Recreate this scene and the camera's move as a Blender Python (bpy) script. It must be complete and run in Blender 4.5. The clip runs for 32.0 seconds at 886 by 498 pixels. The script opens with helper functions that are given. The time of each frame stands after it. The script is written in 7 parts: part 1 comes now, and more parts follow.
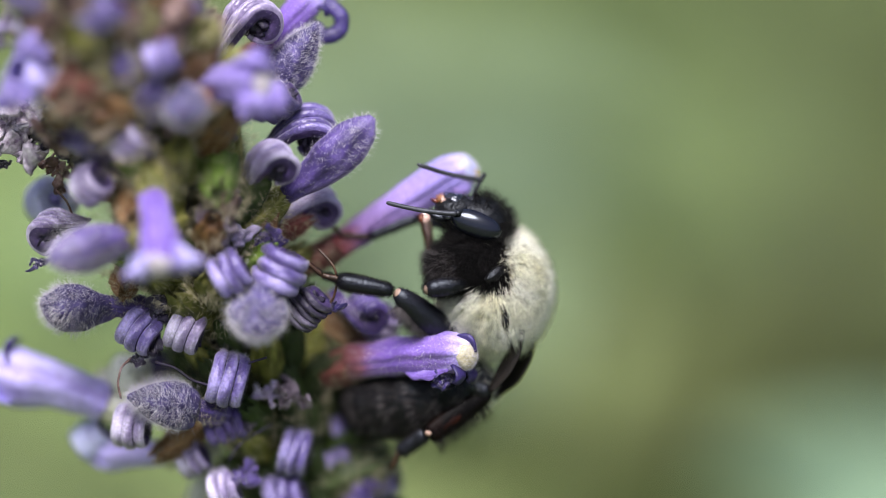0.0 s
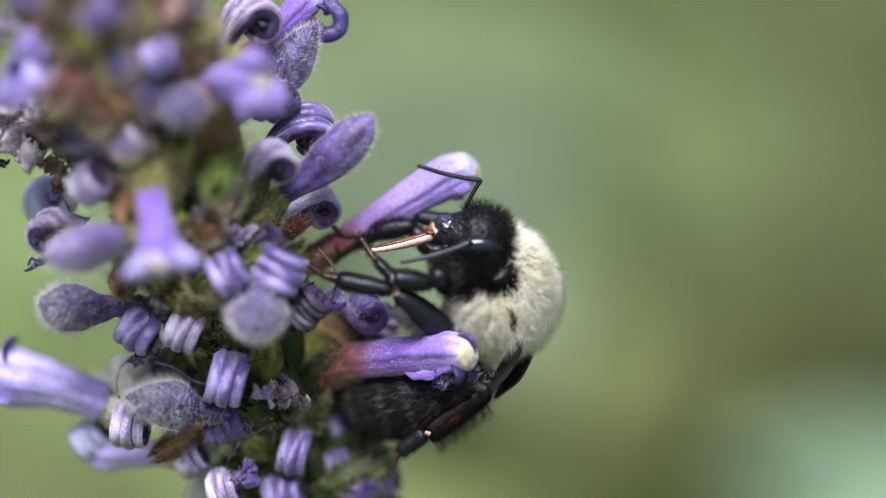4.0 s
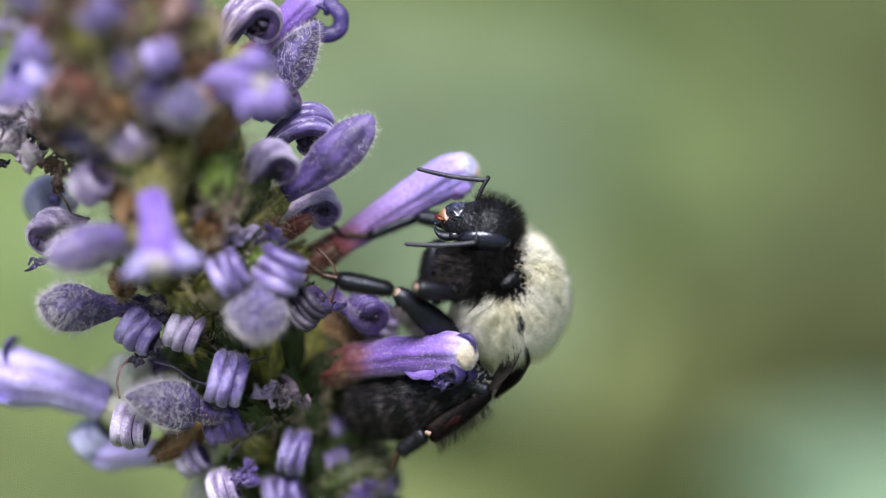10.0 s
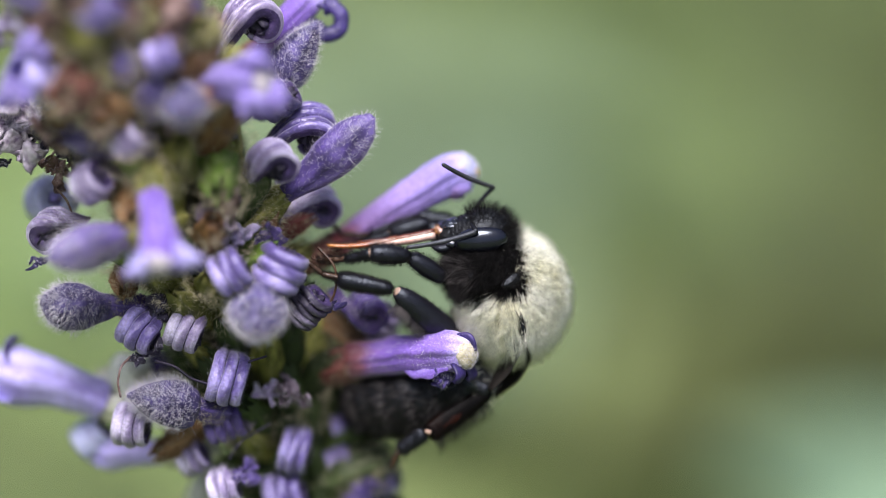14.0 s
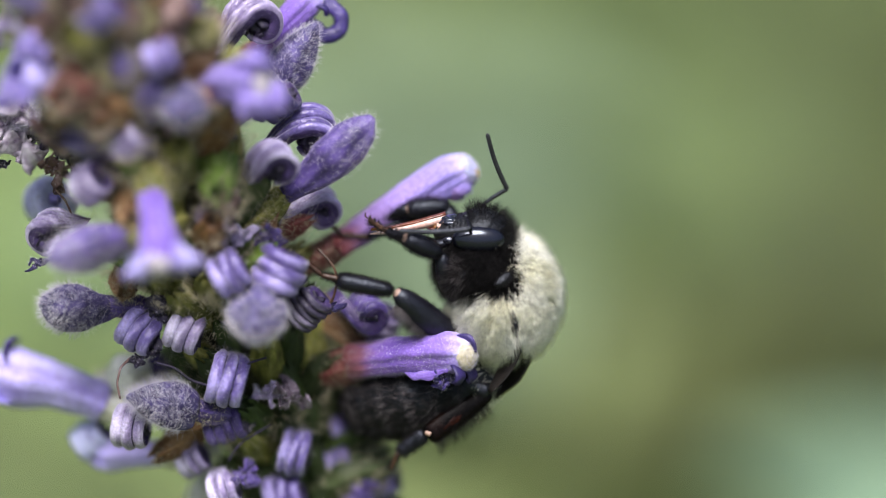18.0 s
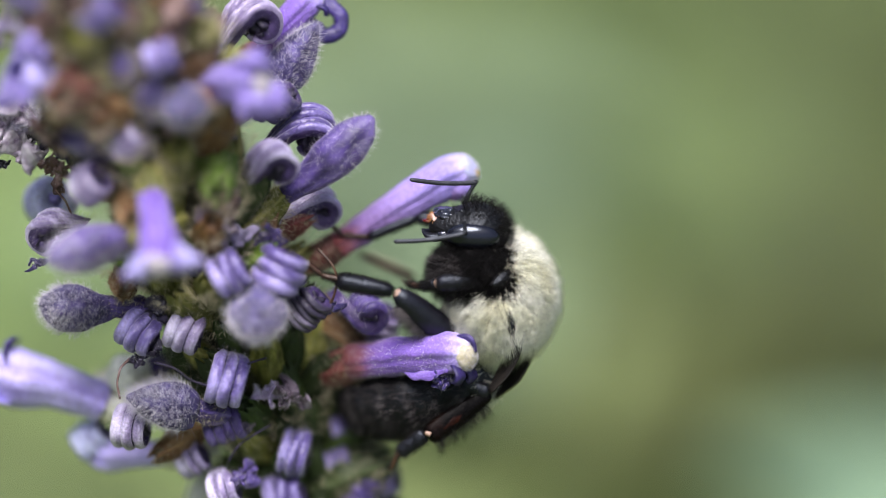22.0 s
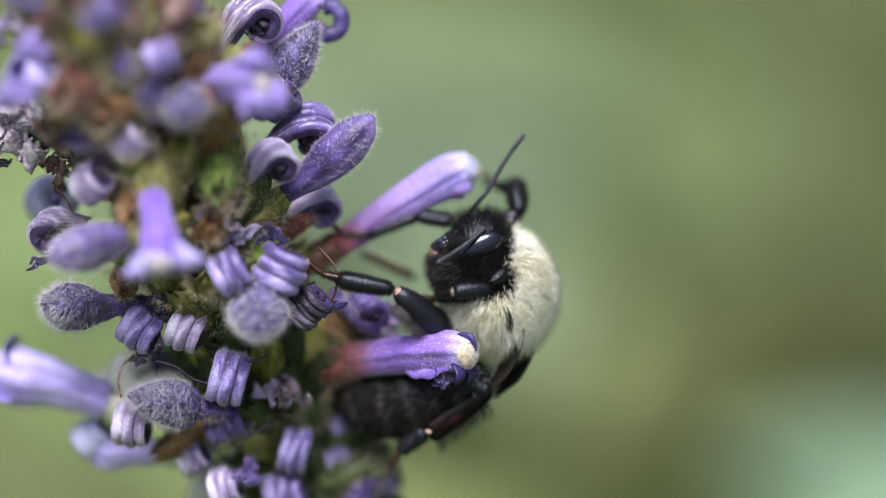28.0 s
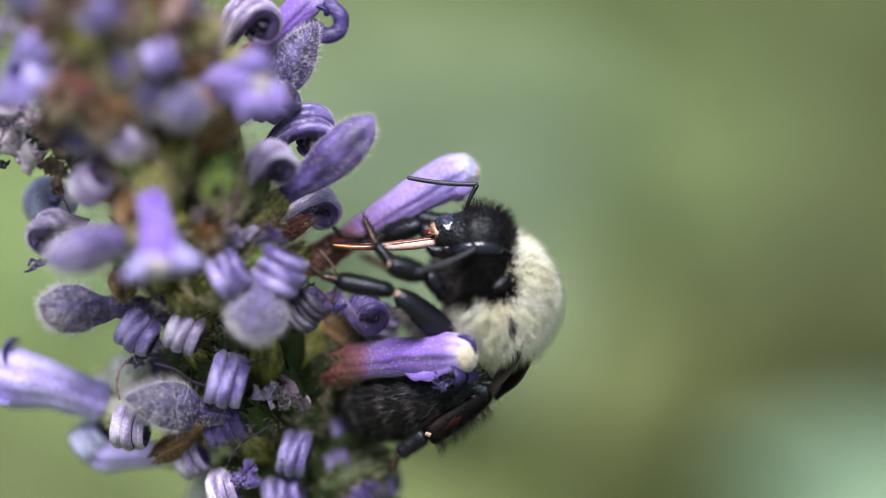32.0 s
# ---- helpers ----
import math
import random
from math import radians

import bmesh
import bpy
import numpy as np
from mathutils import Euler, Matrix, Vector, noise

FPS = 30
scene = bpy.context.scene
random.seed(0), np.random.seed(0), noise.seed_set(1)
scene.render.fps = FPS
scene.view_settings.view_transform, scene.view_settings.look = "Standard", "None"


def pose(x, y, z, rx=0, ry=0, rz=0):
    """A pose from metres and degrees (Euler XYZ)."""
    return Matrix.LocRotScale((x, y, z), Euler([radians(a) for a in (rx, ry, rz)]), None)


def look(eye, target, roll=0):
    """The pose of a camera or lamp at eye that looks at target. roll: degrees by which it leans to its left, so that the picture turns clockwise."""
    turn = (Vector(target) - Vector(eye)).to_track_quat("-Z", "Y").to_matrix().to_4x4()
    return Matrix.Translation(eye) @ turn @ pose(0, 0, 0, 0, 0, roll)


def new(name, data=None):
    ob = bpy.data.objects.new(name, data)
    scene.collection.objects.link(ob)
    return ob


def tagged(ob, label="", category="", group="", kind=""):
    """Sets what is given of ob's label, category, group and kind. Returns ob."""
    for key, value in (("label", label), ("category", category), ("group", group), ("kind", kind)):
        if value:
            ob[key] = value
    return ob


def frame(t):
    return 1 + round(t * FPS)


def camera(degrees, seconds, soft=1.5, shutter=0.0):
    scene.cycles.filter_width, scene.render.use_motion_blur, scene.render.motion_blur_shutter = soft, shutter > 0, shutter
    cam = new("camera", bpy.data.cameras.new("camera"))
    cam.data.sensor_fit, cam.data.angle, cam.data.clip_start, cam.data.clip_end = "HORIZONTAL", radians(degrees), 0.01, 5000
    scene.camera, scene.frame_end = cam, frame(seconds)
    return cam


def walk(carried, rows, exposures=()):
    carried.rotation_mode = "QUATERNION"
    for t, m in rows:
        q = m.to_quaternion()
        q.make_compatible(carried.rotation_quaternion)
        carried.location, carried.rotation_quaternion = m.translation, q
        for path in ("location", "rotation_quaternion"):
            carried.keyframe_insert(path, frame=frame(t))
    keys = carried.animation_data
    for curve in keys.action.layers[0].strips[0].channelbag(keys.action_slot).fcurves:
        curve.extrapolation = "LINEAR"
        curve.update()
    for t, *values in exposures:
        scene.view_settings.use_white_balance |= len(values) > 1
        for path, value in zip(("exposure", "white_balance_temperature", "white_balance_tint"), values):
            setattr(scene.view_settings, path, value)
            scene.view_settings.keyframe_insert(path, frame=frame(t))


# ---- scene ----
# ---------------------------------------------------------------- camera
# A macro lens looks down at a flower spike. Places round the flower are in
# millimetres: u to the right, v up, w towards the lens, from the focus point.
PITCH, REACH = radians(24), 0.3603
FOCUS = Vector((0, 0, 0.60))
U = Vector((1, 0, 0))
V = Vector((0, math.sin(PITCH), math.cos(PITCH)))
W = Vector((0, -math.cos(PITCH), math.sin(PITCH)))
VIEW = Matrix((U, V, W)).transposed().to_4x4()
VIEW.translation = FOCUS
MM = 0.001


def mm(p):
    return VIEW @ (Vector(p) * MM)


def eye(u, v, w):
    """The camera's pose, shifted by u, v, w millimetres from its stand."""
    m = VIEW.copy()
    m.translation = FOCUS + W * REACH + (U * u + V * v + W * w) * MM
    return m


cam = camera(7.0, 32.0, soft=0.5)
cam.data.dof.use_dof = True
cam.data.dof.focus_distance = REACH
cam.data.dof.aperture_fstop = 7.8
cam.data.dof.aperture_blades = 9
walk(cam, [
    (0, eye(-0.008, 0.028, -0.17)),
    (1, eye(-0.039, 0.003, -1.27)),
    (2, eye(-0.014, 0.025, -1.27)),
    (3, eye(0.008, 0.008, -1.53)),
    (6, eye(-0, 0, -1.1)),
    (7, eye(0.001, 0.001, -1.27)),
    (8, eye(0.002, 0.002, -1.53)),
    (9, eye(0.003, 0.003, -2.21)),
    (9.5, eye(-0, 0.001, -2.04)),
    (10, eye(-0.003, -0.001, -1.1)),
    (11, eye(-0.008, -0.006, -0.09)),
    (12, eye(-0.039, -0.008, -0.09)),
    (13, eye(-0.056, -0.022, -0.09)),
    (14, eye(-0.006, -0.037, -0.26)),
    (14.5, eye(-0.006, -0.025, -1.7)),
    (17, eye(-0.008, 0.031, -0.17)),
    (18, eye(-0.004, 0.026, -0.85)),
    (19, eye(0.001, 0.022, -0.42)),
    (20, eye(0.006, 0.017, -1.36)),
    (21, eye(0.001, 0.025, -0.09)),
    (22, eye(-0.003, 0.034, -0.94)),
    (23, eye(-0.001, 0.035, -0)),
    (24, eye(-0, 0.037, -1.1)),
    (24.5, eye(-0.014, 0.025, -1.87)),
    (25, eye(-0.028, 0.014, -0.42)),
    (27.5, eye(-0.021, -0.026, -0.17)),
    (28, eye(-0.02, -0.034, -0.09)),
    (29, eye(-0.018, -0.035, -0.68)),
    (30, eye(-0.017, -0.037, -2.38)),
    (30.5, eye(-0.022, -0.008, -2.55)),
    (31, eye(-0.028, 0.02, -0.34)),
    (31.5, eye(-0.02, 0.037, 0.85)),
    (32, eye(-0.011, 0.053, -1.53)),
])

# ---------------------------------------------------------------- light
world = bpy.data.worlds.new("sky")
scene.world = world
world.use_nodes = True
wn = world.node_tree.nodes
sky = wn.new("ShaderNodeTexSky")
sky.sky_type, sky.sun_disc = "NISHITA", False
sky.sun_elevation, sky.sun_rotation = radians(70), radians(196)
sky.dust_density, sky.air_density = 5.0, 1.0
wn["Background"].inputs["Strength"].default_value = 0.09
world.node_tree.links.new(sky.outputs[0], wn["Background"].inputs["Color"])
sun = new("sun", bpy.data.lights.new("sun", "SUN"))
sun.data.energy, sun.data.angle, sun.data.color = 4.0, radians(34), (1.0, 0.955, 0.985)
sun.matrix_world = look((-0.10, -0.34, 1.6), (0, 0, 0.6))
scene.view_settings.exposure = 0.55


# ---------------------------------------------------------------- materials
def material(name, stops, scale=900.0, rough=0.6, bump=0.3, along=None, fine=4000.0, sheen=0.0, spec=0.5, light=0.0,
             vary=0.15, coat=0.0, streak=None, tint=None, grain=0.25):
    """A material whose colour runs over noise (or along the object's length, along=axis) through the stops."""
    mat = bpy.data.materials.new(name)
    mat.use_nodes = True
    nt = mat.node_tree
    n, bsdf = nt.nodes, nt.nodes["Principled BSDF"]
    tc = n.new("ShaderNodeTexCoord")
    big = n.new("ShaderNodeTexNoise")
    big.inputs["Scale"].default_value, big.inputs["Detail"].default_value = scale, 4
    if streak:
        mp = n.new("ShaderNodeMapping")
        mp.inputs["Scale"].default_value = streak
        nt.links.new(tc.outputs["Object"], mp.inputs["Vector"])
        nt.links.new(mp.outputs[0], big.inputs["Vector"])
    else:
        nt.links.new(tc.outputs["Object"], big.inputs["Vector"])
    ramp = n.new("ShaderNodeValToRGB")
    els = ramp.color_ramp.elements
    while len(els) < len(stops):
        els.new(0.5)
    for e, (p, c) in zip(els, stops):
        e.position, e.color = p, (*c, 1)
    if along is None:
        nt.links.new(big.outputs["Fac"], ramp.inputs["Fac"])
    else:
        sep = n.new("ShaderNodeSeparateXYZ")
        nt.links.new(tc.outputs["Generated"], sep.inputs[0])
        mix = n.new("ShaderNodeMath")
        mix.operation = "MULTIPLY_ADD"
        mix.inputs[1].default_value, mix.inputs[2].default_value = 0.3, -0.15
        nt.links.new(big.outputs["Fac"], mix.inputs[0])
        add = n.new("ShaderNodeMath")
        nt.links.new(sep.outputs[along], add.inputs[0])
        nt.links.new(mix.outputs[0], add.inputs[1])
        nt.links.new(add.outputs[0], ramp.inputs["Fac"])
    info = n.new("ShaderNodeObjectInfo")
    hsv = n.new("ShaderNodeHueSaturation")
    m1 = n.new("ShaderNodeMapRange")
    m1.inputs["To Min"].default_value, m1.inputs["To Max"].default_value = 1 - vary, 1 + vary
    nt.links.new(info.outputs["Random"], m1.inputs["Value"])
    speck = n.new("ShaderNodeTexNoise")
    speck.inputs["Scale"].default_value, speck.inputs["Detail"].default_value = fine * 1.4, 2
    nt.links.new(tc.outputs["Object"], speck.inputs["Vector"])
    m2 = n.new("ShaderNodeMapRange")
    m2.inputs["From Min"].default_value, m2.inputs["From Max"].default_value = 0.3, 0.7
    m2.inputs["To Min"].default_value, m2.inputs["To Max"].default_value = 1 - grain, 1 + grain
    nt.links.new(speck.outputs["Fac"], m2.inputs["Value"])
    both = n.new("ShaderNodeMath")
    both.operation = "MULTIPLY"
    nt.links.new(m1.outputs[0], both.inputs[0])
    nt.links.new(m2.outputs[0], both.inputs[1])
    nt.links.new(both.outputs[0], hsv.inputs["Value"])
    nt.links.new(ramp.outputs["Color"], hsv.inputs["Color"])
    nt.links.new(hsv.outputs["Color"], bsdf.inputs["Base Color"])
    bsdf.inputs["Roughness"].default_value = rough
    bsdf.inputs["Specular IOR Level"].default_value = spec
    bsdf.inputs["Sheen Weight"].default_value = sheen
    if tint:
        bsdf.inputs["Specular Tint"].default_value = (*tint, 1)
        bsdf.inputs["Coat Tint"].default_value = (*tint, 1)
    bsdf.inputs["Coat Weight"].default_value = coat
    bsdf.inputs["Coat Roughness"].default_value = 0.12
    if light:
        bsdf.inputs["Subsurface Weight"].default_value = light
        bsdf.inputs["Subsurface Scale"].default_value = 0.0006
    if bump:
        small = n.new("ShaderNodeTexNoise")
        small.inputs["Scale"].default_value, small.inputs["Detail"].default_value = fine, 3
        nt.links.new(tc.outputs["Object"], small.inputs["Vector"])
        bp = n.new("ShaderNodeBump")
        bp.inputs["Strength"].default_value, bp.inputs["Distance"].default_value = bump, 0.0001
        nt.links.new(small.outputs["Fac"], bp.inputs["Height"])
        nt.links.new(bp.outputs["Normal"], bsdf.inputs["Normal"])
    return mat


LILAC = material("lilac_petal", [(0.30, (0.040, 0.025, 0.13)), (0.5, (0.135, 0.098, 0.335)), (0.68, (0.37, 0.315, 0.659))], scale=1400,
                 rough=0.37, spec=0.8, sheen=0.35, bump=0.7, fine=5200, streak=(0.45, 0.45, 1.8), vary=0.2)
VIOLET = material("violet_petal", [(0.3, (0.0186, 0.0102, 0.0651)), (0.5, (0.0591, 0.0353, 0.174)), (0.72, (0.152, 0.11, 0.33))], scale=1100,
                  rough=0.45, sheen=0.2, bump=0.5, fine=5200, streak=(0.5, 1, 1.6))
# Dark petal margin; also paints the shade in grooves and inside rolls.
MARGIN_SHADE = material("petal_margin_and_shade", [(0.3, (0.0258, 0.0153, 0.0706)), (0.6, (0.0721, 0.043, 0.151)), (0.8, (0.144, 0.0957, 0.242))], rough=0.55, bump=0.6)
GREY_VIOLET = material("downy_violet", [(0.32, (0.0129, 0.00889, 0.0497)), (0.5, (0.0402, 0.0299, 0.126)), (0.68, (0.105, 0.0819, 0.244))], scale=1600,
                       rough=0.6, sheen=0.05, bump=0.9)
PALE = material("pale_petal", [(0.30, (0.14, 0.10, 0.233)), (0.5, (0.34, 0.28, 0.488)), (0.68, (0.68, 0.62, 0.837))], scale=1400,
                rough=0.33, spec=0.75, sheen=0.3, bump=0.6, fine=5200, streak=(0.45, 0.45, 1.8), vary=0.2)
PAPER = material("papery_petal", [(0.32, (0.16, 0.10, 0.20)), (0.5, (0.56, 0.50, 0.60)), (0.68, (0.84, 0.81, 0.84))], scale=1500, rough=0.6, bump=0.8)
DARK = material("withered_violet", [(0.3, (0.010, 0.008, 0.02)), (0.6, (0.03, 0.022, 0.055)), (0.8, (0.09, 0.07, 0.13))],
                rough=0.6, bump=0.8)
MAUVE = material("withered_mauve", [(0.3, (0.05, 0.036, 0.055)), (0.5, (0.15, 0.115, 0.155)), (0.72, (0.33, 0.28, 0.34))], scale=1300, rough=0.7, bump=0.8)
SLATE = material("slate_withered_petal", [(0.3, (0.018, 0.014, 0.028)), (0.5, (0.055, 0.045, 0.085)), (0.7, (0.21, 0.185, 0.27))], scale=1500, rough=0.5, bump=0.8, streak=(0.4, 0.4, 2.0))
BROWN = material("withered_brown", [(0.3, (0.055, 0.026, 0.024)), (0.5, (0.19, 0.115, 0.10)), (0.72, (0.40, 0.29, 0.29))], scale=1300,
                 rough=0.7, bump=0.8)
GREEN = material("green_calyx", [(0.3, (0.05, 0.055, 0.011)), (0.5, (0.16, 0.165, 0.034)), (0.72, (0.36, 0.34, 0.10))],
                 rough=0.62, bump=1.0, fine=2600, vary=0.4, scale=1700, streak=(0.35, 1, 1))
LEAF = material("bright_green_calyx", [(0.3, (0.045, 0.09, 0.010)), (0.7, (0.15, 0.24, 0.035))], rough=0.6, bump=0.6)
# Darker copy of GREEN: the shade low in the spike put into the colour.
SHADED_GREEN = material("shaded_green_calyx", [(0.3, (0.010, 0.020, 0.004)), (0.55, (0.026, 0.046, 0.008)), (0.75, (0.065, 0.095, 0.02))], rough=0.65, bump=0.8, vary=0.4, streak=(0.2, 1, 1))
RUST = material("rusty_calyx", [(0.3, (0.045, 0.02, 0.009)), (0.5, (0.15, 0.075, 0.028)), (0.72, (0.32, 0.19, 0.085))], rough=0.6, bump=0.5, vary=0.35, streak=(0.2, 1, 1))
RED = material("red_calyx", [(0.3, (0.06, 0.014, 0.014)), (0.7, (0.20, 0.052, 0.045))], rough=0.55, bump=0.5, streak=(0.2, 1, 1))
TUBE = material("flower_tube", [(0.0, (0.15, 0.035, 0.03)), (0.14, (0.19, 0.065, 0.11)), (0.27, (0.206, 0.11, 0.423)),
                                (0.42, (0.154, 0.0814, 0.403)), (0.6, (0.196, 0.11, 0.454)), (0.82, (0.227, 0.144, 0.504)), (0.93, (0.391, 0.326, 0.686)),
                                (1.0, (0.577, 0.527, 0.766))],
                rough=0.6, spec=0.3, sheen=0.25, along=0, scale=3000, vary=0.08, bump=0.6, fine=7000, streak=(0.10, 1, 1))
RICH = material("rich_violet_petal", [(0.3, (0.124, 0.067, 0.343)), (0.55, (0.196, 0.12, 0.473)), (0.75, (0.35, 0.268, 0.645))], scale=2600, rough=0.6, spec=0.3, sheen=0.25, bump=0.6, fine=7000, streak=(0.15, 1, 1))
BLOOM = material("soft_violet_petal", [(0.3, (0.15, 0.105, 0.38)), (0.5, (0.25, 0.19, 0.53)), (0.72, (0.36, 0.30, 0.65))], scale=900, rough=0.55, spec=0.3, sheen=0.15, bump=0.5, streak=(0.2, 1, 1))
PALE_MOUTH = material("pale_mouth", [(0.3, (0.42, 0.37, 0.44)), (0.7, (0.60, 0.56, 0.56))], rough=0.7, bump=0.5)
LONG_TUBE = material("rosy_lilac_tube", [(0.0, (0.24, 0.06, 0.06)), (0.08, (0.34, 0.13, 0.18)), (0.2, (0.35, 0.21, 0.504)),
                                         (0.5, (0.31, 0.225, 0.57)), (0.85, (0.28, 0.235, 0.61)), (1.0, (0.515, 0.45, 0.766))],
                     rough=0.6, spec=0.25, sheen=0.15, along=0, scale=2600, vary=0.08, bump=0.6, streak=(0.10, 1, 1))
SIDE_TUBE = material("pale_flower_tube", [(0.3, (0.22, 0.17, 0.54)), (0.5, (0.40, 0.345, 0.75)), (0.72, (0.55, 0.52, 0.86))],
                     rough=0.5, sheen=0.08, scale=1000, bump=0.5, streak=(0.15, 1, 1))
LIP = material("pale_lip", [(0.3, (0.277, 0.237, 0.585)), (0.6, (0.468, 0.446, 0.725))], rough=0.5, sheen=0.08, bump=0.5)
INK = material("ink_blue_lip", [(0.3, (0.015, 0.010, 0.07)), (0.7, (0.06, 0.04, 0.2))], rough=0.45, bump=0.6)
CREAM = material("cream_down", [(0.3, (0.46, 0.41, 0.26)), (0.55, (0.66, 0.62, 0.48)), (0.75, (0.80, 0.77, 0.70))], scale=700, rough=0.8, bump=0.9, sheen=0.3)
WHITE = material("whitish_calyx", [(0.3, (0.52, 0.55, 0.38)), (0.7, (0.82, 0.82, 0.76))], rough=0.7)
WHITISH = material("whitish_lip", [(0.3, (0.386, 0.389, 0.693)), (0.7, (0.588, 0.636, 0.819))], rough=0.5, bump=0.5)
POLLEN = material("yellow_pollen", [(0.3, (0.38, 0.24, 0.02)), (0.7, (0.6, 0.42, 0.06))], rough=0.7, bump=0.5)
DOWN = material("white_hairs", [(0.3, (0.58, 0.54, 0.68)), (0.7, (0.90, 0.88, 0.93))], scale=700, rough=0.5, bump=0, grain=0)
TAN_HAIR = material("tan_hairs", [(0.3, (0.46, 0.40, 0.24)), (0.7, (0.72, 0.66, 0.48))], rough=0.5, bump=0)
STALK = material("spike_stalk", [(0.3, (0.012, 0.012, 0.004)), (0.7, (0.05, 0.05, 0.015))], rough=0.7, bump=0.5)
BLACK = material("black_cuticle", [(0.3, (0.003, 0.003, 0.004)), (0.7, (0.010, 0.0095, 0.011))], rough=0.42, bump=0.5, spec=0.4,
                 vary=0.02, tint=(0.75, 0.85, 1.0))
LEG = material("leg_cuticle", [(0.3, (0.003, 0.0028, 0.0045)), (0.7, (0.009, 0.0085, 0.014))], rough=0.42, bump=0.35, fine=9000, spec=0.6, vary=0.02, tint=(0.75, 0.85, 1.0))
FOOT = material("brown_foot", [(0.3, (0.03, 0.015, 0.01)), (0.7, (0.11, 0.055, 0.03))], rough=0.4, bump=0.3, vary=0.02)
JOINT = material("pale_joint", [(0.3, (0.22, 0.13, 0.09)), (0.7, (0.40, 0.29, 0.23))], rough=0.5, bump=0.2)
ANTENNA = material("antenna_cuticle", [(0.3, (0.02, 0.02, 0.024)), (0.7, (0.045, 0.045, 0.052))], rough=0.45, bump=0.4, vary=0.02, tint=(0.75, 0.85, 1.0))
EYE = material("glossy_eye", [(0.3, (0.004, 0.004, 0.006)), (0.7, (0.008, 0.008, 0.014))], rough=0.2, bump=0.02,
               fine=30000, coat=0.45, spec=0.5, vary=0.02, tint=(0.75, 0.85, 1.0))
HEAD_SKIN = material("head_cuticle", [(0.3, (0.003, 0.003, 0.0036)), (0.7, (0.010, 0.0095, 0.0105))], rough=0.42, bump=0.9, fine=5000, spec=0.4, vary=0.02, tint=(0.8, 0.88, 1.0))
GARNET = material("dark_red_mouthpart", [(0.3, (0.06, 0.004, 0.003)), (0.7, (0.16, 0.012, 0.006))], rough=0.2, bump=0.2, coat=0.5)
BLACK_FUR = material("black_fur", [(0.3, (0.0025, 0.0023, 0.0026)), (0.7, (0.0105, 0.0092, 0.0095))], rough=0.5, bump=0, spec=0.18, vary=0.02)
GREY_FUR = material("grey_fur", [(0.3, (0.06, 0.052, 0.056)), (0.7, (0.17, 0.15, 0.155))], scale=500, rough=0.5, bump=0, vary=0.02)
CREAM_FUR = material("cream_fur", [(0.25, (0.76, 0.73, 0.51)), (0.42, (0.91, 0.905, 0.74)), (0.65, (0.97, 0.97, 0.89))],
                     scale=500, rough=0.5, bump=0, vary=0.02)
TONGUE = material("orange_tongue", [(0.0, (0.16, 0.05, 0.02)), (0.45, (0.16, 0.035, 0.012)), (0.8, (0.38, 0.11, 0.015)),
                                    (1.0, (0.48, 0.18, 0.02))], rough=0.22, along=0, bump=0.15, coat=0.6, vary=0.02)
PINK = material("pinkish_mouthpart", [(0.3, (0.46, 0.26, 0.21)), (0.5, (0.66, 0.47, 0.41)), (0.7, (0.85, 0.74, 0.70))], rough=0.26, bump=0.2, coat=0.3, streak=(0.3, 1, 1))
HOLLOW = material("dark_red_hollow", [(0.3, (0.006, 0.0018, 0.0014)), (0.7, (0.026, 0.006, 0.003))], scale=900, rough=0.45, bump=0.3, spec=0.12)
BASKET = material("dark_red_basket", [(0.3, (0.0012, 0.0007, 0.0007)), (0.6, (0.002, 0.001, 0.0008)), (0.8, (0.008, 0.0022, 0.001))], scale=500, rough=0.35, bump=0.3, spec=0.12)
TAN_SKIN = material("fur_base", [(0.3, (0.45, 0.40, 0.24)), (0.7, (0.62, 0.57, 0.40))], rough=0.8, bump=0.6)
BLADE_RED = material("dark_red_blade", [(0.3, (0.05, 0.010, 0.006)), (0.7, (0.16, 0.045, 0.02))], rough=0.25, bump=0.2, coat=0.4)
# Glossy; pale flecks in the colour stand in for sky glints.
CLYPEUS = material("glint_flecked_clypeus", [(0.35, (0.006, 0.006, 0.009)), (0.55, (0.03, 0.03, 0.04)), (0.7, (0.16, 0.16, 0.19))], scale=1500, rough=0.26, coat=1.0, bump=0.6, fine=4200, spec=0.8, vary=0.02, tint=(0.85, 0.9, 1.0))
AMBER = material("amber_hairs", [(0.3, (0.30, 0.11, 0.03)), (0.7, (0.55, 0.27, 0.09))], rough=0.5, bump=0)
FUZZ_SKIN = material("dull_black_skin", [(0.3, (0.003, 0.0028, 0.003)), (0.7, (0.009, 0.008, 0.0085))], rough=0.9, bump=0.6, spec=0.1, vary=0.02)
WING = material("smoky_wing", [(0.3, (0.006, 0.005, 0.005)), (0.7, (0.018, 0.015, 0.013))], rough=0.45, bump=0.4, spec=0.3)
FOLIAGE = material("foliage", [(0.3, (0.048, 0.078, 0.018)), (0.7, (0.105, 0.145, 0.045))], scale=40, fine=300, rough=0.5, vary=0.3)
PALE_FOLIAGE = material("blue_green_foliage", [(0.3, (0.122, 0.182, 0.10)), (0.7, (0.19, 0.258, 0.152))], scale=40, fine=300,
                        rough=0.5, vary=0.15)
BRIGHT_FOLIAGE = material("fresh_foliage", [(0.3, (0.145, 0.22, 0.07)), (0.7, (0.235, 0.335, 0.12))], scale=40, fine=300, rough=0.5, vary=0.15)
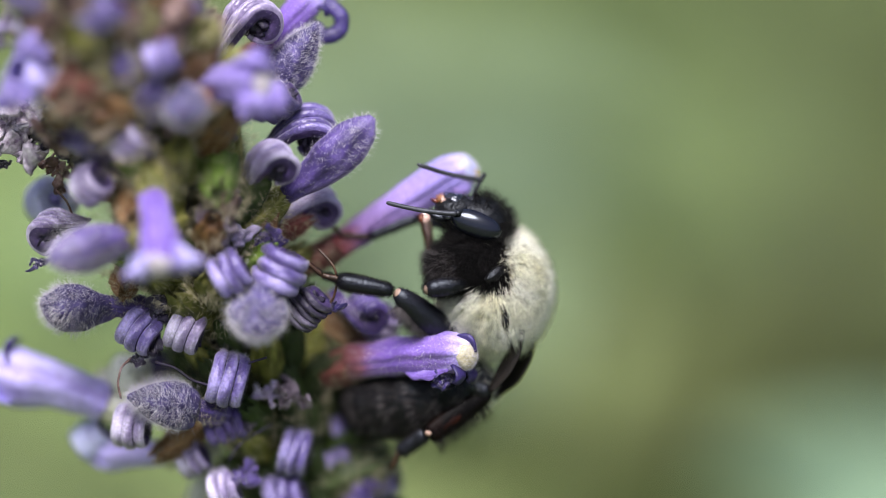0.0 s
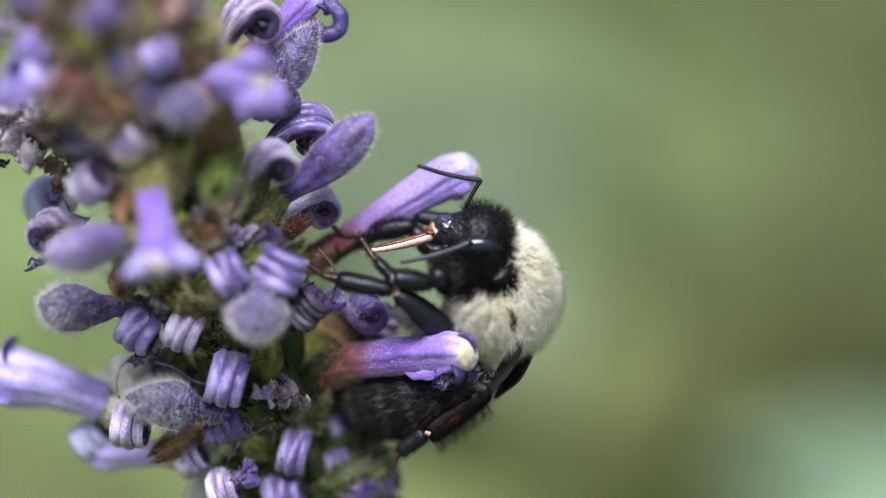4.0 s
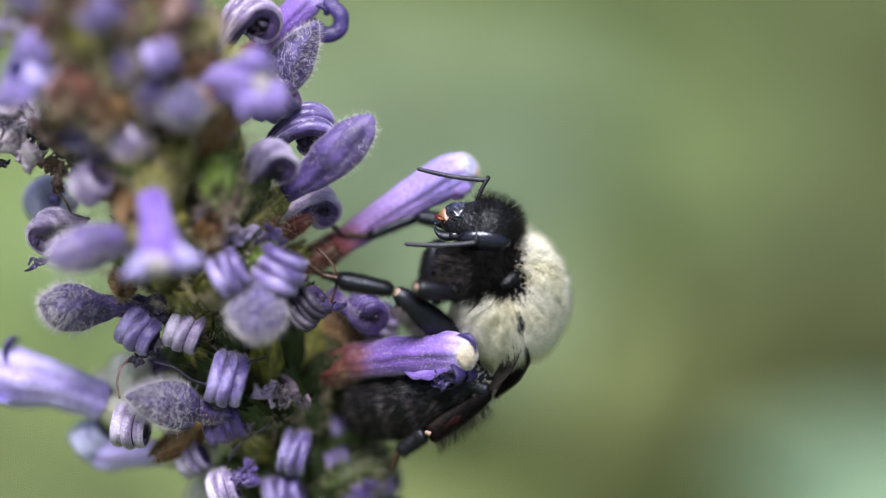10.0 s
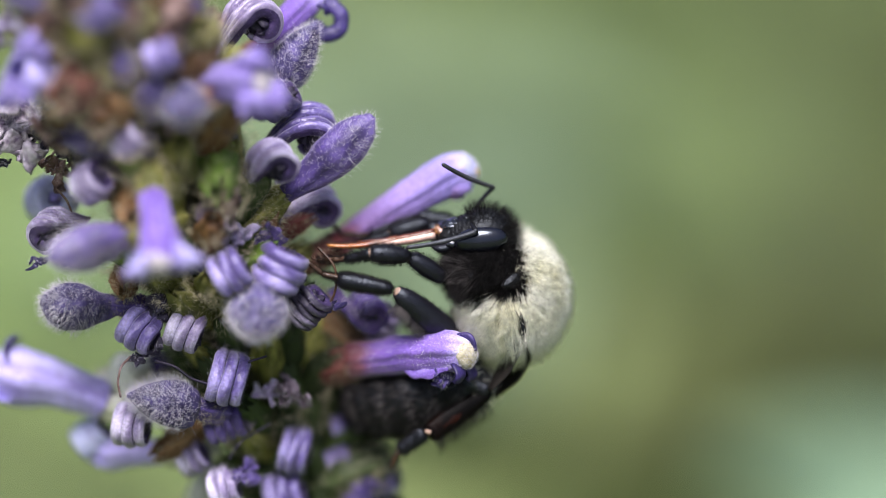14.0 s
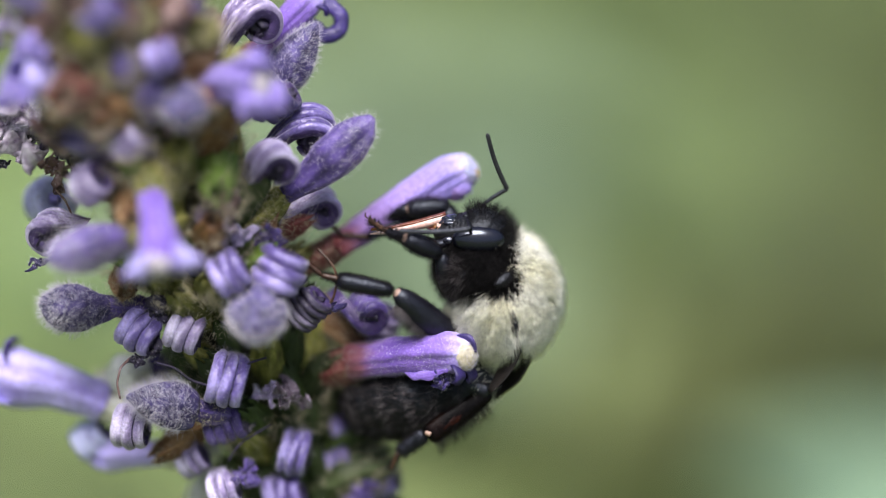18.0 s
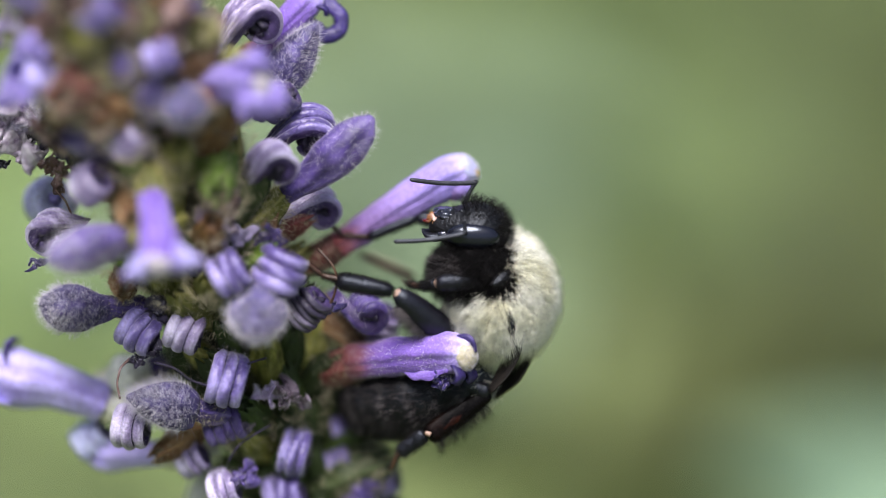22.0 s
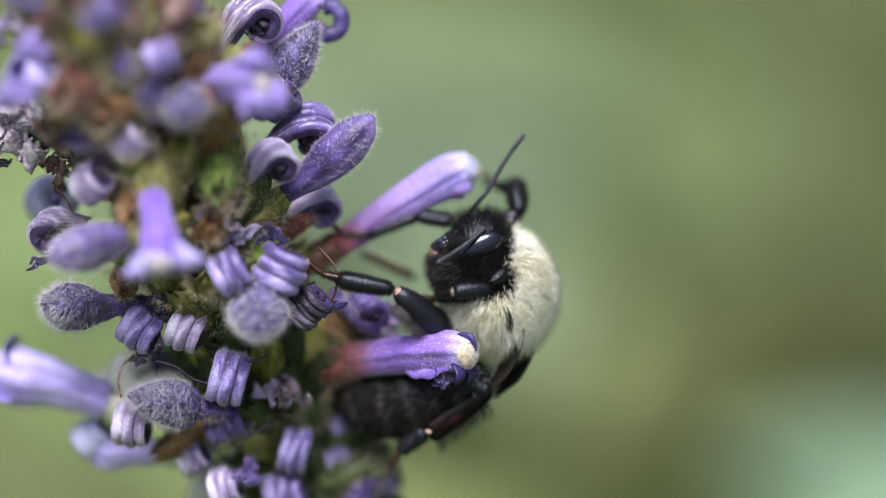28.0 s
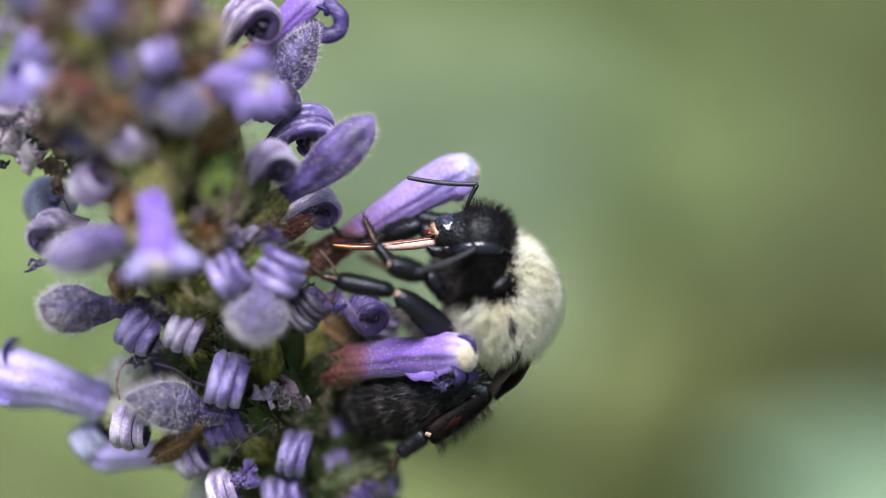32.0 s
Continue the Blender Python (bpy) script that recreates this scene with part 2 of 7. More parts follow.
TEAL_FOLIAGE = material("blue_green_leaf", [(0.3, (0.10, 0.18, 0.10)), (0.7, (0.18, 0.27, 0.17))], scale=40, fine=300, rough=0.5, vary=0.15)
OLIVE_FOLIAGE = material("light_olive_foliage", [(0.3, (0.125, 0.175, 0.058)), (0.7, (0.215, 0.27, 0.105))], scale=40, fine=300, rough=0.5, vary=0.15)
DARK_FOLIAGE = material("dark_foliage", [(0.3, (0.034, 0.044, 0.010)), (0.7, (0.066, 0.080, 0.021))], scale=40, fine=300, rough=0.5, vary=0.15)
GROUND = material("grassy_ground", [(0.3, (0.044, 0.066, 0.0165)), (0.5, (0.073, 0.102, 0.027)), (0.7, (0.105, 0.135, 0.040))],
                  scale=9, fine=120, rough=0.9, vary=0)
BLADE = material("grass_blade", [(0.3, (0.05, 0.08, 0.024)), (0.7, (0.10, 0.14, 0.048))], scale=30, fine=300, rough=0.5)


# ---------------------------------------------------------------- shape helpers
WORLD = {}
rng = np.random.default_rng(7)


def empty(name, m):
    ob = new(name)
    ob.matrix_world = m
    WORLD[ob] = m
    return ob


def part(name, shape, mat, parent=None, m=None, label="", share=None, second=None):
    """Links one mesh (points in millimetres, faces) under parent; m: its pose in the world."""
    if share is None:
        pts, faces = shape
        share = bpy.data.meshes.new(name)
        share.from_pydata((np.asarray(pts) * MM).tolist(), [], [list(f) for f in faces])
        share.polygons.foreach_set("use_smooth", [True] * len(share.polygons))
        share.materials.append(mat)
        if second is not None:
            share.materials.append(second[0])
            share.polygons.foreach_set("material_index", second[1])
    ob = new(name, share)
    m = VIEW if m is None else m
    WORLD[ob] = m
    if parent is None:
        ob.matrix_world = m
    else:
        ob.parent = parent
        ob.matrix_basis = WORLD[parent].inverted() @ m
    if label:
        tagged(ob, label)
    return ob


def join(*shapes):
    pts, faces, k = [], [], 0
    for p, f in shapes:
        pts.append(np.asarray(p))
        faces += [[i + k for i in q] for q in f]
        k += len(p)
    return np.concatenate(pts), faces


def unit(v):
    v = np.asarray(v, float)
    return v / max(np.linalg.norm(v), 1e-9)


def sweep(path, ra, rb, n=12, ref=(0, 0, 1), section=None, caps=True):
    """A skin round a path: ra along ref, rb across it. section: factors round the section."""
    path = np.asarray(path, float)
    k = len(path)
    ra, rb = np.broadcast_to(ra, k), np.broadcast_to(rb, k)
    tan = np.gradient(path, axis=0)
    tan /= np.maximum(np.linalg.norm(tan, axis=1, keepdims=True), 1e-9)
    a = np.asarray(ref, float) - tan * (tan @ np.asarray(ref, float))[:, None]
    a /= np.maximum(np.linalg.norm(a, axis=1, keepdims=True), 1e-9)
    b = np.cross(tan, a)
    phi = np.arange(n) * 2 * np.pi / n
    sec = np.ones(n) if section is None else section
    ring = (a[:, None] * (np.cos(phi) * sec)[None, :, None] * ra[:, None, None]
            + b[:, None] * (np.sin(phi) * sec)[None, :, None] * rb[:, None, None])
    pts = (path[:, None] + ring).reshape(-1, 3)
    faces = [(i * n + j, i * n + (j + 1) % n, (i + 1) * n + (j + 1) % n, (i + 1) * n + j)
             for i in range(k - 1) for j in range(n)]
    if caps:
        faces += [tuple(range(n))[::-1], tuple((k - 1) * n + j for j in range(n))]
    return pts, faces


def bez(a, b, c, n=10):
    t = np.linspace(0, 1, n)[:, None]
    a, b, c = (np.asarray(p, float) for p in (a, b, c))
    return a * (1 - t) ** 2 + 2 * b * t * (1 - t) + c * t * t


def profile(n, *knots):
    """Values at n even steps, smooth through the knots (place, value)."""
    x = np.linspace(0, 1, n)
    kx, ky = zip(*knots)
    lin = np.interp(x, kx, ky)
    pad = np.pad(lin, 1, mode="edge")
    return (pad[:-2] + 2 * pad[1:-1] + pad[2:]) / 4


def ball(c, r, nu=20, nv=14, bumps=0.0):
    """An ellipsoid, a little uneven."""
    th = np.linspace(0, np.pi, nv + 2)[1:-1]
    ph = np.arange(nu) * 2 * np.pi / nu
    d = np.stack([np.outer(np.cos(th), np.ones(nu)), np.outer(np.sin(th), np.cos(ph)), np.outer(np.sin(th), np.sin(ph))], -1)
    d = np.concatenate([d.reshape(-1, 3), [[1, 0, 0], [-1, 0, 0]]])
    s = 1 + bumps * np.array([noise.noise(Vector(q * 2.3)) for q in d])
    pts = np.asarray(c) + d * s[:, None] * np.asarray(r)
    faces = [(i * nu + j, (i + 1) * nu + j, (i + 1) * nu + (j + 1) % nu, i * nu + (j + 1) % nu)
             for i in range(nv - 1) for j in range(nu)]
    top, bot = nu * nv, nu * nv + 1
    faces += [(top, j, (j + 1) % nu) for j in range(nu)]
    faces += [(bot, (nv - 1) * nu + (j + 1) % nu, (nv - 1) * nu + j) for j in range(nu)]
    return pts, faces


def scatter(shape, count, keep=None):
    """Points and outward normals spread over a skin. keep(points): which of them stay."""
    pts, faces = np.asarray(shape[0]), shape[1]
    tri = np.array([(f[0], f[i], f[i + 1]) for f in faces for i in range(1, len(f) - 1)])
    a, b, c = pts[tri[:, 0]], pts[tri[:, 1]], pts[tri[:, 2]]
    nrm = np.cross(b - a, c - a)
    area = np.linalg.norm(nrm, axis=1)
    nrm /= np.maximum(area, 1e-12)[:, None]
    pick = rng.choice(len(tri), count, p=area / area.sum())
    r1, r2 = np.sqrt(rng.random(count)), rng.random(count)
    p = a[pick] * (1 - r1)[:, None] + b[pick] * (r1 * (1 - r2))[:, None] + c[pick] * (r1 * r2)[:, None]
    q = nrm[pick]
    if keep is not None:
        ok = keep(p)
        p, q = p[ok], q[ok]
    return p, q


def hairs(p, q, length, thick=0.016, lean=(0, 0, 0), wild=0.35, droop=(0, 0, 0), straight=False):
    """One mesh of fine tapered hairs from the points p along the normals q; straight: short spikes of one piece."""
    k = len(p)
    d = q + np.asarray(lean) + rng.normal(0, wild, (k, 3))
    d /= np.maximum(np.linalg.norm(d, axis=1, keepdims=True), 1e-9)
    ln = (np.asarray(length) * rng.uniform(0.55, 1.2, k))[:, None]
    e = d + np.asarray(droop) + rng.normal(0, 0.12, (k, 3))
    e /= np.maximum(np.linalg.norm(e, axis=1, keepdims=True), 1e-9)
    side = np.cross(d, rng.normal(0, 1, (k, 3)))
    side /= np.maximum(np.linalg.norm(side, axis=1, keepdims=True), 1e-9)
    other = np.cross(d, side)
    mid = p + d * ln * 0.55
    tip = mid + e * ln * 0.45
    rows = []
    for base, r in ((p - d * 0.05, 1.0),) if straight else ((p - d * 0.05, 1.0), (mid, 0.7)):
        for ang in (0, 2.094, 4.189):
            rows.append(base + (side * math.cos(ang) + other * math.sin(ang)) * thick * r)
    step = len(rows) + 1
    pts = np.stack(rows + [tip], 1).reshape(-1, 3)
    start = np.arange(k)[:, None] * step
    if straight:
        return pts, sum(((start + c).tolist() for c in ([0, 1, 3], [1, 2, 3], [2, 0, 3])), [])
    faces = sum(((start + c).tolist() for c in ([0, 1, 4, 3], [1, 2, 5, 4], [2, 0, 3, 5])), [])
    return pts, faces + sum(((start + c).tolist() for c in ([3, 4, 6], [4, 5, 6], [5, 3, 6])), [])


def along(a, b, ref=(0, 0, 1)):
    """The pose at a, in millimetres, whose x axis points to b and whose z axis keeps near ref."""
    x = Vector(unit(np.asarray(b, float) - np.asarray(a, float)))
    z = Vector(ref) - x * x.dot(Vector(ref))
    if z.length < 1e-3:
        z = Vector((0, 1, 0.01)) - x * x.dot(Vector((0, 1, 0.01)))
    z.normalize()
    m = Matrix((x, z.cross(x), z)).transposed().to_4x4()
    m.translation = Vector(a) * MM
    return m


# ---------------------------------------------------------------- setting
def ground():
    side, r = 48, []
    xs = np.sign(np.linspace(-1, 1, side)) * np.abs(np.linspace(-1, 1, side)) ** 4 * 400
    pts = [(x, y, 0.012 * noise.noise(Vector((x * 3, y * 3, 0))) * (abs(x) < 6 and abs(y) < 6)) for y in xs for x in xs]
    faces = [(j * side + i, j * side + i + 1, (j + 1) * side + i + 1, (j + 1) * side + i)
             for j in range(side - 1) for i in range(side - 1)]
    ob = part("ground", (np.array(pts) / MM, faces), GROUND, None, Matrix())
    tagged(ob, "blurred olive-green grassy ground far below the flower", "ground", kind="structure")


def grass():
    k = 9000
    far, way = 3.6 * rng.random(k) ** 0.7, rng.uniform(0, 2 * math.pi, k)
    xy = np.stack([far * np.cos(way), 0.5 + far * np.sin(way)], 1)
    h = rng.uniform(0.05, 0.16, k)
    ang = rng.uniform(0, 6.28, k)
    wide = np.stack([np.cos(ang), np.sin(ang), np.zeros(k)], 1) * 0.004
    bend = np.stack([rng.normal(0, 0.05, k), rng.normal(0, 0.05, k), h * 0.95], 1)
    base = np.concatenate([xy, np.full((k, 1), -0.01)], 1)
    mid = base + bend * [0.35, 0.35, 0.6]
    pts = np.stack([base - wide, base + wide, mid + wide * 0.7, mid - wide * 0.7, base + bend], 1).reshape(-1, 3)
    faces = []
    for i in range(k):
        o = i * 5
        faces += [(o, o + 1, o + 2, o + 3), (o + 3, o + 2, o + 4)]
    tagged(part("grass", (pts / MM, faces), BLADE, None, Matrix()), "soft green grass blades out of focus behind the flower",
           "grass", kind="stuff")


def leaf_shape(length, width, curl=0.15):
    n, k = 12, 5
    s = np.linspace(0, 1, n)
    half = width * 0.5 * np.sin(np.pi * np.clip(s, 0.02, 0.985) ** 0.8) ** 0.8
    pts, faces = [], []
    for i in range(n):
        for j in range(k):
            f = (j / (k - 1) - 0.5) * 2
            pts.append((s[i] * length, f * half[i], length * (0.25 * s[i] - curl * 2 * s[i] ** 2) + abs(f) * half[i] * 0.25))
    for i in range(n - 1):
        for j in range(k - 1):
            faces.append((i * k + j, i * k + j + 1, (i + 1) * k + j + 1, (i + 1) * k + j))
    top = np.array(pts)
    low = top - [0, 0, 0.6]
    m = len(top)
    return np.concatenate([top, low]), faces + [[q + m for q in f[::-1]] for f in faces]


def leafy_plant(x, y, height, size, mat, turn, label, count=9):
    """A leafy plant behind the flower: a stem and large leaves in pairs."""
    plant = empty("leafy_plant", pose(x, y, 0))
    tagged(plant, label, "plant", group="plants behind the flower")
    stem = bez((0, 0, 0), (size * 60, size * 40, height * 500), (0, 0, height * 1000), 10)
    part("stem", sweep(stem, 1.4, 1.4, 8, ref=(1, 0, 0)), mat, plant, pose(x, y, 0))
    blade = None
    for i in range(count):
        s = i / (count - 1)
        at = (stem[9] - np.array([0, 0, size * 45 * (1 - s)])) * MM
        r = size * (1.15 - 0.45 * s)
        m = pose(x + at[0], y + at[1], at[2], 0, 8 + 8 * math.sin(i * 2.1), turn + i * 137.5) @ Matrix.Scale(r, 4)
        ob = part("leaf", leaf_shape(100, 62) if blade is None else None, mat, plant, m, share=blade)
        blade = ob.data


ground()
grass()
for at, size, mat, turn, tone, count in (
        ((-6.40, 11.00, -140.00), 0.27, PALE_FOLIAGE, 20, "pale grey-green", 7), ((1.83, 7.60, -150.00), 0.25, PALE_FOLIAGE, 80, "pale grey-green", 7),
        ((30.08, -17.68, -85.00), 0.30, TEAL_FOLIAGE, 150, "blue-green", 7), ((-30.81, 4.42, -150.00), 0.30, BRIGHT_FOLIAGE, 40, "fresh green", 7),
        ((10.39, 16.50, -160.00), 0.32, FOLIAGE, 110, "mid-green", 7), ((28.00, -3.00, -126.00), 0.31, DARK_FOLIAGE, 10, "dark olive", 7),
        ((9.00, -9.00, -128.00), 0.30, OLIVE_FOLIAGE, 200, "light olive", 3),
        ((-32.52, -18.31, -200.00), 0.34, OLIVE_FOLIAGE, 70, "light olive", 7), ((27.80, 17.97, -200.00), 0.34, DARK_FOLIAGE, 60, "dark olive", 7)):
    top = mm(at)
    leafy_plant(top[0], top[1], top[2], size, mat, turn, tone + " leafy plant out of focus", count)




# ---------------------------------------------------------------- flower spike
def spike_axis(v):
    """The middle of the spike at the height v."""
    return np.array([-11.95 - 0.385 * v, v, -2.4 + 0.52 * v])


UP = unit((-0.385, 1, 0.52))
FOOT_AT = mm(spike_axis(-60))
spike = empty("flower_spike", pose(FOOT_AT[0], FOOT_AT[1], 0))
tagged(spike, "hairy violet buds and curled lilac flowers on a green spike", "flower")


def stalk():
    pts = [np.array(mm(spike_axis(v))) / MM for v in (-60, -45, -30, -15, 0, 15, 24)]
    foot = np.array([FOOT_AT[0], FOOT_AT[1], 0]) / MM
    pts = [foot + [0, 0, -20], foot * 0.6 + pts[0] * 0.4] + pts
    part("stem", sweep(pts, 2.1, 2.1, 10, ref=(1, 0, 0)), STALK, spike, Matrix(), "olive-green square stem")


def calyx_shape(length=4.2, r=0.95):
    """A ribbed tube that ends in five short teeth round an open mouth."""
    n, k = 40, 20
    ph = np.arange(n) * 2 * np.pi / n
    sec = 1 + 0.05 * np.cos(ph * 5) + 0.055 * np.cos(ph * 10)
    s = np.linspace(0, 1, k)
    path = np.stack([s * length * 0.9, 0.3 * s * s, 0 * s], 1)
    rad = r * profile(k, (0, 0.45), (0.3, 0.9), (0.6, 0.98), (0.85, 0.80), (1, 0.52))
    pts, faces = sweep(path, rad, rad, n, section=sec, caps=False)
    teeth = length * 0.14 * (0.5 + 0.5 * np.cos(ph * 5)) ** 1.5
    grid = pts.reshape(k, n, 3)
    for i in range(k - 5, k):
        f = (i - k + 6) / 5
        grid[i, :, 0] += teeth * f
        grid[i, :, 1:] *= 1 - 0.22 * f * (teeth / (length * 0.14))[:, None]
    inner = grid[::-1][:3] * [1, 0.8, 0.8] - [0.03, 0, 0]
    allp = np.concatenate([grid.reshape(-1, 3), inner.reshape(-1, 3)])
    for i in range(k - 1, k + 2):
        faces += [(i * n + j, i * n + (j + 1) % n, (i + 1) * n + (j + 1) % n, (i + 1) * n + j) for j in range(n)]
    faces.append(tuple((k + 2) * n + j for j in range(n)))
    allp = allp + 0.12 * np.array([noise.noise_vector(Vector(q * 1.4)) for q in allp])
    allp = allp + 0.05 * np.array([noise.noise_vector(Vector(q * 4.5)) for q in allp])
    return allp, faces


CALYX, CALYX_DOWN = {}, {}


def calyx(base, tip, mat, size=1.0, downy=True):
    """A ribbed calyx from base towards tip, with short hairs of its own where it stands out."""
    key = mat.name
    m = VIEW @ along(base, tip, UP) @ Matrix.Scale(size, 4)
    shape = calyx_shape()
    made = part("calyx", shape if key not in CALYX else None, mat, spike, m, share=CALYX.get(key))
    CALYX[key] = made.data
    if downy:
        if not CALYX_DOWN:
            p, q = scatter(shape, 700, lambda s: s[:, 0] > 0.8)
        ob = part("down", hairs(p, q, 0.5, 0.009, lean=(0.4, 0, 0), wild=0.4) if not CALYX_DOWN else None, TAN_HAIR, made, m,
                  share=CALYX_DOWN.get("mesh"))
        CALYX_DOWN["mesh"] = ob.data
    return made


def core():
    """Whorls of calyxes all round the stem, with their fine hairs as one mesh."""
    side = unit(np.cross(UP, (0, 0, 1)))
    front = np.cross(side, UP)
    bases, tips = [], []
    g = np.random.default_rng(5)
    for row in range(19):
        v = -17 + row * 1.75
        for j in range(9):
            a = j * 2 * math.pi / 9 + row * 0.35 + g.normal(0, 0.09)
            out = side * math.cos(a) + front * math.sin(a)
            reach = 4.6 if v > 4 else 4.0 if v > -3 else 4.9 if math.cos(a) > 0.2 and math.sin(a) < 0.6 else 2.7
            c = spike_axis(v + g.normal(0, 0.3))
            b = c + out * 1.6
            t = c + out * (reach + g.normal(0, 0.3)) + UP * (2.3 + g.normal(0, 0.5))
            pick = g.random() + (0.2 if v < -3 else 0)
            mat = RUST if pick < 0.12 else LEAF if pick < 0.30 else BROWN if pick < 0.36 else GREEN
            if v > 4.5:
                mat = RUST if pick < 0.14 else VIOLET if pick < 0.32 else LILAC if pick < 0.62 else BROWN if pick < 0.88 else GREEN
            # Middle and low calyxes take the green with shade in its colour.
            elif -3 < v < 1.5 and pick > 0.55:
                mat = SHADED_GREEN
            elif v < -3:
                mat = GREEN if pick > 1.1 else SHADED_GREEN
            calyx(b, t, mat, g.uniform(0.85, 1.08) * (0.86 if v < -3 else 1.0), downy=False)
            bases.append(b)
            tips.append(t)
    bases, tips = np.array(bases), np.array(tips)
    k = 260
    d = tips - bases
    d /= np.linalg.norm(d, axis=1, keepdims=True)
    pts, nrm = [], []
    for b, e in zip(bases, d):
        if b[1] < -4 and g.random() < 0.82:
            continue
        s = g.uniform(1.6, 4.5, k)
        q = np.cross(e, g.normal(0, 1, (k, 3)))
        q /= np.linalg.norm(q, axis=1, keepdims=True)
        pts.append(b + e * s[:, None] + q * 0.88)
        nrm.append(q + e * 0.3)
    tagged(part("calyx_hairs", hairs(np.concatenate(pts), np.concatenate(nrm), 0.5, 0.0088, wild=0.5), TAN_HAIR, spike),
           "fine pale hairs on the calyxes", kind="stuff")


def bud(base, tip, width, mat, fuzz=500, hair=0.5, bend=(0, 0, 0), flat=0.85, lean=(0, 0, 0), hair_mat=None, label="", taper=False):
    """A downy club-shaped flower bud."""
    base, tip = np.asarray(base, float), np.asarray(tip, float)
    m = along(base, tip, (0, 0, 1))
    ln = float(np.linalg.norm(tip - base))
    n = 20
    path = bez((0, 0, 0), (ln / 2, bend[0], bend[1]), (ln, 0, 0), n)
    r = width / 2 * profile(n, (0, 0.42), (0.2, 0.62), (0.45, 0.95), (0.66, 1.0), (0.85, 0.74), (0.95, 0.42), (1, 0.08))
    if taper:
        r = width / 2 * profile(n, (0, 0.72), (0.12, 0.98), (0.35, 1.0), (0.6, 0.82), (0.82, 0.5), (0.95, 0.2), (1, 0.05))
    ph = np.arange(28) * 2 * np.pi / 28
    sec = 1 + 0.05 * np.cos(4 * ph) - 0.10 * np.exp(-((ph - 0.6) / 0.22) ** 2) - 0.08 * np.exp(-((ph - 2.5) / 0.2) ** 2)
    body = sweep(path, r * flat, r, 28, section=sec)
    body[0][:] += 0.04 * width * np.array([noise.noise_vector(Vector(q * 1.1)) for q in body[0]])
    ob = part("bud", body, mat, spike, VIEW @ m, label)
    turn = np.array(m.to_3x3()).T
    p, q = scatter(body, int(fuzz * 0.55), lambda s: s[:, 0] > ln * 0.12)
    lean = turn @ np.asarray(lean, float) + [0.5, 0, 0]
    p2, q2 = scatter(body, fuzz // 3, lambda s: s[:, 0] > ln * ((0 if taper else 0.2) + 0.5 * rng.random(len(s))))
    p3, q3 = scatter(body, fuzz // 3, lambda s: s[:, 0] > ln * 0.72)
    part("down", join(hairs(p, q, hair * 0.5, 0.0055, lean=lean * 1.6, wild=0.5, straight=True),
                      hairs(p2, q2, hair * 1.12, 0.0042 if mat is VIOLET else 0.006, lean=lean * 0.8, wild=0.45, droop=(0, -0.15, 0)),
                      hairs(p3, q3, hair * 0.9, 0.006, lean=lean * 0.6, wild=0.5)),
         hair_mat or DOWN, ob, VIEW @ m, "silvery white down")
    calyx(tuple(base - (tip - base) * 0.55), tuple(tip), VIOLET if taper or width >= 2.3 else GREEN, 0.85 if width < 2.3 else 0.66)
    return ob


PHI = np.arange(18) * 2 * np.pi / 18
BAND = (np.abs(np.cos(PHI)) ** 2.5 + np.abs(np.sin(PHI)) ** 2.5) ** (-1 / 2.5) * (1 + 0.03 * np.cos(PHI * 9))


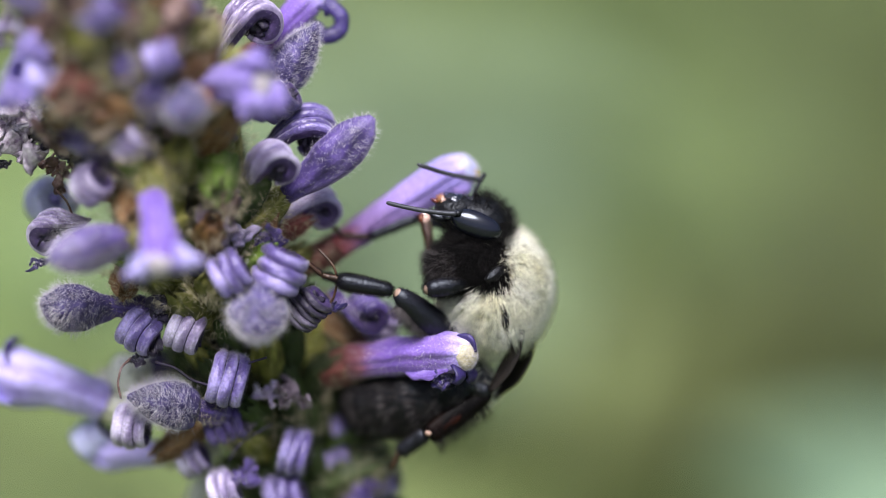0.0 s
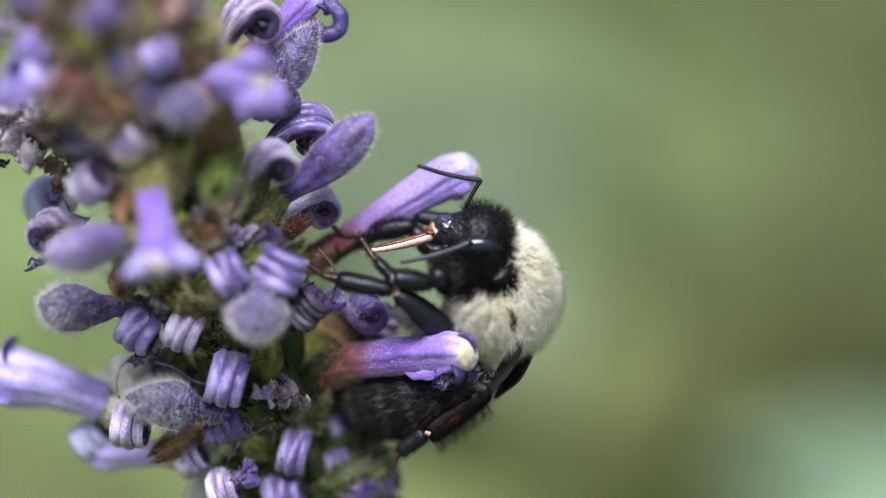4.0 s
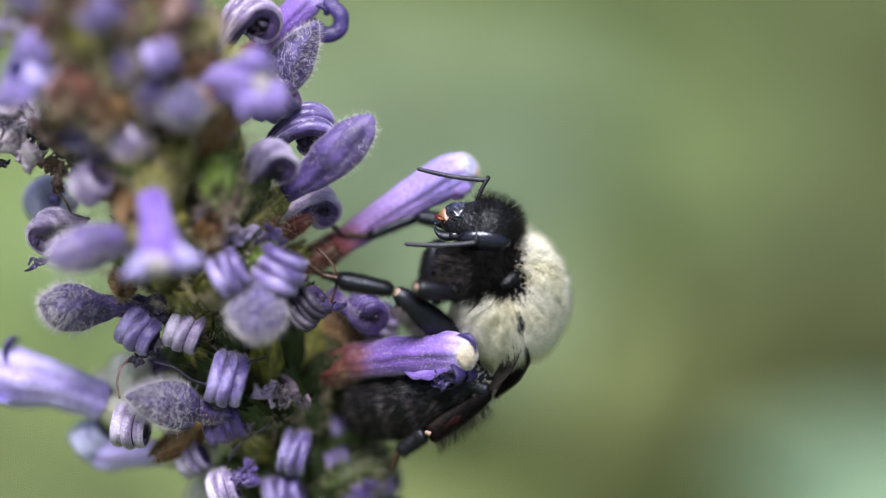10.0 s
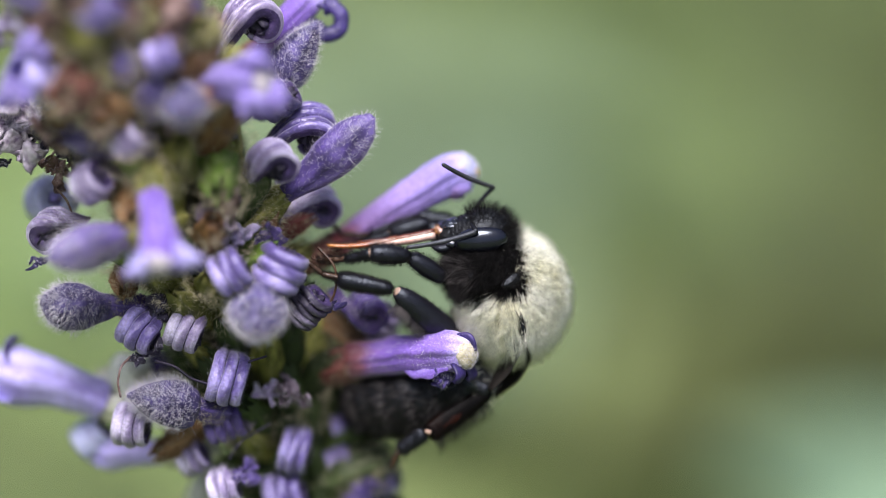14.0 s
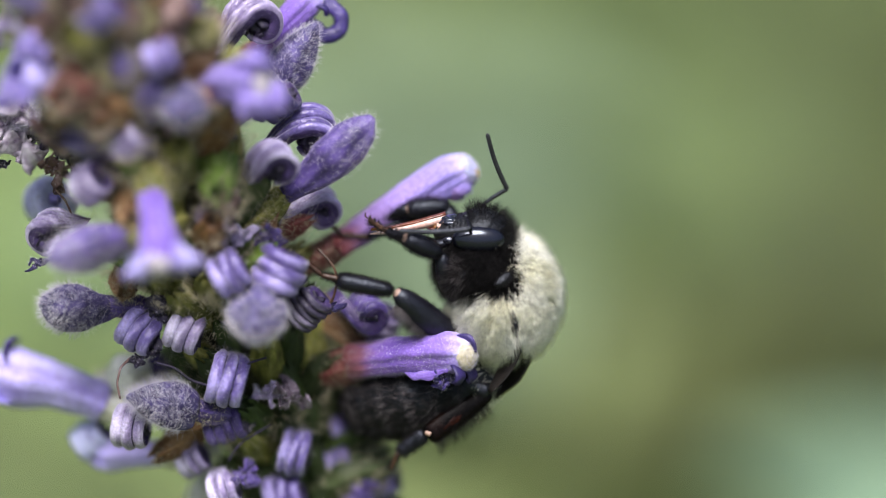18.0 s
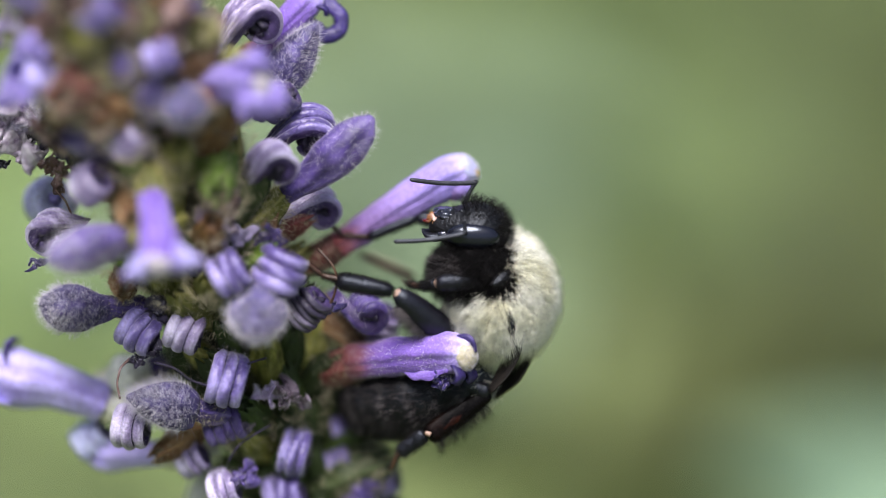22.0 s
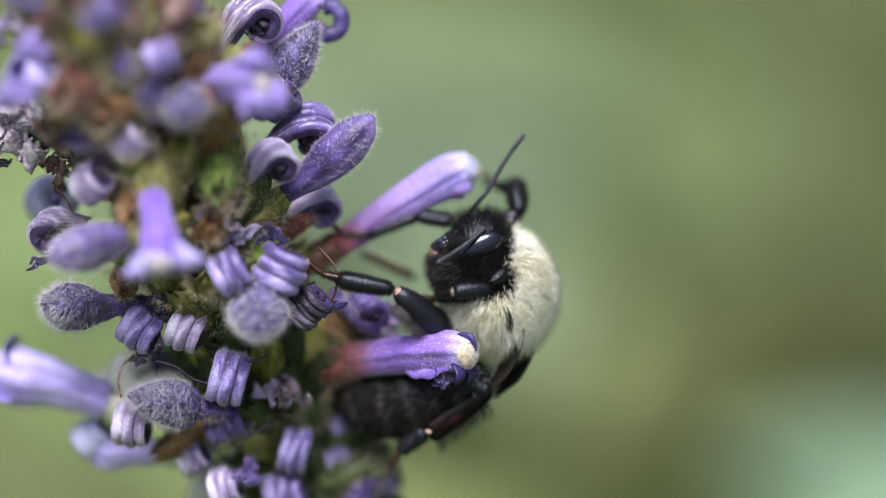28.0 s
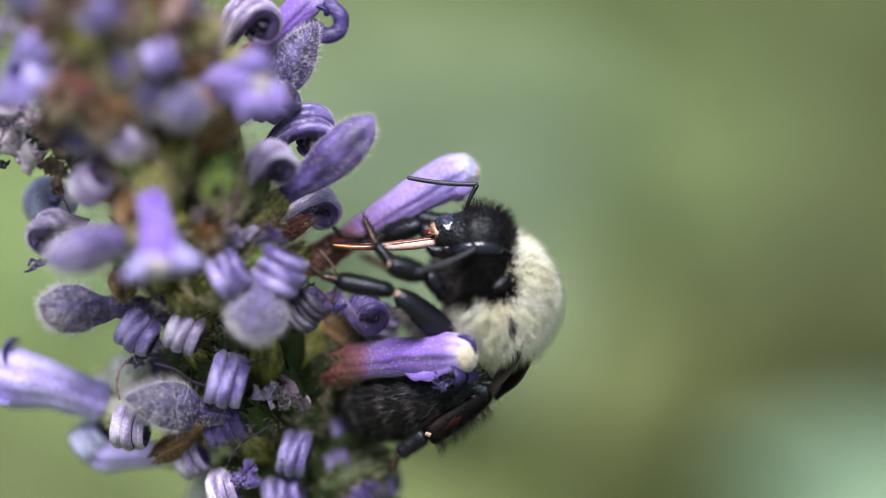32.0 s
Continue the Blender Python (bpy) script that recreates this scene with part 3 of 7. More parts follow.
def curl(base, centre, axis, width, r, mat, lobes=3, turns=1.15, sign=1, start=0.0, hair=0, inner=None, thick=0.2, label="", margin=None):
    """A spent flower rolled up on itself: ridged petal lobes side by side along a spiral; axis: the roll's axis."""
    c = np.asarray(centre, float)
    z = unit(axis)
    r, width = r - 0.14, width * 0.94
    x = np.asarray(base, float) - c
    x = unit(x - z * (x @ z))
    y = np.cross(z, x) * sign
    rel = np.asarray(base, float) - c
    b2 = np.array([rel @ x, rel @ y, rel @ z])
    n = 26
    th = start + np.pi / 2 + np.linspace(0, turns * 2 * np.pi, n)
    rad = r * np.linspace(1.0, 0.52, n)
    spiral = np.stack([rad * np.cos(th), rad * np.sin(th), 0 * th], 1)
    lead = bez(b2, spiral[0] + (spiral[0] - spiral[1]) * 3.0, spiral[0], 8)[:-1]
    path = np.concatenate([lead, spiral])
    grow = np.concatenate([np.linspace(0.35, 1, len(lead)), np.ones(n - 8), np.linspace(1, 0.6, 8)])
    pitch = width / lobes
    shapes, edge = [], []
    for j in range(lobes):
        off = (j - (lobes - 1) / 2) * pitch
        p = path.copy()
        p[:, 2] += off * grow + 0.02 * width * np.sin(np.linspace(0, 5, len(p)) + j)
        jit = 1 + 0.08 * math.sin(j * 2.3)
        p[len(lead):, :2] *= jit * (1 - 0.10 * abs(off) / width)
        ends = np.ones(len(p))
        ends[-4:] = (0.96, 0.85, 0.6, 0.2)
        stop = len(p) - int(3 * (0.5 + 0.5 * math.sin(j * 4.1 + c[0])))
        p, wide = p[:stop], (grow * pitch * 0.495)[:stop] * ends[-stop:]
        shapes.append(sweep(p, wide, thick * (1.05 + 0.3 * grow[:stop]), 18, ref=(0, 0, 1), section=BAND))
        rows = len(p) - 1
        # Side and inner faces go dark: margin colour plus painted groove shade.
        edge += [1 if j > 7 or j < 1 else 0 for i in range(rows) for j in range(18)] + [1, 1]
    m = Matrix((Vector(x), Vector(np.cross(z, x)), Vector(z))).transposed().to_4x4()
    m.translation = Vector(c) * MM
    body = join(*shapes)
    body[0][:, 1] *= sign
    if sign < 0:
        body = (body[0], [f[::-1] for f in body[1]])
    body[0][:] += 0.055 * np.array([noise.noise_vector(Vector(q * 1.3 + c)) for q in body[0]])
    body[0][:] += 0.008 * np.array([noise.noise_vector(Vector(q * 5.0 + c)) for q in body[0]])
    ob = part("curled_flower", body, mat, spike, VIEW @ m, label, second=(margin or MARGIN_SHADE, edge))
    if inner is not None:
        # Withered core; its dark colour also stands in for shade in hollow and grooves.
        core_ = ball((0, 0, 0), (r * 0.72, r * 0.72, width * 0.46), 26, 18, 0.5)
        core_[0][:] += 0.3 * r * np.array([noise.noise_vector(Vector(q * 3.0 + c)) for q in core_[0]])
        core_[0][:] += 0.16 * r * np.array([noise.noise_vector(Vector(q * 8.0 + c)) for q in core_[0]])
        part("rolled_core", core_, inner, ob, VIEW @ m, "dark withered inside of the roll, shade of its hollow included")
    if hair:
        p, q = scatter(body, hair * 3)
        p2, q2 = scatter(body, hair // 2 + 160, lambda v: v[:, 0] > r * 0.55)
        part("down", join(hairs(p, q, 0.10, 0.006, wild=0.6, straight=True), hairs(p2, q2, 0.4, 0.0068, wild=0.4)), DOWN, ob, VIEW @ m, "short white down")
    return ob


def open_flower(base, tip, width, bend=(0, 0.6, 0), lips=1.0, knob=True, mat=None, cal=None, hair=260, dark=True, tip_mat=None, spread=0.0, lower=True, root=0.62, sink=2.4):
    """A long tubular flower: red calyx, violet tube, two lips and a downy cream knob at the mouth."""
    base, tip = np.asarray(base, float), np.asarray(tip, float)
    m = along(base, tip, (0, 0, 1))
    ln = float(np.linalg.norm(tip - base))
    n = 26
    path = bez((0, 0, 0), (ln / 2, bend[0], bend[1]), (ln, 0, 0), n)
    r = width / 2 * profile(n, (0, root), (0.3, 0.27 + 0.73 * root), (0.6, 0.6 + 0.4 * root), (0.82, 1.0), (0.93, 0.88), (1, 0.55))
    ph = np.arange(48) * 2 * np.pi / 48
    sec = 1 + 0.04 * np.cos(5 * ph + 0.6) - 0.07 * np.exp(-((ph - 0.25) / 0.2) ** 2) - 0.05 * np.exp(-((ph - 5.75) / 0.14) ** 2) - 0.04 * np.exp(-((ph - 1.2) / 0.2) ** 2) + 0.02 * np.cos(13 * ph)
    skin = sweep(path, r, r, 48, section=sec, caps=False)
    inside = sweep(path[9:], r[9:] * 0.86, r[9:] * 0.86, 48, section=sec, caps=False)
    body = join(skin, (inside[0], [f[::-1] for f in inside[1]]))
    body[0][:] += 0.05 * width * np.array([noise.noise_vector(Vector(q * 0.9 + base)) for q in body[0]])
    body[0][:] += 0.03 * np.array([noise.noise_vector(Vector(q * np.array([0.7, 2.2, 2.2])) + Vector(base)) for q in body[0]])
    body[1].extend([(n * 48 - 48 + j, n * 48 - 48 + (j + 1) % 48, len(skin[0]) + 16 * 48 + (j + 1) % 48, len(skin[0]) + 16 * 48 + j)
                    for j in range(48)])
    ob = part("open_flower", body, mat or TUBE, spike, VIEW @ m)
    w2 = width / 2
    hood = bez((ln * 0.78, w2 * 0.72, 0), (ln * 0.93, w2 * 1.0, 0), (ln + 0.28 * lips, w2 * 0.38, 0), 10)
    if lower and not (knob and dark):
        part("lip", sweep(hood, w2 * profile(10, (0, 0.55), (0.5, 0.78), (1, 0.45)), 0.14, 14, ref=(0, 0, 1)), tip_mat or LIP, ob, VIEW @ m)
    for zz in (-1, 1) if lower else ():
        low = bez((ln * 0.9, -w2 * 0.6, zz * w2 * 0.4), (ln * 0.98, -w2 * 1.1, zz * w2 * 0.7),
                  (ln * 0.90, -w2 * 1.35, zz * w2 * 0.5), 8)
        part("lip", sweep(low, w2 * 0.45 * profile(8, (0, 1), (0.6, 1), (1, 0.5)), 0.14, 10, ref=(0, 0, 1)),
             INK if dark else tip_mat or LIP, ob, VIEW @ m, "ink-blue curled lower lip" if dark else "")
    if spread:
        for zz, turn in ((1, 0), (-1, 0), (1, 0.6), (-1, 0.6)):
            lob = bez((ln * 0.78, zz * w2 * 0.5, 0), (ln * 0.97, zz * w2 * 1.1 * spread, w2 * turn * 0.6),
                      (ln * (1.0 + 0.18 * turn), zz * w2 * (1.65 - 1.2 * turn) * spread, w2 * (turn - 0.2)), 10)
            part("lip", sweep(lob, w2 * 0.7 * profile(10, (0, 0.8), (0.6, 1.1), (0.9, 0.8), (1, 0.3)), 0.3, 14, ref=(0.3, 0.2, 1)), tip_mat or LIP, ob, VIEW @ m)
    if knob:
        kb = ball((ln - 0.30, -0.10 * w2, 0.10), (0.50, w2 * 0.70, w2 * 0.68), 28, 20, 0.10)
        k = part("mouth_knob", kb, PALE_MOUTH if spread else (tip_mat or CREAM) if dark else LILAC, ob, VIEW @ m, "pale downy mouth of the flower")
        p, q = scatter(kb, 900)
        part("down", hairs(p, q, 0.13, 0.008, wild=0.5), DOWN, k, VIEW @ m)
    if knob and dark and lower:
        flap = bez((ln * 0.46, -w2 * 0.62, w2 * 0.45), (ln * 0.64, -w2 * 1.12, w2 * 0.70), (ln * 0.84, -w2 * 0.62, w2 * 0.55), 22)
        flap[:, 1] += 0.05 * np.sin(np.linspace(0, 17, 22))
        part("lip", sweep(flap, 0.30 * profile(22, (0, 0.2), (0.3, 0.8), (0.6, 1), (1, 0.5)), 0.10, 14, ref=(0.1, 1, -0.35)), RICH, ob, VIEW @ m,
             "wavy violet lower petal edge")
        rim = bez((ln - 0.62, w2 * 0.84, 0.30), (ln + 0.22, w2 * 0.98, 0.15), (ln + 0.24, w2 * 0.02, 0.10), 14)
        part("rim", sweep(rim, 0.13 * profile(14, (0, 0.3), (0.4, 1), (0.8, 0.9), (1, 0.3)), 0.2 * profile(14, (0, 0.4), (0.5, 1), (1, 0.4)), 12), INK, ob, VIEW @ m, "ink-blue rim of the mouth")
    if not lower:
        part("lip", ball((ln * 0.85, -w2 * 0.62, 0.15), (0.85, w2 * 0.55, w2 * 0.6), 18, 12, 0.3), mat or LIP, ob, VIEW @ m)
    p, q = scatter(skin, hair * 2)
    part("down", hairs(p, q, 0.13, 0.006, wild=0.6, straight=True), DOWN, ob, VIEW @ m, "short white down")
    calyx(tuple(base - (tip - base) / ln * sink), tuple(tip), cal or RED, 0.8)
    return ob


def withered(c, size, mat, seed, label="crumpled withered flower"):
    """A crumpled dry flower remnant."""
    c = np.asarray(c, float)
    shapes = []
    g = np.random.default_rng(seed)
    lump = ball((0, 0, 0), size * np.array([0.40, 0.36, 0.36]), 44, 30, 0.5)
    fold = np.array([noise.turbulence(Vector(q * 2.6 / size + c), 4, False) for q in lump[0]])
    shapes.append((lump[0] * (0.6 + 0.7 * fold)[:, None], lump[1]))
    for j in range(5):
        way = unit(g.normal(0, 1, 3))
        a = way * size * 0.22
        path = bez(a, a + way * size * 0.5 + g.normal(0, size * 0.2, 3), a + g.normal(0, size * 0.4, 3), 16)
        flute = 1 + 0.12 * np.cos(np.arange(20) * 2 * np.pi / 20 * 5)
        shapes.append(sweep(path, size * g.uniform(0.16, 0.34) * profile(16, (0, 0.6), (0.4, 1), (0.8, 0.9), (1, 0.4)), size * 0.05, 20,
                            ref=unit(np.cross(way, g.normal(0, 1, 3))), section=flute))
    body = join(*shapes)
    body[0][:] += size * 0.11 * np.array([noise.noise_vector(Vector(q * 2.2 / size + c)) for q in body[0]])
    body[0][:] += size * 0.05 * np.array([noise.noise_vector(Vector(q * 6.5 / size + c)) for q in body[0]])
    m = VIEW @ Matrix.Translation(Vector(c) * MM)
    ob = part("withered_flower", body, mat, spike, m, label)
    p, q = scatter(body, int(260 * size))
    part("down", hairs(p, q, 0.2, 0.007, wild=0.5, straight=True), DOWN, ob, m)
    return ob


def thread(pts, r, mat, label="dry curled stamen thread"):
    """A dry stamen thread through a few points."""
    pts = np.asarray(pts, float)
    t = np.linspace(0, len(pts) - 1, 24)
    path = np.stack([np.interp(t, range(len(pts)), pts[:, i]) for i in range(3)], 1)
    for _ in range(3):
        path[1:-1] = (path[:-2] + 2 * path[1:-1] + path[2:]) / 4
    part("stamen", sweep(path, r * np.linspace(1, 0.8, 24), r, 7, ref=(0.3, 0.2, 1)), mat, spike, VIEW, label)


stalk()
# upper part of the spike
curl((-11.46, 9.29, -1.50), (-9.35, 11.40, -0.60), (0.5, -0.4, 0.77), 2.2, 1.1, PALE, lobes=5, thick=0.3, turns=0.8, sign=-1, hair=360, inner=DARK, label="pinkish-lilac spent flower rolled round a dark heart")
open_flower((-9.33, 9.81, -3.20), (-6.35, 12.84, -3.00), 1.7, knob=False, lips=0.8, hair=180)
curl((-6.46, 12.84, -3.00), (-5.87, 11.31, -3.00), (0.1, 0, 1), 0.9, 0.95, INK, lobes=2, turns=0.62, sign=-1, thick=0.27, hair=40, margin=INK, label="ink-blue curling petal lobe")
bud((-8.25, 8.22, -2.00), (-6.26, 11.25, -1.00), 2.15, GREY_VIOLET, fuzz=3801, hair=0.38, flat=1.0, label="grey-violet bud tipped with white down", taper=True)
open_flower((-11.4, 8.1, 4.00), (-8.85, 8.15, 7.00), 2.6, knob=True, lips=0.6, hair=60, dark=False, tip_mat=BLOOM, mat=BLOOM, spread=0.75)
bud((-9.6, 8.6, 5.6), (-7.75, 6.75, 6.6), 1.6, BLOOM, fuzz=200, hair=0.3, label="pale violet drooping petal lobe")
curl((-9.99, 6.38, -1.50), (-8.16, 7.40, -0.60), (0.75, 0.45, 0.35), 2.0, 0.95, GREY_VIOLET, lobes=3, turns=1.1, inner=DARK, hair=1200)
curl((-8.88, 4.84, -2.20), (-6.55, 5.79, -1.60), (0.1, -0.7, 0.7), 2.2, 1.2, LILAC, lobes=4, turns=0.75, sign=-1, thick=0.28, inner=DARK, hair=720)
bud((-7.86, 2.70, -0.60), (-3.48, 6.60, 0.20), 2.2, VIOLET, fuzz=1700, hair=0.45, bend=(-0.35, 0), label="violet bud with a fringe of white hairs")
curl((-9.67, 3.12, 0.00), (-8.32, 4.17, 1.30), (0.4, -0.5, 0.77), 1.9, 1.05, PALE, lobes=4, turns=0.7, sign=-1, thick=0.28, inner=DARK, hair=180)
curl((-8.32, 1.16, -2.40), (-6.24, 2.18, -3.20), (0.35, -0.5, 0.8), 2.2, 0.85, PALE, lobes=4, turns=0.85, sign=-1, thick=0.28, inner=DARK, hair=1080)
calyx((-9.32, 0.45, -3.00), (-6.76, 1.58, -2.20), RED, 0.75)
# violet flowers that the bee works on
open_flower((-5.29, 0.20, -4.40), (1.42, 4.29, -4.00), 2.2, bend=(0.1, 0), lips=0.6, tip_mat=WHITISH, lower=False, mat=LONG_TUBE)
withered((1.59, 3.83, -3.50), 0.42, POLLEN, 71, "yellow anther at the flower's mouth")
open_flower((-4.60, -5.66, -3.80), (1.45, -5.15, -0.30), 2.1, bend=(0.25, 0), lips=1.0, hair=1500, root=0.84, sink=1.9)
withered((0.05, -6.45, -0.90), 0.95, INK, 3, "ink-violet shrivelled lower lip")
curl((-5.49, -2.10, -3.60), (-3.79, -3.02, -3.00), (0.35, -0.4, 0.85), 2.4, 0.75, VIOLET, lobes=4, turns=0.9, sign=1, thick=0.28, inner=DARK, hair=360)
calyx((-6.81, -6.39, -5.20), (-4.09, -5.79, -3.40), RED, 0.9)
curl((-5.9, -4.2, -6.20), (-3.25, -3.65, -5.80), (0.5, 0.7, 0.4), 2.0, 1.1, PALE, lobes=3, turns=0.9, hair=260)
calyx((-6.94, -2.25, -6.20), (-4.78, -4.50, -4.60), RUST, 1.0)
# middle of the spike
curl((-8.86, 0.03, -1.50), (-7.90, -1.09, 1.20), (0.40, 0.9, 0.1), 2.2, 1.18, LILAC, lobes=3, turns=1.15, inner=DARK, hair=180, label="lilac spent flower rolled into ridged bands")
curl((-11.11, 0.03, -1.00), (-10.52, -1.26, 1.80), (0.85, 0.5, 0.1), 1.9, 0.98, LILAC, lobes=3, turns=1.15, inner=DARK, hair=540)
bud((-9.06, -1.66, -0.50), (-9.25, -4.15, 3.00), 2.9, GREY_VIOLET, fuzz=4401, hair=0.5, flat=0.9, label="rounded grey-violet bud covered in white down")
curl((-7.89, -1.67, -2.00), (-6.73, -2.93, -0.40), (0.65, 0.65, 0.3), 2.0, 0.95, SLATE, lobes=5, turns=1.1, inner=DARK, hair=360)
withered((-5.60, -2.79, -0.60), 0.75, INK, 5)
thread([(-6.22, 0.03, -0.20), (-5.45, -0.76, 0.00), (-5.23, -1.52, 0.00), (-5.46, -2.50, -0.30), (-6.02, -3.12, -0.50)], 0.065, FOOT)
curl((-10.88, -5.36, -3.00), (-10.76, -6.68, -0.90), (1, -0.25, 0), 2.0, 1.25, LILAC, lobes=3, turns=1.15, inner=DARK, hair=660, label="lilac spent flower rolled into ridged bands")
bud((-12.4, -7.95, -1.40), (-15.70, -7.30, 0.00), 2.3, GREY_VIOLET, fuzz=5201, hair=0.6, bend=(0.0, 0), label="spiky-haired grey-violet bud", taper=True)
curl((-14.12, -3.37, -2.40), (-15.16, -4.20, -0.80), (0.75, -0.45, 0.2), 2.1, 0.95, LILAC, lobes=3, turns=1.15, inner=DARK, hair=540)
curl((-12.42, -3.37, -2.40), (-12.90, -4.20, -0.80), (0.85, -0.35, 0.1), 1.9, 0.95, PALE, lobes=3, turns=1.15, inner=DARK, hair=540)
withered((-14.05, -3.01, -0.60), 1.3, DARK, 11, "near-black shrivelled flower")
withered((-14.71, -5.10, -0.80), 0.9, DARK, 12, "near-black shrivelled flower")
withered((-15.38, -5.55, -0.80), 0.6, DARK, 13, "near-black shrivelled flower")
thread([(-15.55, -5.38, -0.80), (-16.05, -5.88, -0.60), (-16.21, -6.67, -0.50), (-16.04, -7.43, -0.50)], 0.06, BROWN)
thread([(-14.32, -5.60, -0.40), (-13.32, -5.87, 0.00), (-12.54, -6.49, 0.00), (-11.59, -6.78, -0.20)], 0.07, DARK)
thread([(-9.97, -5.83, -0.60), (-9.54, -5.60, -0.30), (-8.77, -5.37, 0.00)], 0.06, DARK)
thread([(-8.60, -8.75, -2.50), (-10.02, -9.59, -2.40), (-10.53, -10.16, -2.40), (-10.70, -10.58, -2.40)], 0.05, DARK)
open_flower((-14.26, 2.59, 4.60), (-13.61, -0.96, 7.20), 2.2, bend=(0, 0), lips=0.5, hair=60, dark=False, spread=1.08, tip_mat=SIDE_TUBE, mat=RICH, cal=GREEN)
bud((-15.06, 0.81, 3.20), (-19.28, -0.58, 5.20), 2.25, VIOLET, fuzz=3401, hair=0.4, label="smooth violet bud with pale down")
curl((-15.93, 3.39, 1.50), (-17.24, 3.17, 3.90), (0.6, 0.5, 0.6), 1.8, 1.0, PALE, lobes=3, turns=1.1, inner=DARK, hair=260)
curl((-14.39, 4.79, 1.50), (-15.35, 5.35, 4.40), (0.7, 0.5, 0.4), 1.9, 1.05, PALE, lobes=3, turns=1.1, inner=DARK, hair=260)
bud((-12.65, 7.83, 3.20), (-12.71, 6.49, 7.60), 2.5, GREY_VIOLET, fuzz=2801, hair=0.4, label="blue-grey downy bud seen end on")
curl((-13.57, 8.63, 4.50), (-13.66, 9.26, 7.20), (0.9, 0.3, 0.2), 1.7, 0.85, LILAC, lobes=3, turns=1.1, inner=DARK, hair=260)
open_flower((-18.18, 7.53, 4.00), (-20.77, 8.70, 7.20), 2.5, bend=(0, 0), lips=0.4, hair=60, dark=False, cal=RED, tip_mat=LILAC, mat=SIDE_TUBE, spread=1.0, knob=False)
withered((-21.68, 10.84, 5.00), 1.4, PALE, 61, "pale wilted whitish petals")
calyx((-16.74, 8.41, 2.00), (-18.21, 7.63, 6.00), RED, 1.5)
calyx((-18.56, 8.97, 2.00), (-19.40, 10.25, 6.00), RUST, 1.2)
calyx((-16.32, 7.85, 2.00), (-16.97, 9.01, 6.00), GREEN, 1.2)
withered((-16.44, 8.61, 5.60), 1.8, MAUVE, 62, "pinkish-grey wilted petals")
withered((-15.45, 9.43, 6.00), 1.6, PAPER, 63, "pinkish-grey wilted petals")
curl((-15.79, 11.27, 4.50), (-16.66, 11.52, 8.00), (0.8, 0.4, 0.4), 2.4, 1.1, LILAC, lobes=3, turns=1.1, hair=260)
curl((-13.45, 11.70, 4.00), (-12.73, 11.55, 7.00), (0.8, 0.4, 0.3), 1.6, 0.7, BROWN, lobes=3, turns=1.1, hair=260)
curl((-19.85, 11.15, 4.00), (-20.01, 11.08, 6.00), (0.5, 0.7, 0.3), 1.6, 0.8, PALE, lobes=3, turns=1.1, hair=260)
curl((-18.73, 11.56, 4.00), (-19.29, 11.62, 6.50), (0.6, 0.7, 0.3), 2.4, 1.2, BROWN, lobes=3, turns=1.1, hair=260)
calyx((-14.97, 7.88, 1.00), (-14.40, 6.51, 6.60), RUST, 1.1)
calyx((-15.41, 3.12, 0.50), (-15.46, 1.56, 3.80), RUST, 1.0)
calyx((-15.82, -0.82, -2.50), (-15.98, -2.22, 0.40), RUST, 0.8)
calyx((-11.25, 5.38, -1.00), (-11.29, 3.38, 2.20), LEAF, 1.25)
calyx((-13.62, 5.09, -0.50), (-13.90, 3.37, 3.20), GREEN, 1.25)
withered((-11.03, 1.93, 1.60), 2.2, MAUVE, 21, "wilted mauve-grey petals")
withered((-10.06, 0.45, 1.20), 1.2, PALE, 22, "wilted pale lilac petals")
withered((-8.81, 0.45, 0.60), 1.2, VIOLET, 23, "wilted dark violet petals")
withered((-17.60, 5.90, 3.80), 1.6, MAUVE, 65, "mauve-grey wilted petals")
withered((-18.97, 5.62, 2.20), 1.6, BROWN, 66, "dry brown flower remnant")
withered((-11.12, 6.30, 3.00), 1.3, DARK, 24)
# ragged left edge
withered((-21.51, 6.36, -0.60), 2.6, PAPER, 31, "dry papery flower remnant")
withered((-18.86, 6.62, 0.60), 2.1, PAPER, 39, "dry papery flower remnant")
withered((-20.40, 6.65, -0.80), 2.7, PAPER, 32, "dry papery flower remnant")
withered((-19.67, 5.66, -0.50), 1.7, DARK, 38, "shrivelled slate-grey flower")
withered((-20.80, 5.04, -0.60), 2.1, PAPER, 33, "dry papery flower remnant")
withered((-21.86, 4.25, -0.80), 0.6, DARK, 34)
withered((-19.19, 3.97, -0.40), 1.3, BROWN, 35, "dry brown flower remnant")
withered((-18.62, 4.67, -0.20), 1.3, DARK, 36)
withered((-20.16, -0.65, -0.60), 0.7, GREY_VIOLET, 37)
thread([(-20.33, 4.39, -0.60), (-19.67, 4.42, -0.40), (-19.11, 5.04, -0.40), (-18.97, 5.66, -0.40)], 0.06, BROWN)
thread([(-19.26, 2.98, -0.60), (-18.75, 2.42, -0.50), (-18.46, 1.77, -0.50)], 0.06, BROWN)
curl((-17.88, 1.30, -1.20), (-19.54, 0.82, -0.60), (-0.5, -0.5, 0.7), 1.9, 0.85, PALE, lobes=5, turns=0.8, sign=1, thick=0.3, inner=DARK, hair=2400, label="pale mauve spent flower rolled round a dark heart")
curl((-18.56, 2.58, -3.50), (-19.75, 2.55, -4.40), (0.3, 0.1, 1), 2.4, 1.05, WHITISH, lobes=3, turns=0.85, sign=-1, thick=0.34, inner=SIDE_TUBE, hair=2600, margin=WHITISH)
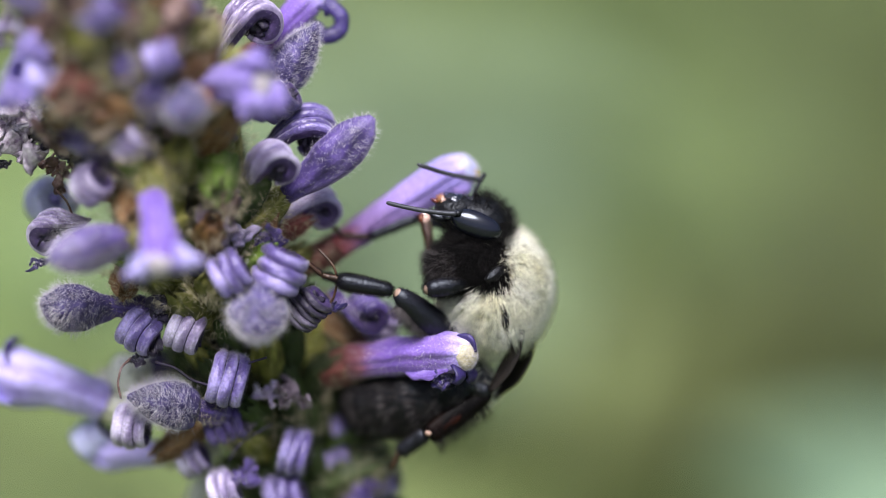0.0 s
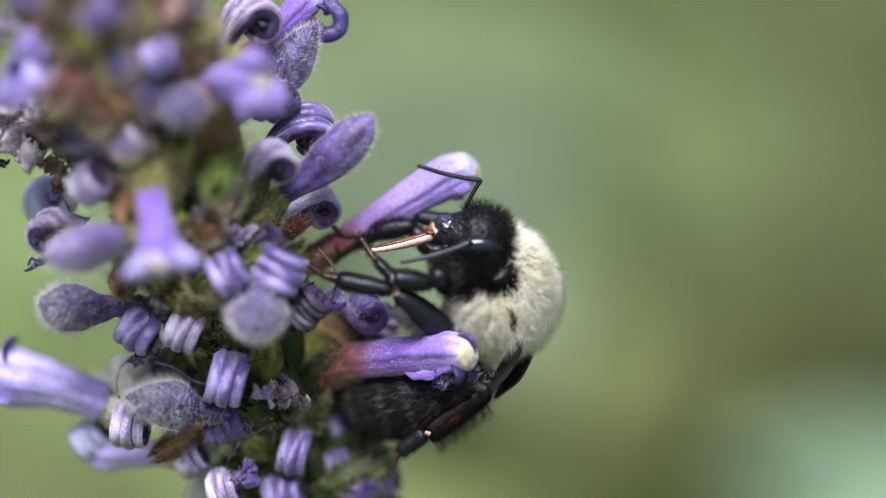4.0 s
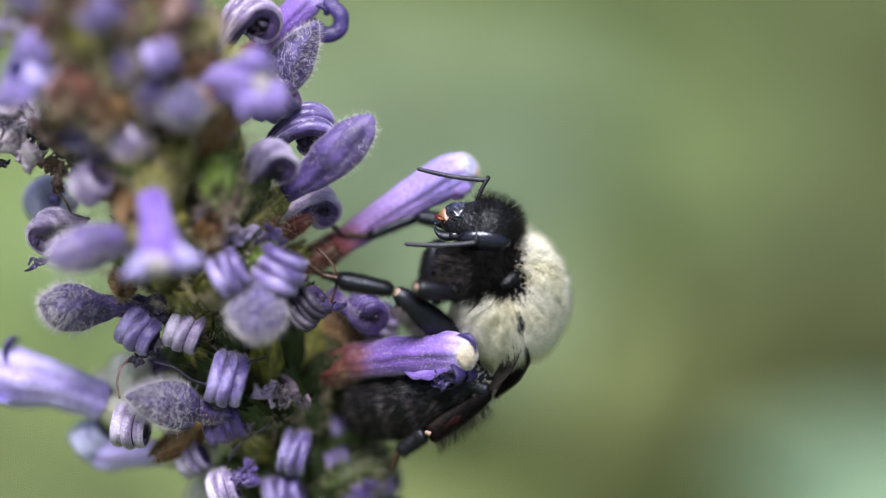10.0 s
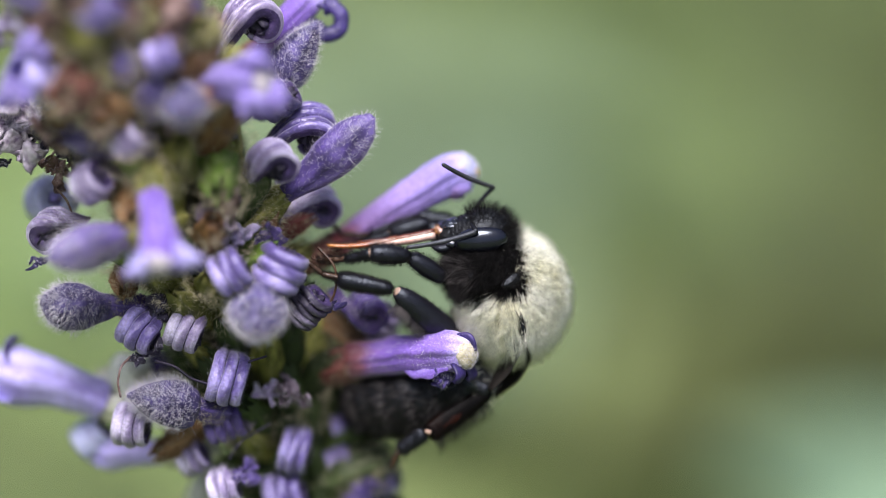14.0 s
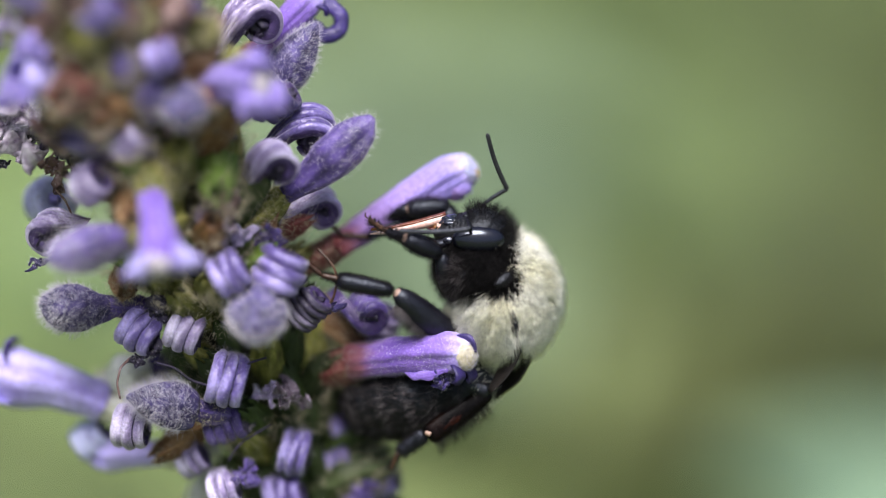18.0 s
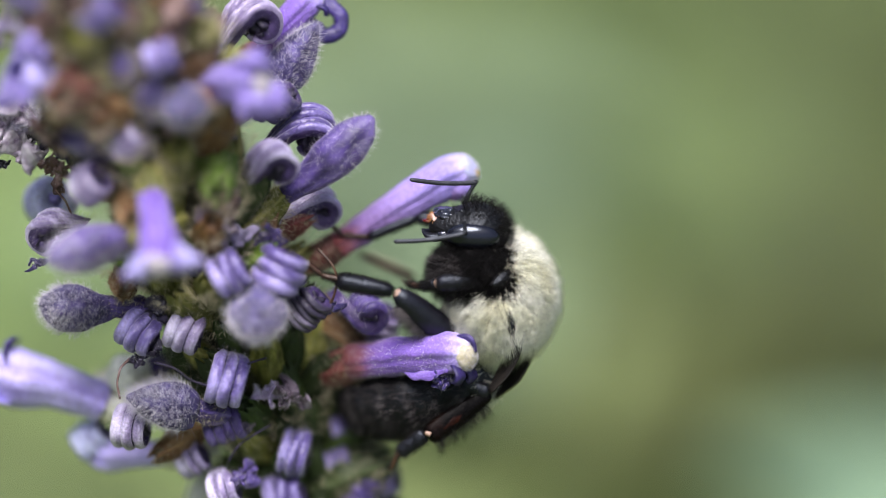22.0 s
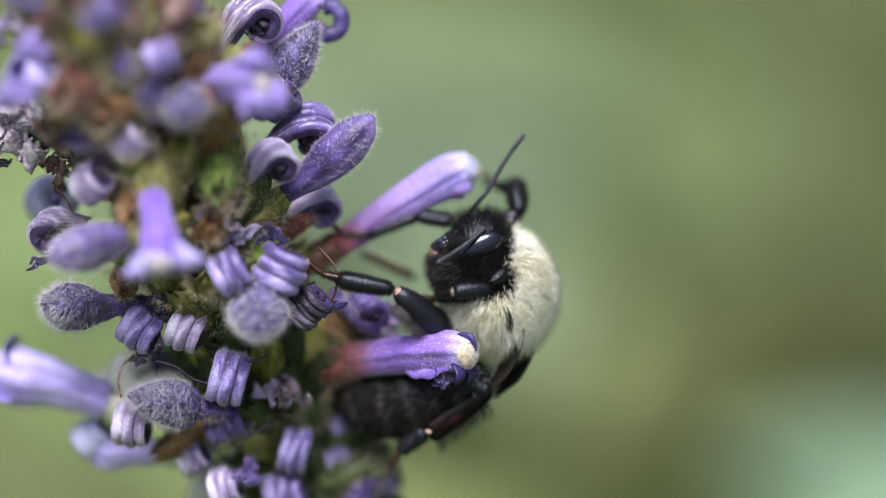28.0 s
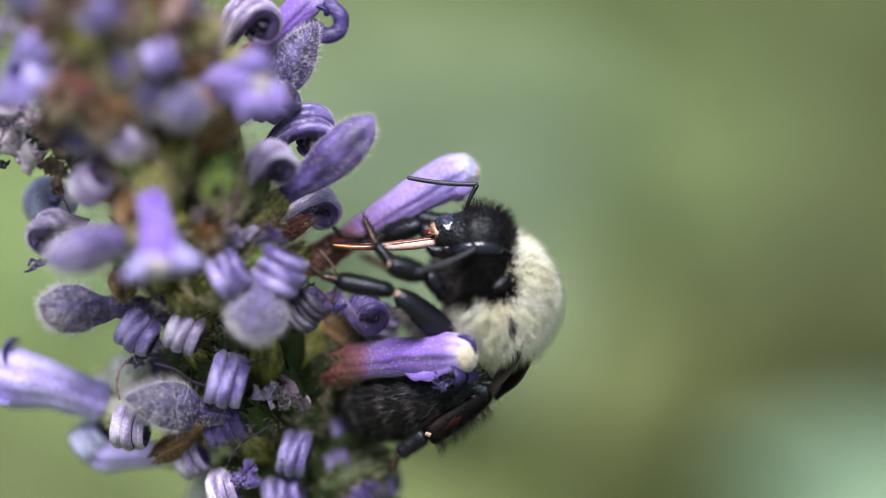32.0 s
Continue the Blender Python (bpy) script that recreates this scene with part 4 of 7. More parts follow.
bud((-16.32, -2.79, -1.00), (-20.01, -2.56, 0.00), 2.35, GREY_VIOLET, fuzz=4401, hair=0.5, lean=(0, -0.5, 0), bend=(0.5, 0), label="grey-violet bud fringed with long white hairs")
# lower left
open_flower((-16.94, -7.84, -5.20), (-22.66, -6.31, -5.60), 3.0, bend=(-0.6, 0), lips=1.0, knob=False, cal=WHITE, mat=SIDE_TUBE)
calyx((-13.09, -5.68, -7.60), (-16.15, -6.64, -6.80), WHITE, 1.25)
calyx((-7.22, -7.36, -6.40), (-6.76, -4.50, -5.20), GREEN, 1.2)
calyx((-8.08, -6.80, -6.00), (-7.89, -4.50, -4.60), GREEN, 0.9)
bud((-14.60, -5.95, -5.60), (-16.70, -6.90, -4.60), 2.5, WHITE, fuzz=300, hair=0.3, label="plump whitish bud out of focus")
open_flower((-13.56, -10.27, -6.50), (-17.59, -10.29, -7.00), 1.8, bend=(0, 0), lips=0.8, hair=60, dark=False, cal=WHITE, mat=SIDE_TUBE)
curl((-16.73, -9.43, -7.00), (-17.73, -9.65, -6.80), (0.7, 0.5, 0.2), 1.8, 1.0, WHITISH, lobes=3, turns=1.0, hair=260)
curl((-14.44, -8.34, -3.40), (-15.55, -8.96, -2.10), (0.85, -0.1, 0.2), 1.9, 1.05, PALE, lobes=3, turns=1.15, inner=DARK, hair=540)
calyx((-11.79, -8.65, -4.60), (-13.60, -9.77, -3.60), RUST, 0.85)
# lower part
curl((-10.32, -8.19, -3.00), (-10.87, -8.92, -2.60), (0.9, 0.3, 0.2), 2.2, 0.75, VIOLET, lobes=4, turns=1.1, inner=DARK, hair=360)
withered((-9.74, -8.81, -2.70), 0.9, DARK, 41)
withered((-8.74, -7.18, -2.20), 1.1, PALE, 42, "dry mauve flower remnant")
withered((-7.69, -7.41, -2.00), 1.5, MAUVE, 43, "dry mauve flower remnant")
curl((-7.66, -9.23, -6.20), (-7.47, -10.33, -4.10), (1, -0.25, 0.1), 1.6, 1.1, LILAC, lobes=3, turns=1.15, inner=DARK, hair=540)
curl((-5.57, -8.59, -9.0), (-4.90, -9.01, -6.60), (0.8, 0.3, 0.3), 1.3, 0.68, LILAC, lobes=3, turns=1.1, inner=DARK, hair=260)
curl((-6.00, -10.31, -9.0), (-5.10, -10.81, -6.60), (0.8, 0.4, 0.3), 1.5, 0.75, LILAC, lobes=3, turns=1.1, inner=DARK, hair=260)
curl((-4.71, -11.47, -8.20), (-4.12, -12.05, -6.60), (0.6, 0.7, 0.3), 2.2, 0.95, VIOLET, lobes=3, turns=1.1, inner=DARK, hair=260)
curl((-3.56, -11.18, -8.20), (-2.87, -11.67, -7.20), (0.9, 0.2, 0.3), 1.2, 0.9, LILAC, lobes=3, turns=1.1, hair=260)
withered((-10.03, -11.36, -2.80), 1.4, VIOLET, 44)
curl((-11.34, -11.20, -4.00), (-10.94, -12.10, -3.00), (0.9, 0.3, 0.2), 1.6, 0.85, PALE, lobes=3, turns=1.1, hair=260)
curl((-8.12, -11.69, -6.20), (-7.95, -12.50, -4.80), (0.9, 0.2, 0.2), 2.2, 1.0, LILAC, lobes=3, turns=1.1, hair=260)
curl((-12.96, -9.96, -5.50), (-12.56, -10.54, -4.00), (0.8, 0.4, 0.3), 1.6, 0.85, PALE, lobes=3, turns=1.1, inner=DARK, hair=260)
calyx((-11.83, -11.12, -8.50), (-12.33, -12.62, -7.50), WHITE, 0.8)
calyx((-17.72, 10.65, 2.00), (-18.08, 10.95, 6.00), RUST, 1.2)
calyx((-15.32, 10.63, 2.50), (-15.01, 11.07, 6.50), GREEN, 1.2)
calyx((-12.13, 10.09, 2.00), (-11.96, 10.55, 5.50), GREEN, 1.1)
calyx((-11.99, 8.13, 2.00), (-11.32, 7.36, 5.50), RED, 1.0)
calyx((-16.63, 7.03, 1.50), (-16.88, 6.26, 5.00), BROWN, 1.2)
# Low calyxes behind the spent flowers, their shade put into the colour.
calyx((-6.73, -10.33, -8.40), (-4.13, -8.71, -7.00), SHADED_GREEN, 1.15)
calyx((-7.02, -12.05, -8.40), (-4.13, -10.73, -7.40), SHADED_GREEN, 1.1)
calyx((-7.02, -9.46, -8.40), (-4.13, -7.29, -7.40), SHADED_GREEN, 1.3)
calyx((-7.57, -12.59, -7.40), (-5.27, -11.71, -6.60), SHADED_GREEN, 1.3)
core()


# ---------------------------------------------------------------- bumblebee
bee = empty("bumblebee", VIEW)
tagged(bee, "bumblebee with cream-furred thorax and black head clinging to the flower", "bee")


def furred(name, shape, mat, m, fur, fur_mat, length, thick, lean=(0, 0, 0), wild=0.25, droop=(0, 0, 0), keep=None, label="",
           fur_label=""):
    """A body part with its fur as a sub-part; m: its pose in millimetre space."""
    ob = part(name, shape, mat, bee, VIEW @ m, label)
    p, q = scatter(shape, fur, keep)
    part("fur", hairs(p, q, length, thick, lean=lean, wild=wild, droop=droop), fur_mat, ob, VIEW @ m, fur_label)
    return ob


def place(p):
    return Matrix.Translation(Vector(p) * MM)


def limb(name, a, b, r0, r1, mat, n=10, flat=1.0, belly=0.0, fur=0, length=0.22, fur_mat=None, thick=0.0068, label="", joint=False,
         ref=(0, 0, 1), lean=(0, 0, 0)):
    """A leg piece from a to b; its own x axis runs along it."""
    ln = float(np.linalg.norm(np.asarray(b, float) - np.asarray(a, float)))
    s = np.linspace(0, 1, n)
    path = np.stack([s * ln, 0 * s, 0 * s], 1)
    r = r0 + (r1 - r0) * s + belly * np.sin(np.pi * s)
    r[0] *= 0.75
    r[-1] *= 0.7
    shape = sweep(path, r * flat, r, 14)
    m = along(a, b, ref)
    ob = part(name, shape, mat, bee, VIEW @ m, label)
    if fur:
        p, q = scatter(shape, fur * 2)
        part("bristles", hairs(p, q, length, thick, lean=np.array([0.45, 0, 0]) + np.asarray(lean), wild=0.25), fur_mat or BLACK_FUR, ob,
             VIEW @ m)
    if joint:
        part("joint", ball((ln * 0.985, 0, 0), (r1 * 0.45, r1 * 0.68, r1 * 0.68), 12, 8), JOINT, ob, VIEW @ m, "pale knee joint")
    return ob


def clump(p):
    """The lie of the fur: backwards and down, parted at the wing root and drawn together into small tufts."""
    wave = np.array([noise.noise_vector(Vector(q * 2.6)) for q in p])
    tuft = np.array([noise.noise_vector(Vector(q * 4.6)) for q in p])
    part_line = (p[:, 0] - 0.5)[:, None] * np.array([0.16, 0, 0])
    return np.array([0.0, -0.55, 0.1]) + part_line + 0.45 * wave + 0.50 * tuft


def bee_thorax():
    c = Vector(THORAX)
    shape = ball((0, 0, 0), (2.2, 2.7, 2.4), 30, 22, 0.05)
    def pale(p, mix=0.0):
        d = p / [2.35, 2.75, 2.4]
        away = np.clip(d[:, 0] + 0.35 * d[:, 1] - 0.05, 0, None) / 0.44
        low = np.clip(0.32 - d[:, 1], 0, None) / 0.40
        ragged = np.array([noise.noise(Vector(k * 2.2)) + 0.6 * noise.noise(Vector(k * 9.0)) for k in p])
        front = away ** 2 + low ** 2 < 1 + 0.5 * ragged + mix * rng.normal(0, 1, len(p))
        spot = (np.abs(d[:, 0] - 0.22 + 0.25 * (d[:, 1] + 0.5)) < 0.075 + 0.06 * ragged) & (d[:, 1] < -0.22) & (d[:, 2] > 0)
        return ~front & ~spot

    mids = np.array([shape[0][list(f)].mean(0) for f in shape[1]])
    ob = part("thorax", shape, TAN_SKIN, bee, VIEW @ place(THORAX), "thorax under cream fur", second=(BLACK_FUR, [0 if k else 1 for k in pale(mids)]))
    p, q = scatter(shape, 46000, lambda s: pale(s, 0.3))
    part("fur", hairs(p, q, 1.15, 0.0095, lean=clump(p), wild=0.11, droop=(0.0, -0.35, 0)), CREAM_FUR, ob,
         VIEW @ place(THORAX), "dense pale cream-yellow fur")
    p, q = scatter(shape, 22000, lambda s: ~pale(s, 0.3))
    part("dark_fur", hairs(p, q, 0.7, 0.009, lean=(0.1, -0.5, 0), wild=0.3), BLACK_FUR, ob, VIEW @ place(THORAX), "black fur patches")
    part("wing_root", ball((0.62, -1.50, 2.05), (0.24, 0.46, 0.34), 16, 12, 0.25), BLACK, ob, VIEW @ place(THORAX), "shiny black wing root")
    neck = ball((0, 0, 0), (1.85, 1.5, 1.6), 22, 16, 0.2)
    furred("prothorax", neck, FUZZ_SKIN, place(NECK), 15000, BLACK_FUR, 0.75, 0.0065, lean=(-0.3, -0.7, 0), wild=0.45,
           label="black front of the thorax", fur_label="black fur")
    front = bpy.data.objects["prothorax"]
    lobe = ball((0, 0, 0), (0.62, 0.30, 0.26), 20, 14, 0.2)
    m = place(Vector(NECK) + Vector((1.34, -0.42, 1.42))) @ pose(0, 0, 0, 0, 25, 38)
    part("pronotal_lobe", lobe, HEAD_SKIN, front, VIEW @ m, "glossy blue-black shoulder lobe")
    p, q = scatter(lobe, 700, lambda s: (s[:, 1] < -0.05) | (s[:, 0] > 0.3))
    part("fringe", hairs(p, q, 0.4, 0.0065, lean=(0.2, -0.4, 0), wild=0.4), BLACK_FUR, front, VIEW @ m)
    p, q = scatter(neck, 5200, lambda s: (s[:, 0] < -0.5) & (s[:, 1] < 0.6))
    part("pale_fur", hairs(p, q, 0.8, 0.0068, lean=(-0.4, -0.2, 0), wild=0.4), GREY_FUR, front, VIEW @ place(NECK), "greyish-mauve chin fur")
    for a, b in (((2.48, -0.82, -0.30), (1.07, -1.43, 0.00)),):
        m = along(a, b)
        part("coxa", sweep(np.stack([np.linspace(0, 1.3, 8), np.zeros(8), np.zeros(8)], 1), 0.42 * profile(8, (0, 0.5), (0.5, 1), (1, 0.6)),
                           0.36 * profile(8, (0, 0.5), (0.5, 1), (1, 0.6)), 12), LEG, front, VIEW @ m)
    return ob


def bee_abdomen():
    a, b, c = (2.21, -5.79, -3.60), (-0.68, -8.05, -4.20), (-5.08, -7.61, -5.20)
    n = 40
    path = bez(a, b, c, n)
    s = np.linspace(0, 1, n)
    ring = 1 + 0.03 * np.abs(np.sin(s * math.pi * 6))
    r = profile(n, (0, 1.45), (0.25, 2.0), (0.6, 2.1), (0.9, 1.5), (1, 0.25)) * ring
    shape = sweep(path, r, r * 0.95, 28)
    ob = part("abdomen", shape, BLACK, bee, VIEW, "black abdomen curled under the body")
    p, q = scatter(shape, 14000, lambda s_: s_[:, 0] < a[0] - 1.0)
    d = unit(np.asarray(c) - np.asarray(a))
    part("fur", hairs(p, q, 0.5, 0.009, lean=d * 1.2, wild=0.3), BLACK_FUR, ob, VIEW, "short black fur")
    p, q = scatter(shape, 1800, lambda s_: s_[:, 0] < a[0] - 1.6)
    part("silvery_down", hairs(p, q, 0.5, 0.009, lean=d * 1.4, wild=0.3), GREY_FUR, ob, VIEW, "sparse silvery hairs")
    k = np.linspace(0.18, 0.9, 5)
    mids = bez(a, b, c, 5 * 8 + 1)[[int(v * 40) for v in k]]
    p, q = scatter(shape, 9000, lambda s_: np.min(np.abs((s_[:, None] - mids[None]) @ d), axis=1) < 0.16)
    part("grey_hair", hairs(p, q, 0.5, 0.009, lean=d * 1.6, wild=0.2), GREY_FUR, ob, VIEW, "thin bands of grey hair")
    p, q = scatter(shape, 5200, lambda s_: s_[:, 0] > a[0] - 0.55)
    part("cream_band", hairs(p, q, 0.55, 0.010, lean=d * 1.0), CREAM_FUR, ob, VIEW, "cream fur band at the waist")


def bee_wing(a, b, w, label):
    n = 16
    s = np.linspace(0, 1, n)
    a, b = np.asarray(a, float), np.asarray(b, float)
    path = a + (b - a) * s[:, None] + np.array([0.25, 0.1, 0]) * np.sin(s * math.pi)[:, None]
    wing = part("wing", sweep(path, w * profile(n, (0, 0.3), (0.35, 0.8), (0.7, 1), (1, 0.35)), 0.035, 10, ref=(0.75, 0.5, 0.5)), WING, bee,
                VIEW, label)
    for off in (-0.5, 0.0, 0.45):
        v = path[1:-1] + np.array([0.75, 0.5, 0.5]) * off * w * np.sin(s[1:-1] * math.pi)[:, None] * 0.8 + [0.03, 0.03, 0]
        part("vein", sweep(v, 0.035, 0.06, 6), BLACK, wing, VIEW)


def bee_head():
    m = facing(*HEAD)
    n = 30
    s = np.linspace(-1.75, 2.2, n)
    knots = (-1.75, -1.35, -0.6, 0.3, 1.0, 1.6, 2.0, 2.2)
    mid = np.interp(s, knots, (0.10, 0.12, 0.15, 0.18, 0.26, 0.30, 0.30, 0.30))
    high = np.interp(s, knots, (0.30, 1.0, 1.42, 1.40, 1.02, 0.74, 0.50, 0.18))
    deep = np.interp(s, knots, (0.35, 1.15, 1.58, 1.52, 1.12, 0.80, 0.52, 0.18))
    for _ in range(2):
        high[1:-1] = (high[:-2] + 2 * high[1:-1] + high[2:]) / 4
        deep[1:-1] = (deep[:-2] + 2 * deep[1:-1] + deep[2:]) / 4
    skull = sweep(np.stack([s, mid, 0 * s], 1), deep, high, 28)
    skull[0][:] += 0.07 * np.array([noise.noise_vector(Vector(q * 1.5)) for q in skull[0]])
    head = part("head", skull, HEAD_SKIN, bee, VIEW @ m, "black glossy head with bristly crown")

    def hairy(p):
        crown = (p[:, 1] > 0.1) & (p[:, 0] < 0.55) & ((np.abs(p[:, 2]) < 0.95) | (p[:, 1] > 0.9))
        nape = p[:, 0] < -1.05
        chin = (p[:, 1] < -0.5) & (p[:, 0] < 1.5)
        return (crown | nape | chin) & (rng.random(len(p)) < np.where(nape | chin, 0.95, 0.55))

    p, q = scatter(skull, 8000, hairy)
    tuft = 0.35 * np.array([noise.noise_vector(Vector(k * 5.0)) for k in p])
    part("fur", hairs(p, q, np.where(p[:, 1] > 0.1, 0.66, 0.5), 0.0068, lean=tuft + [-0.15, 0.1, 0], wild=0.3), BLACK_FUR, head, VIEW @ m, "bristly black fur")
    p, q = scatter(skull, 2200, lambda v: (v[:, 0] > 0.7) & (v[:, 0] < 2.1))
    part("face_bristles", hairs(p, q, 0.24, 0.006, lean=(0.5, -0.2, 0)), BLACK_FUR, head, VIEW @ m)
    p, q = scatter(ball((2.02, 0.66, 0), (0.16, 0.2, 0.44), 16, 12), 300, lambda v: v[:, 1] > 0.55)
    part("lip_fringe", hairs(p, q, 0.2, 0.010, lean=(0.9, 0.0, 0), wild=0.4), AMBER, head, VIEW @ m, "amber hairs of the upper lip")
    for z in (-1, 1):
        part("eye", ball((-0.02, 0.10, z * 1.27), (1.34, 0.68, 0.52), 36, 24), EYE, head, VIEW @ m, "glossy black compound eye")
        jaw = bez((1.55, -0.12, z * 0.55), (2.1, -0.32, z * 0.62), (2.5, 0.02, z * 0.2), 12)
        part("mandible", sweep(jaw, profile(12, (0, 0.3), (0.5, 0.32), (0.85, 0.2), (1, 0.05)), profile(12, (0, 0.24), (0.5, 0.22), (1, 0.04)), 12),
             LEG, head, VIEW @ m, "dark grooved mandible")
        part("antenna_socket", ball((0.55, 1.18, z * 0.5), (0.22, 0.16, 0.22), 10, 8), BLACK, head, VIEW @ m)
        part("cheek", ball((1.42, 0.02, z * 0.86), (0.30, 0.2, 0.16), 14, 10, 0.3), CLYPEUS, head, VIEW @ m)
    part("mouth_base", ball((2.26, 0.52, 0), (0.26, 0.12, 0.26), 16, 12, 0.3), GARNET, head, VIEW @ m, "dark red glossy mouthpart")
    part("clypeus", ball((1.32, 0.92, 0), (0.64, 0.34, 0.72), 30, 20, 0.3), CLYPEUS, head, VIEW @ m, "shiny black clypeus")
    part("labrum", ball((1.95, 0.72, 0), (0.2, 0.2, 0.46), 14, 10, 0.5), PINK, head, VIEW @ m, "orange-pink upper lip")
    for x, y, z in ((-1.28, 1.06, 0.0), (-1.42, 0.92, 0.3), (-1.42, 0.92, -0.3)):
        part("ocellus", ball((x * 1.02, y * 1.08, z), (0.10, 0.12, 0.10), 12, 8), EYE, head, VIEW @ m)
    return head


def facing(u, v, w, tilt=0.0, roll=0.0):
    """The head's pose in millimetre space: mouth to the left, raised by tilt degrees, its crown rolled towards the lens by roll."""
    m = pose(u * MM, v * MM, w * MM) @ pose(0, 0, 0, 0, 180, 0) @ pose(0, 0, 0, 0, 0, tilt) @ pose(0, 0, 0, -roll, 0, 0)
    return m


def antenna():
    """Scape and ringed flagellum, each along its own x axis."""
    s = np.linspace(0, 1, 8)
    sc = sweep(np.stack([s * SCAPE, 0.06 * np.sin(s * 3), 0 * s], 1), 0.10 + 0.02 * s, 0.10 + 0.02 * s, 10)
    n = 46
    t = np.linspace(0, 1, n)
    rings = 0.118 + 0.010 * np.abs(np.sin(t * math.pi * 11)) - 0.015 * t
    rings[-2:] *= (0.85, 0.4)
    rings[0] *= 0.7
    fl = sweep(np.stack([t * FLAGELLUM, 0.10 * np.sin(t * math.pi), 0 * t], 1), rings, rings, 12)
    scape = part("scape", sc, BLACK, bee, VIEW, "antenna's slim black first joint")
    flag = part("flagellum", fl, ANTENNA, bee, VIEW, "ringed black antenna")
    return scape, flag


def proboscis():
    n = 20
    t = np.linspace(0, 1, n)
    bend = 0.10 * np.sin(t * math.pi)
    path = np.stack([t * SHEATH, bend, 0 * t], 1)
    r = profile(n, (0, 0.32), (0.25, 0.35), (0.7, 0.22), (0.93, 0.10), (1, 0.02))
    up = sweep(path + [0, 0.05, 0], r, r * 0.7, 14)
    sheath = part("sheath", up, PINK, bee, VIEW, "pinkish-brown glossy tongue sheath")
    low = sweep(path + [0, -0.13, 0.0], r * 0.85, r * 0.45, 12)
    part("lower_blade", low, BLADE_RED, sheath, VIEW, "dark reddish blade of the sheath")
    t2 = np.linspace(0, 1, 24)
    tp = np.stack([t2 * TONGUE_LEN, 0.10 * np.sin(t2 * math.pi) - 0.18 * t2 ** 3, 0 * t2], 1)
    tongue = part("tongue", sweep(tp, 0.20 * (1 - t2) ** 0.6 + 0.055, 0.16 * (1 - t2) ** 0.6 + 0.05, 12), TONGUE, bee, VIEW,
                  "long orange-brown tongue")
    return sheath, tongue


def foreleg():
    z = (0, 0, 0)
    femur = limb("femur", z, (FEMUR, 0, 0), 0.36, 0.32, LEG, belly=0.14, fur=420, length=0.26)
    tibia = limb("tibia", z, (TIBIA, 0, 0), 0.30, 0.38, LEG, belly=0.14, fur=840, length=0.26, joint=True)
    ln = TARSUS
    s = np.linspace(0, 1, 40)
    r = np.where(s < 0.45, 0.27 - 0.12 * s, 0.115 + 0.035 * np.abs(np.sin((s - 0.45) / 0.55 * math.pi * 4)))
    r[0] *= 0.7
    r[-1] *= 0.5
    shape = sweep(np.stack([s * ln * 0.97, 0.14 * np.sin(s * 3.0), 0 * s], 1), r, r, 10)
    tarsus = part("tarsus", shape, LEG, bee, VIEW, "jointed foot, black with a brown tip",
                  second=(FOOT, [1 if i > 18 else 0 for i in range(39) for j in range(10)] + [0, 1]))
    p, q = scatter(shape, 1100)
    part("bristles", hairs(p, q, 0.28, 0.0075, lean=(0.7, 0, 0), wild=0.3), BLACK_FUR, tarsus, VIEW)
    for k in (-1, 1):
        part("claw", sweep(bez((ln * 0.95, 0, 0), (ln * 1.06, 0.05, k * 0.16), (ln * 1.04, -0.2, k * 0.22), 8), 0.04, 0.035, 6), FOOT,
             tarsus, VIEW)
    return femur, tibia, tarsus


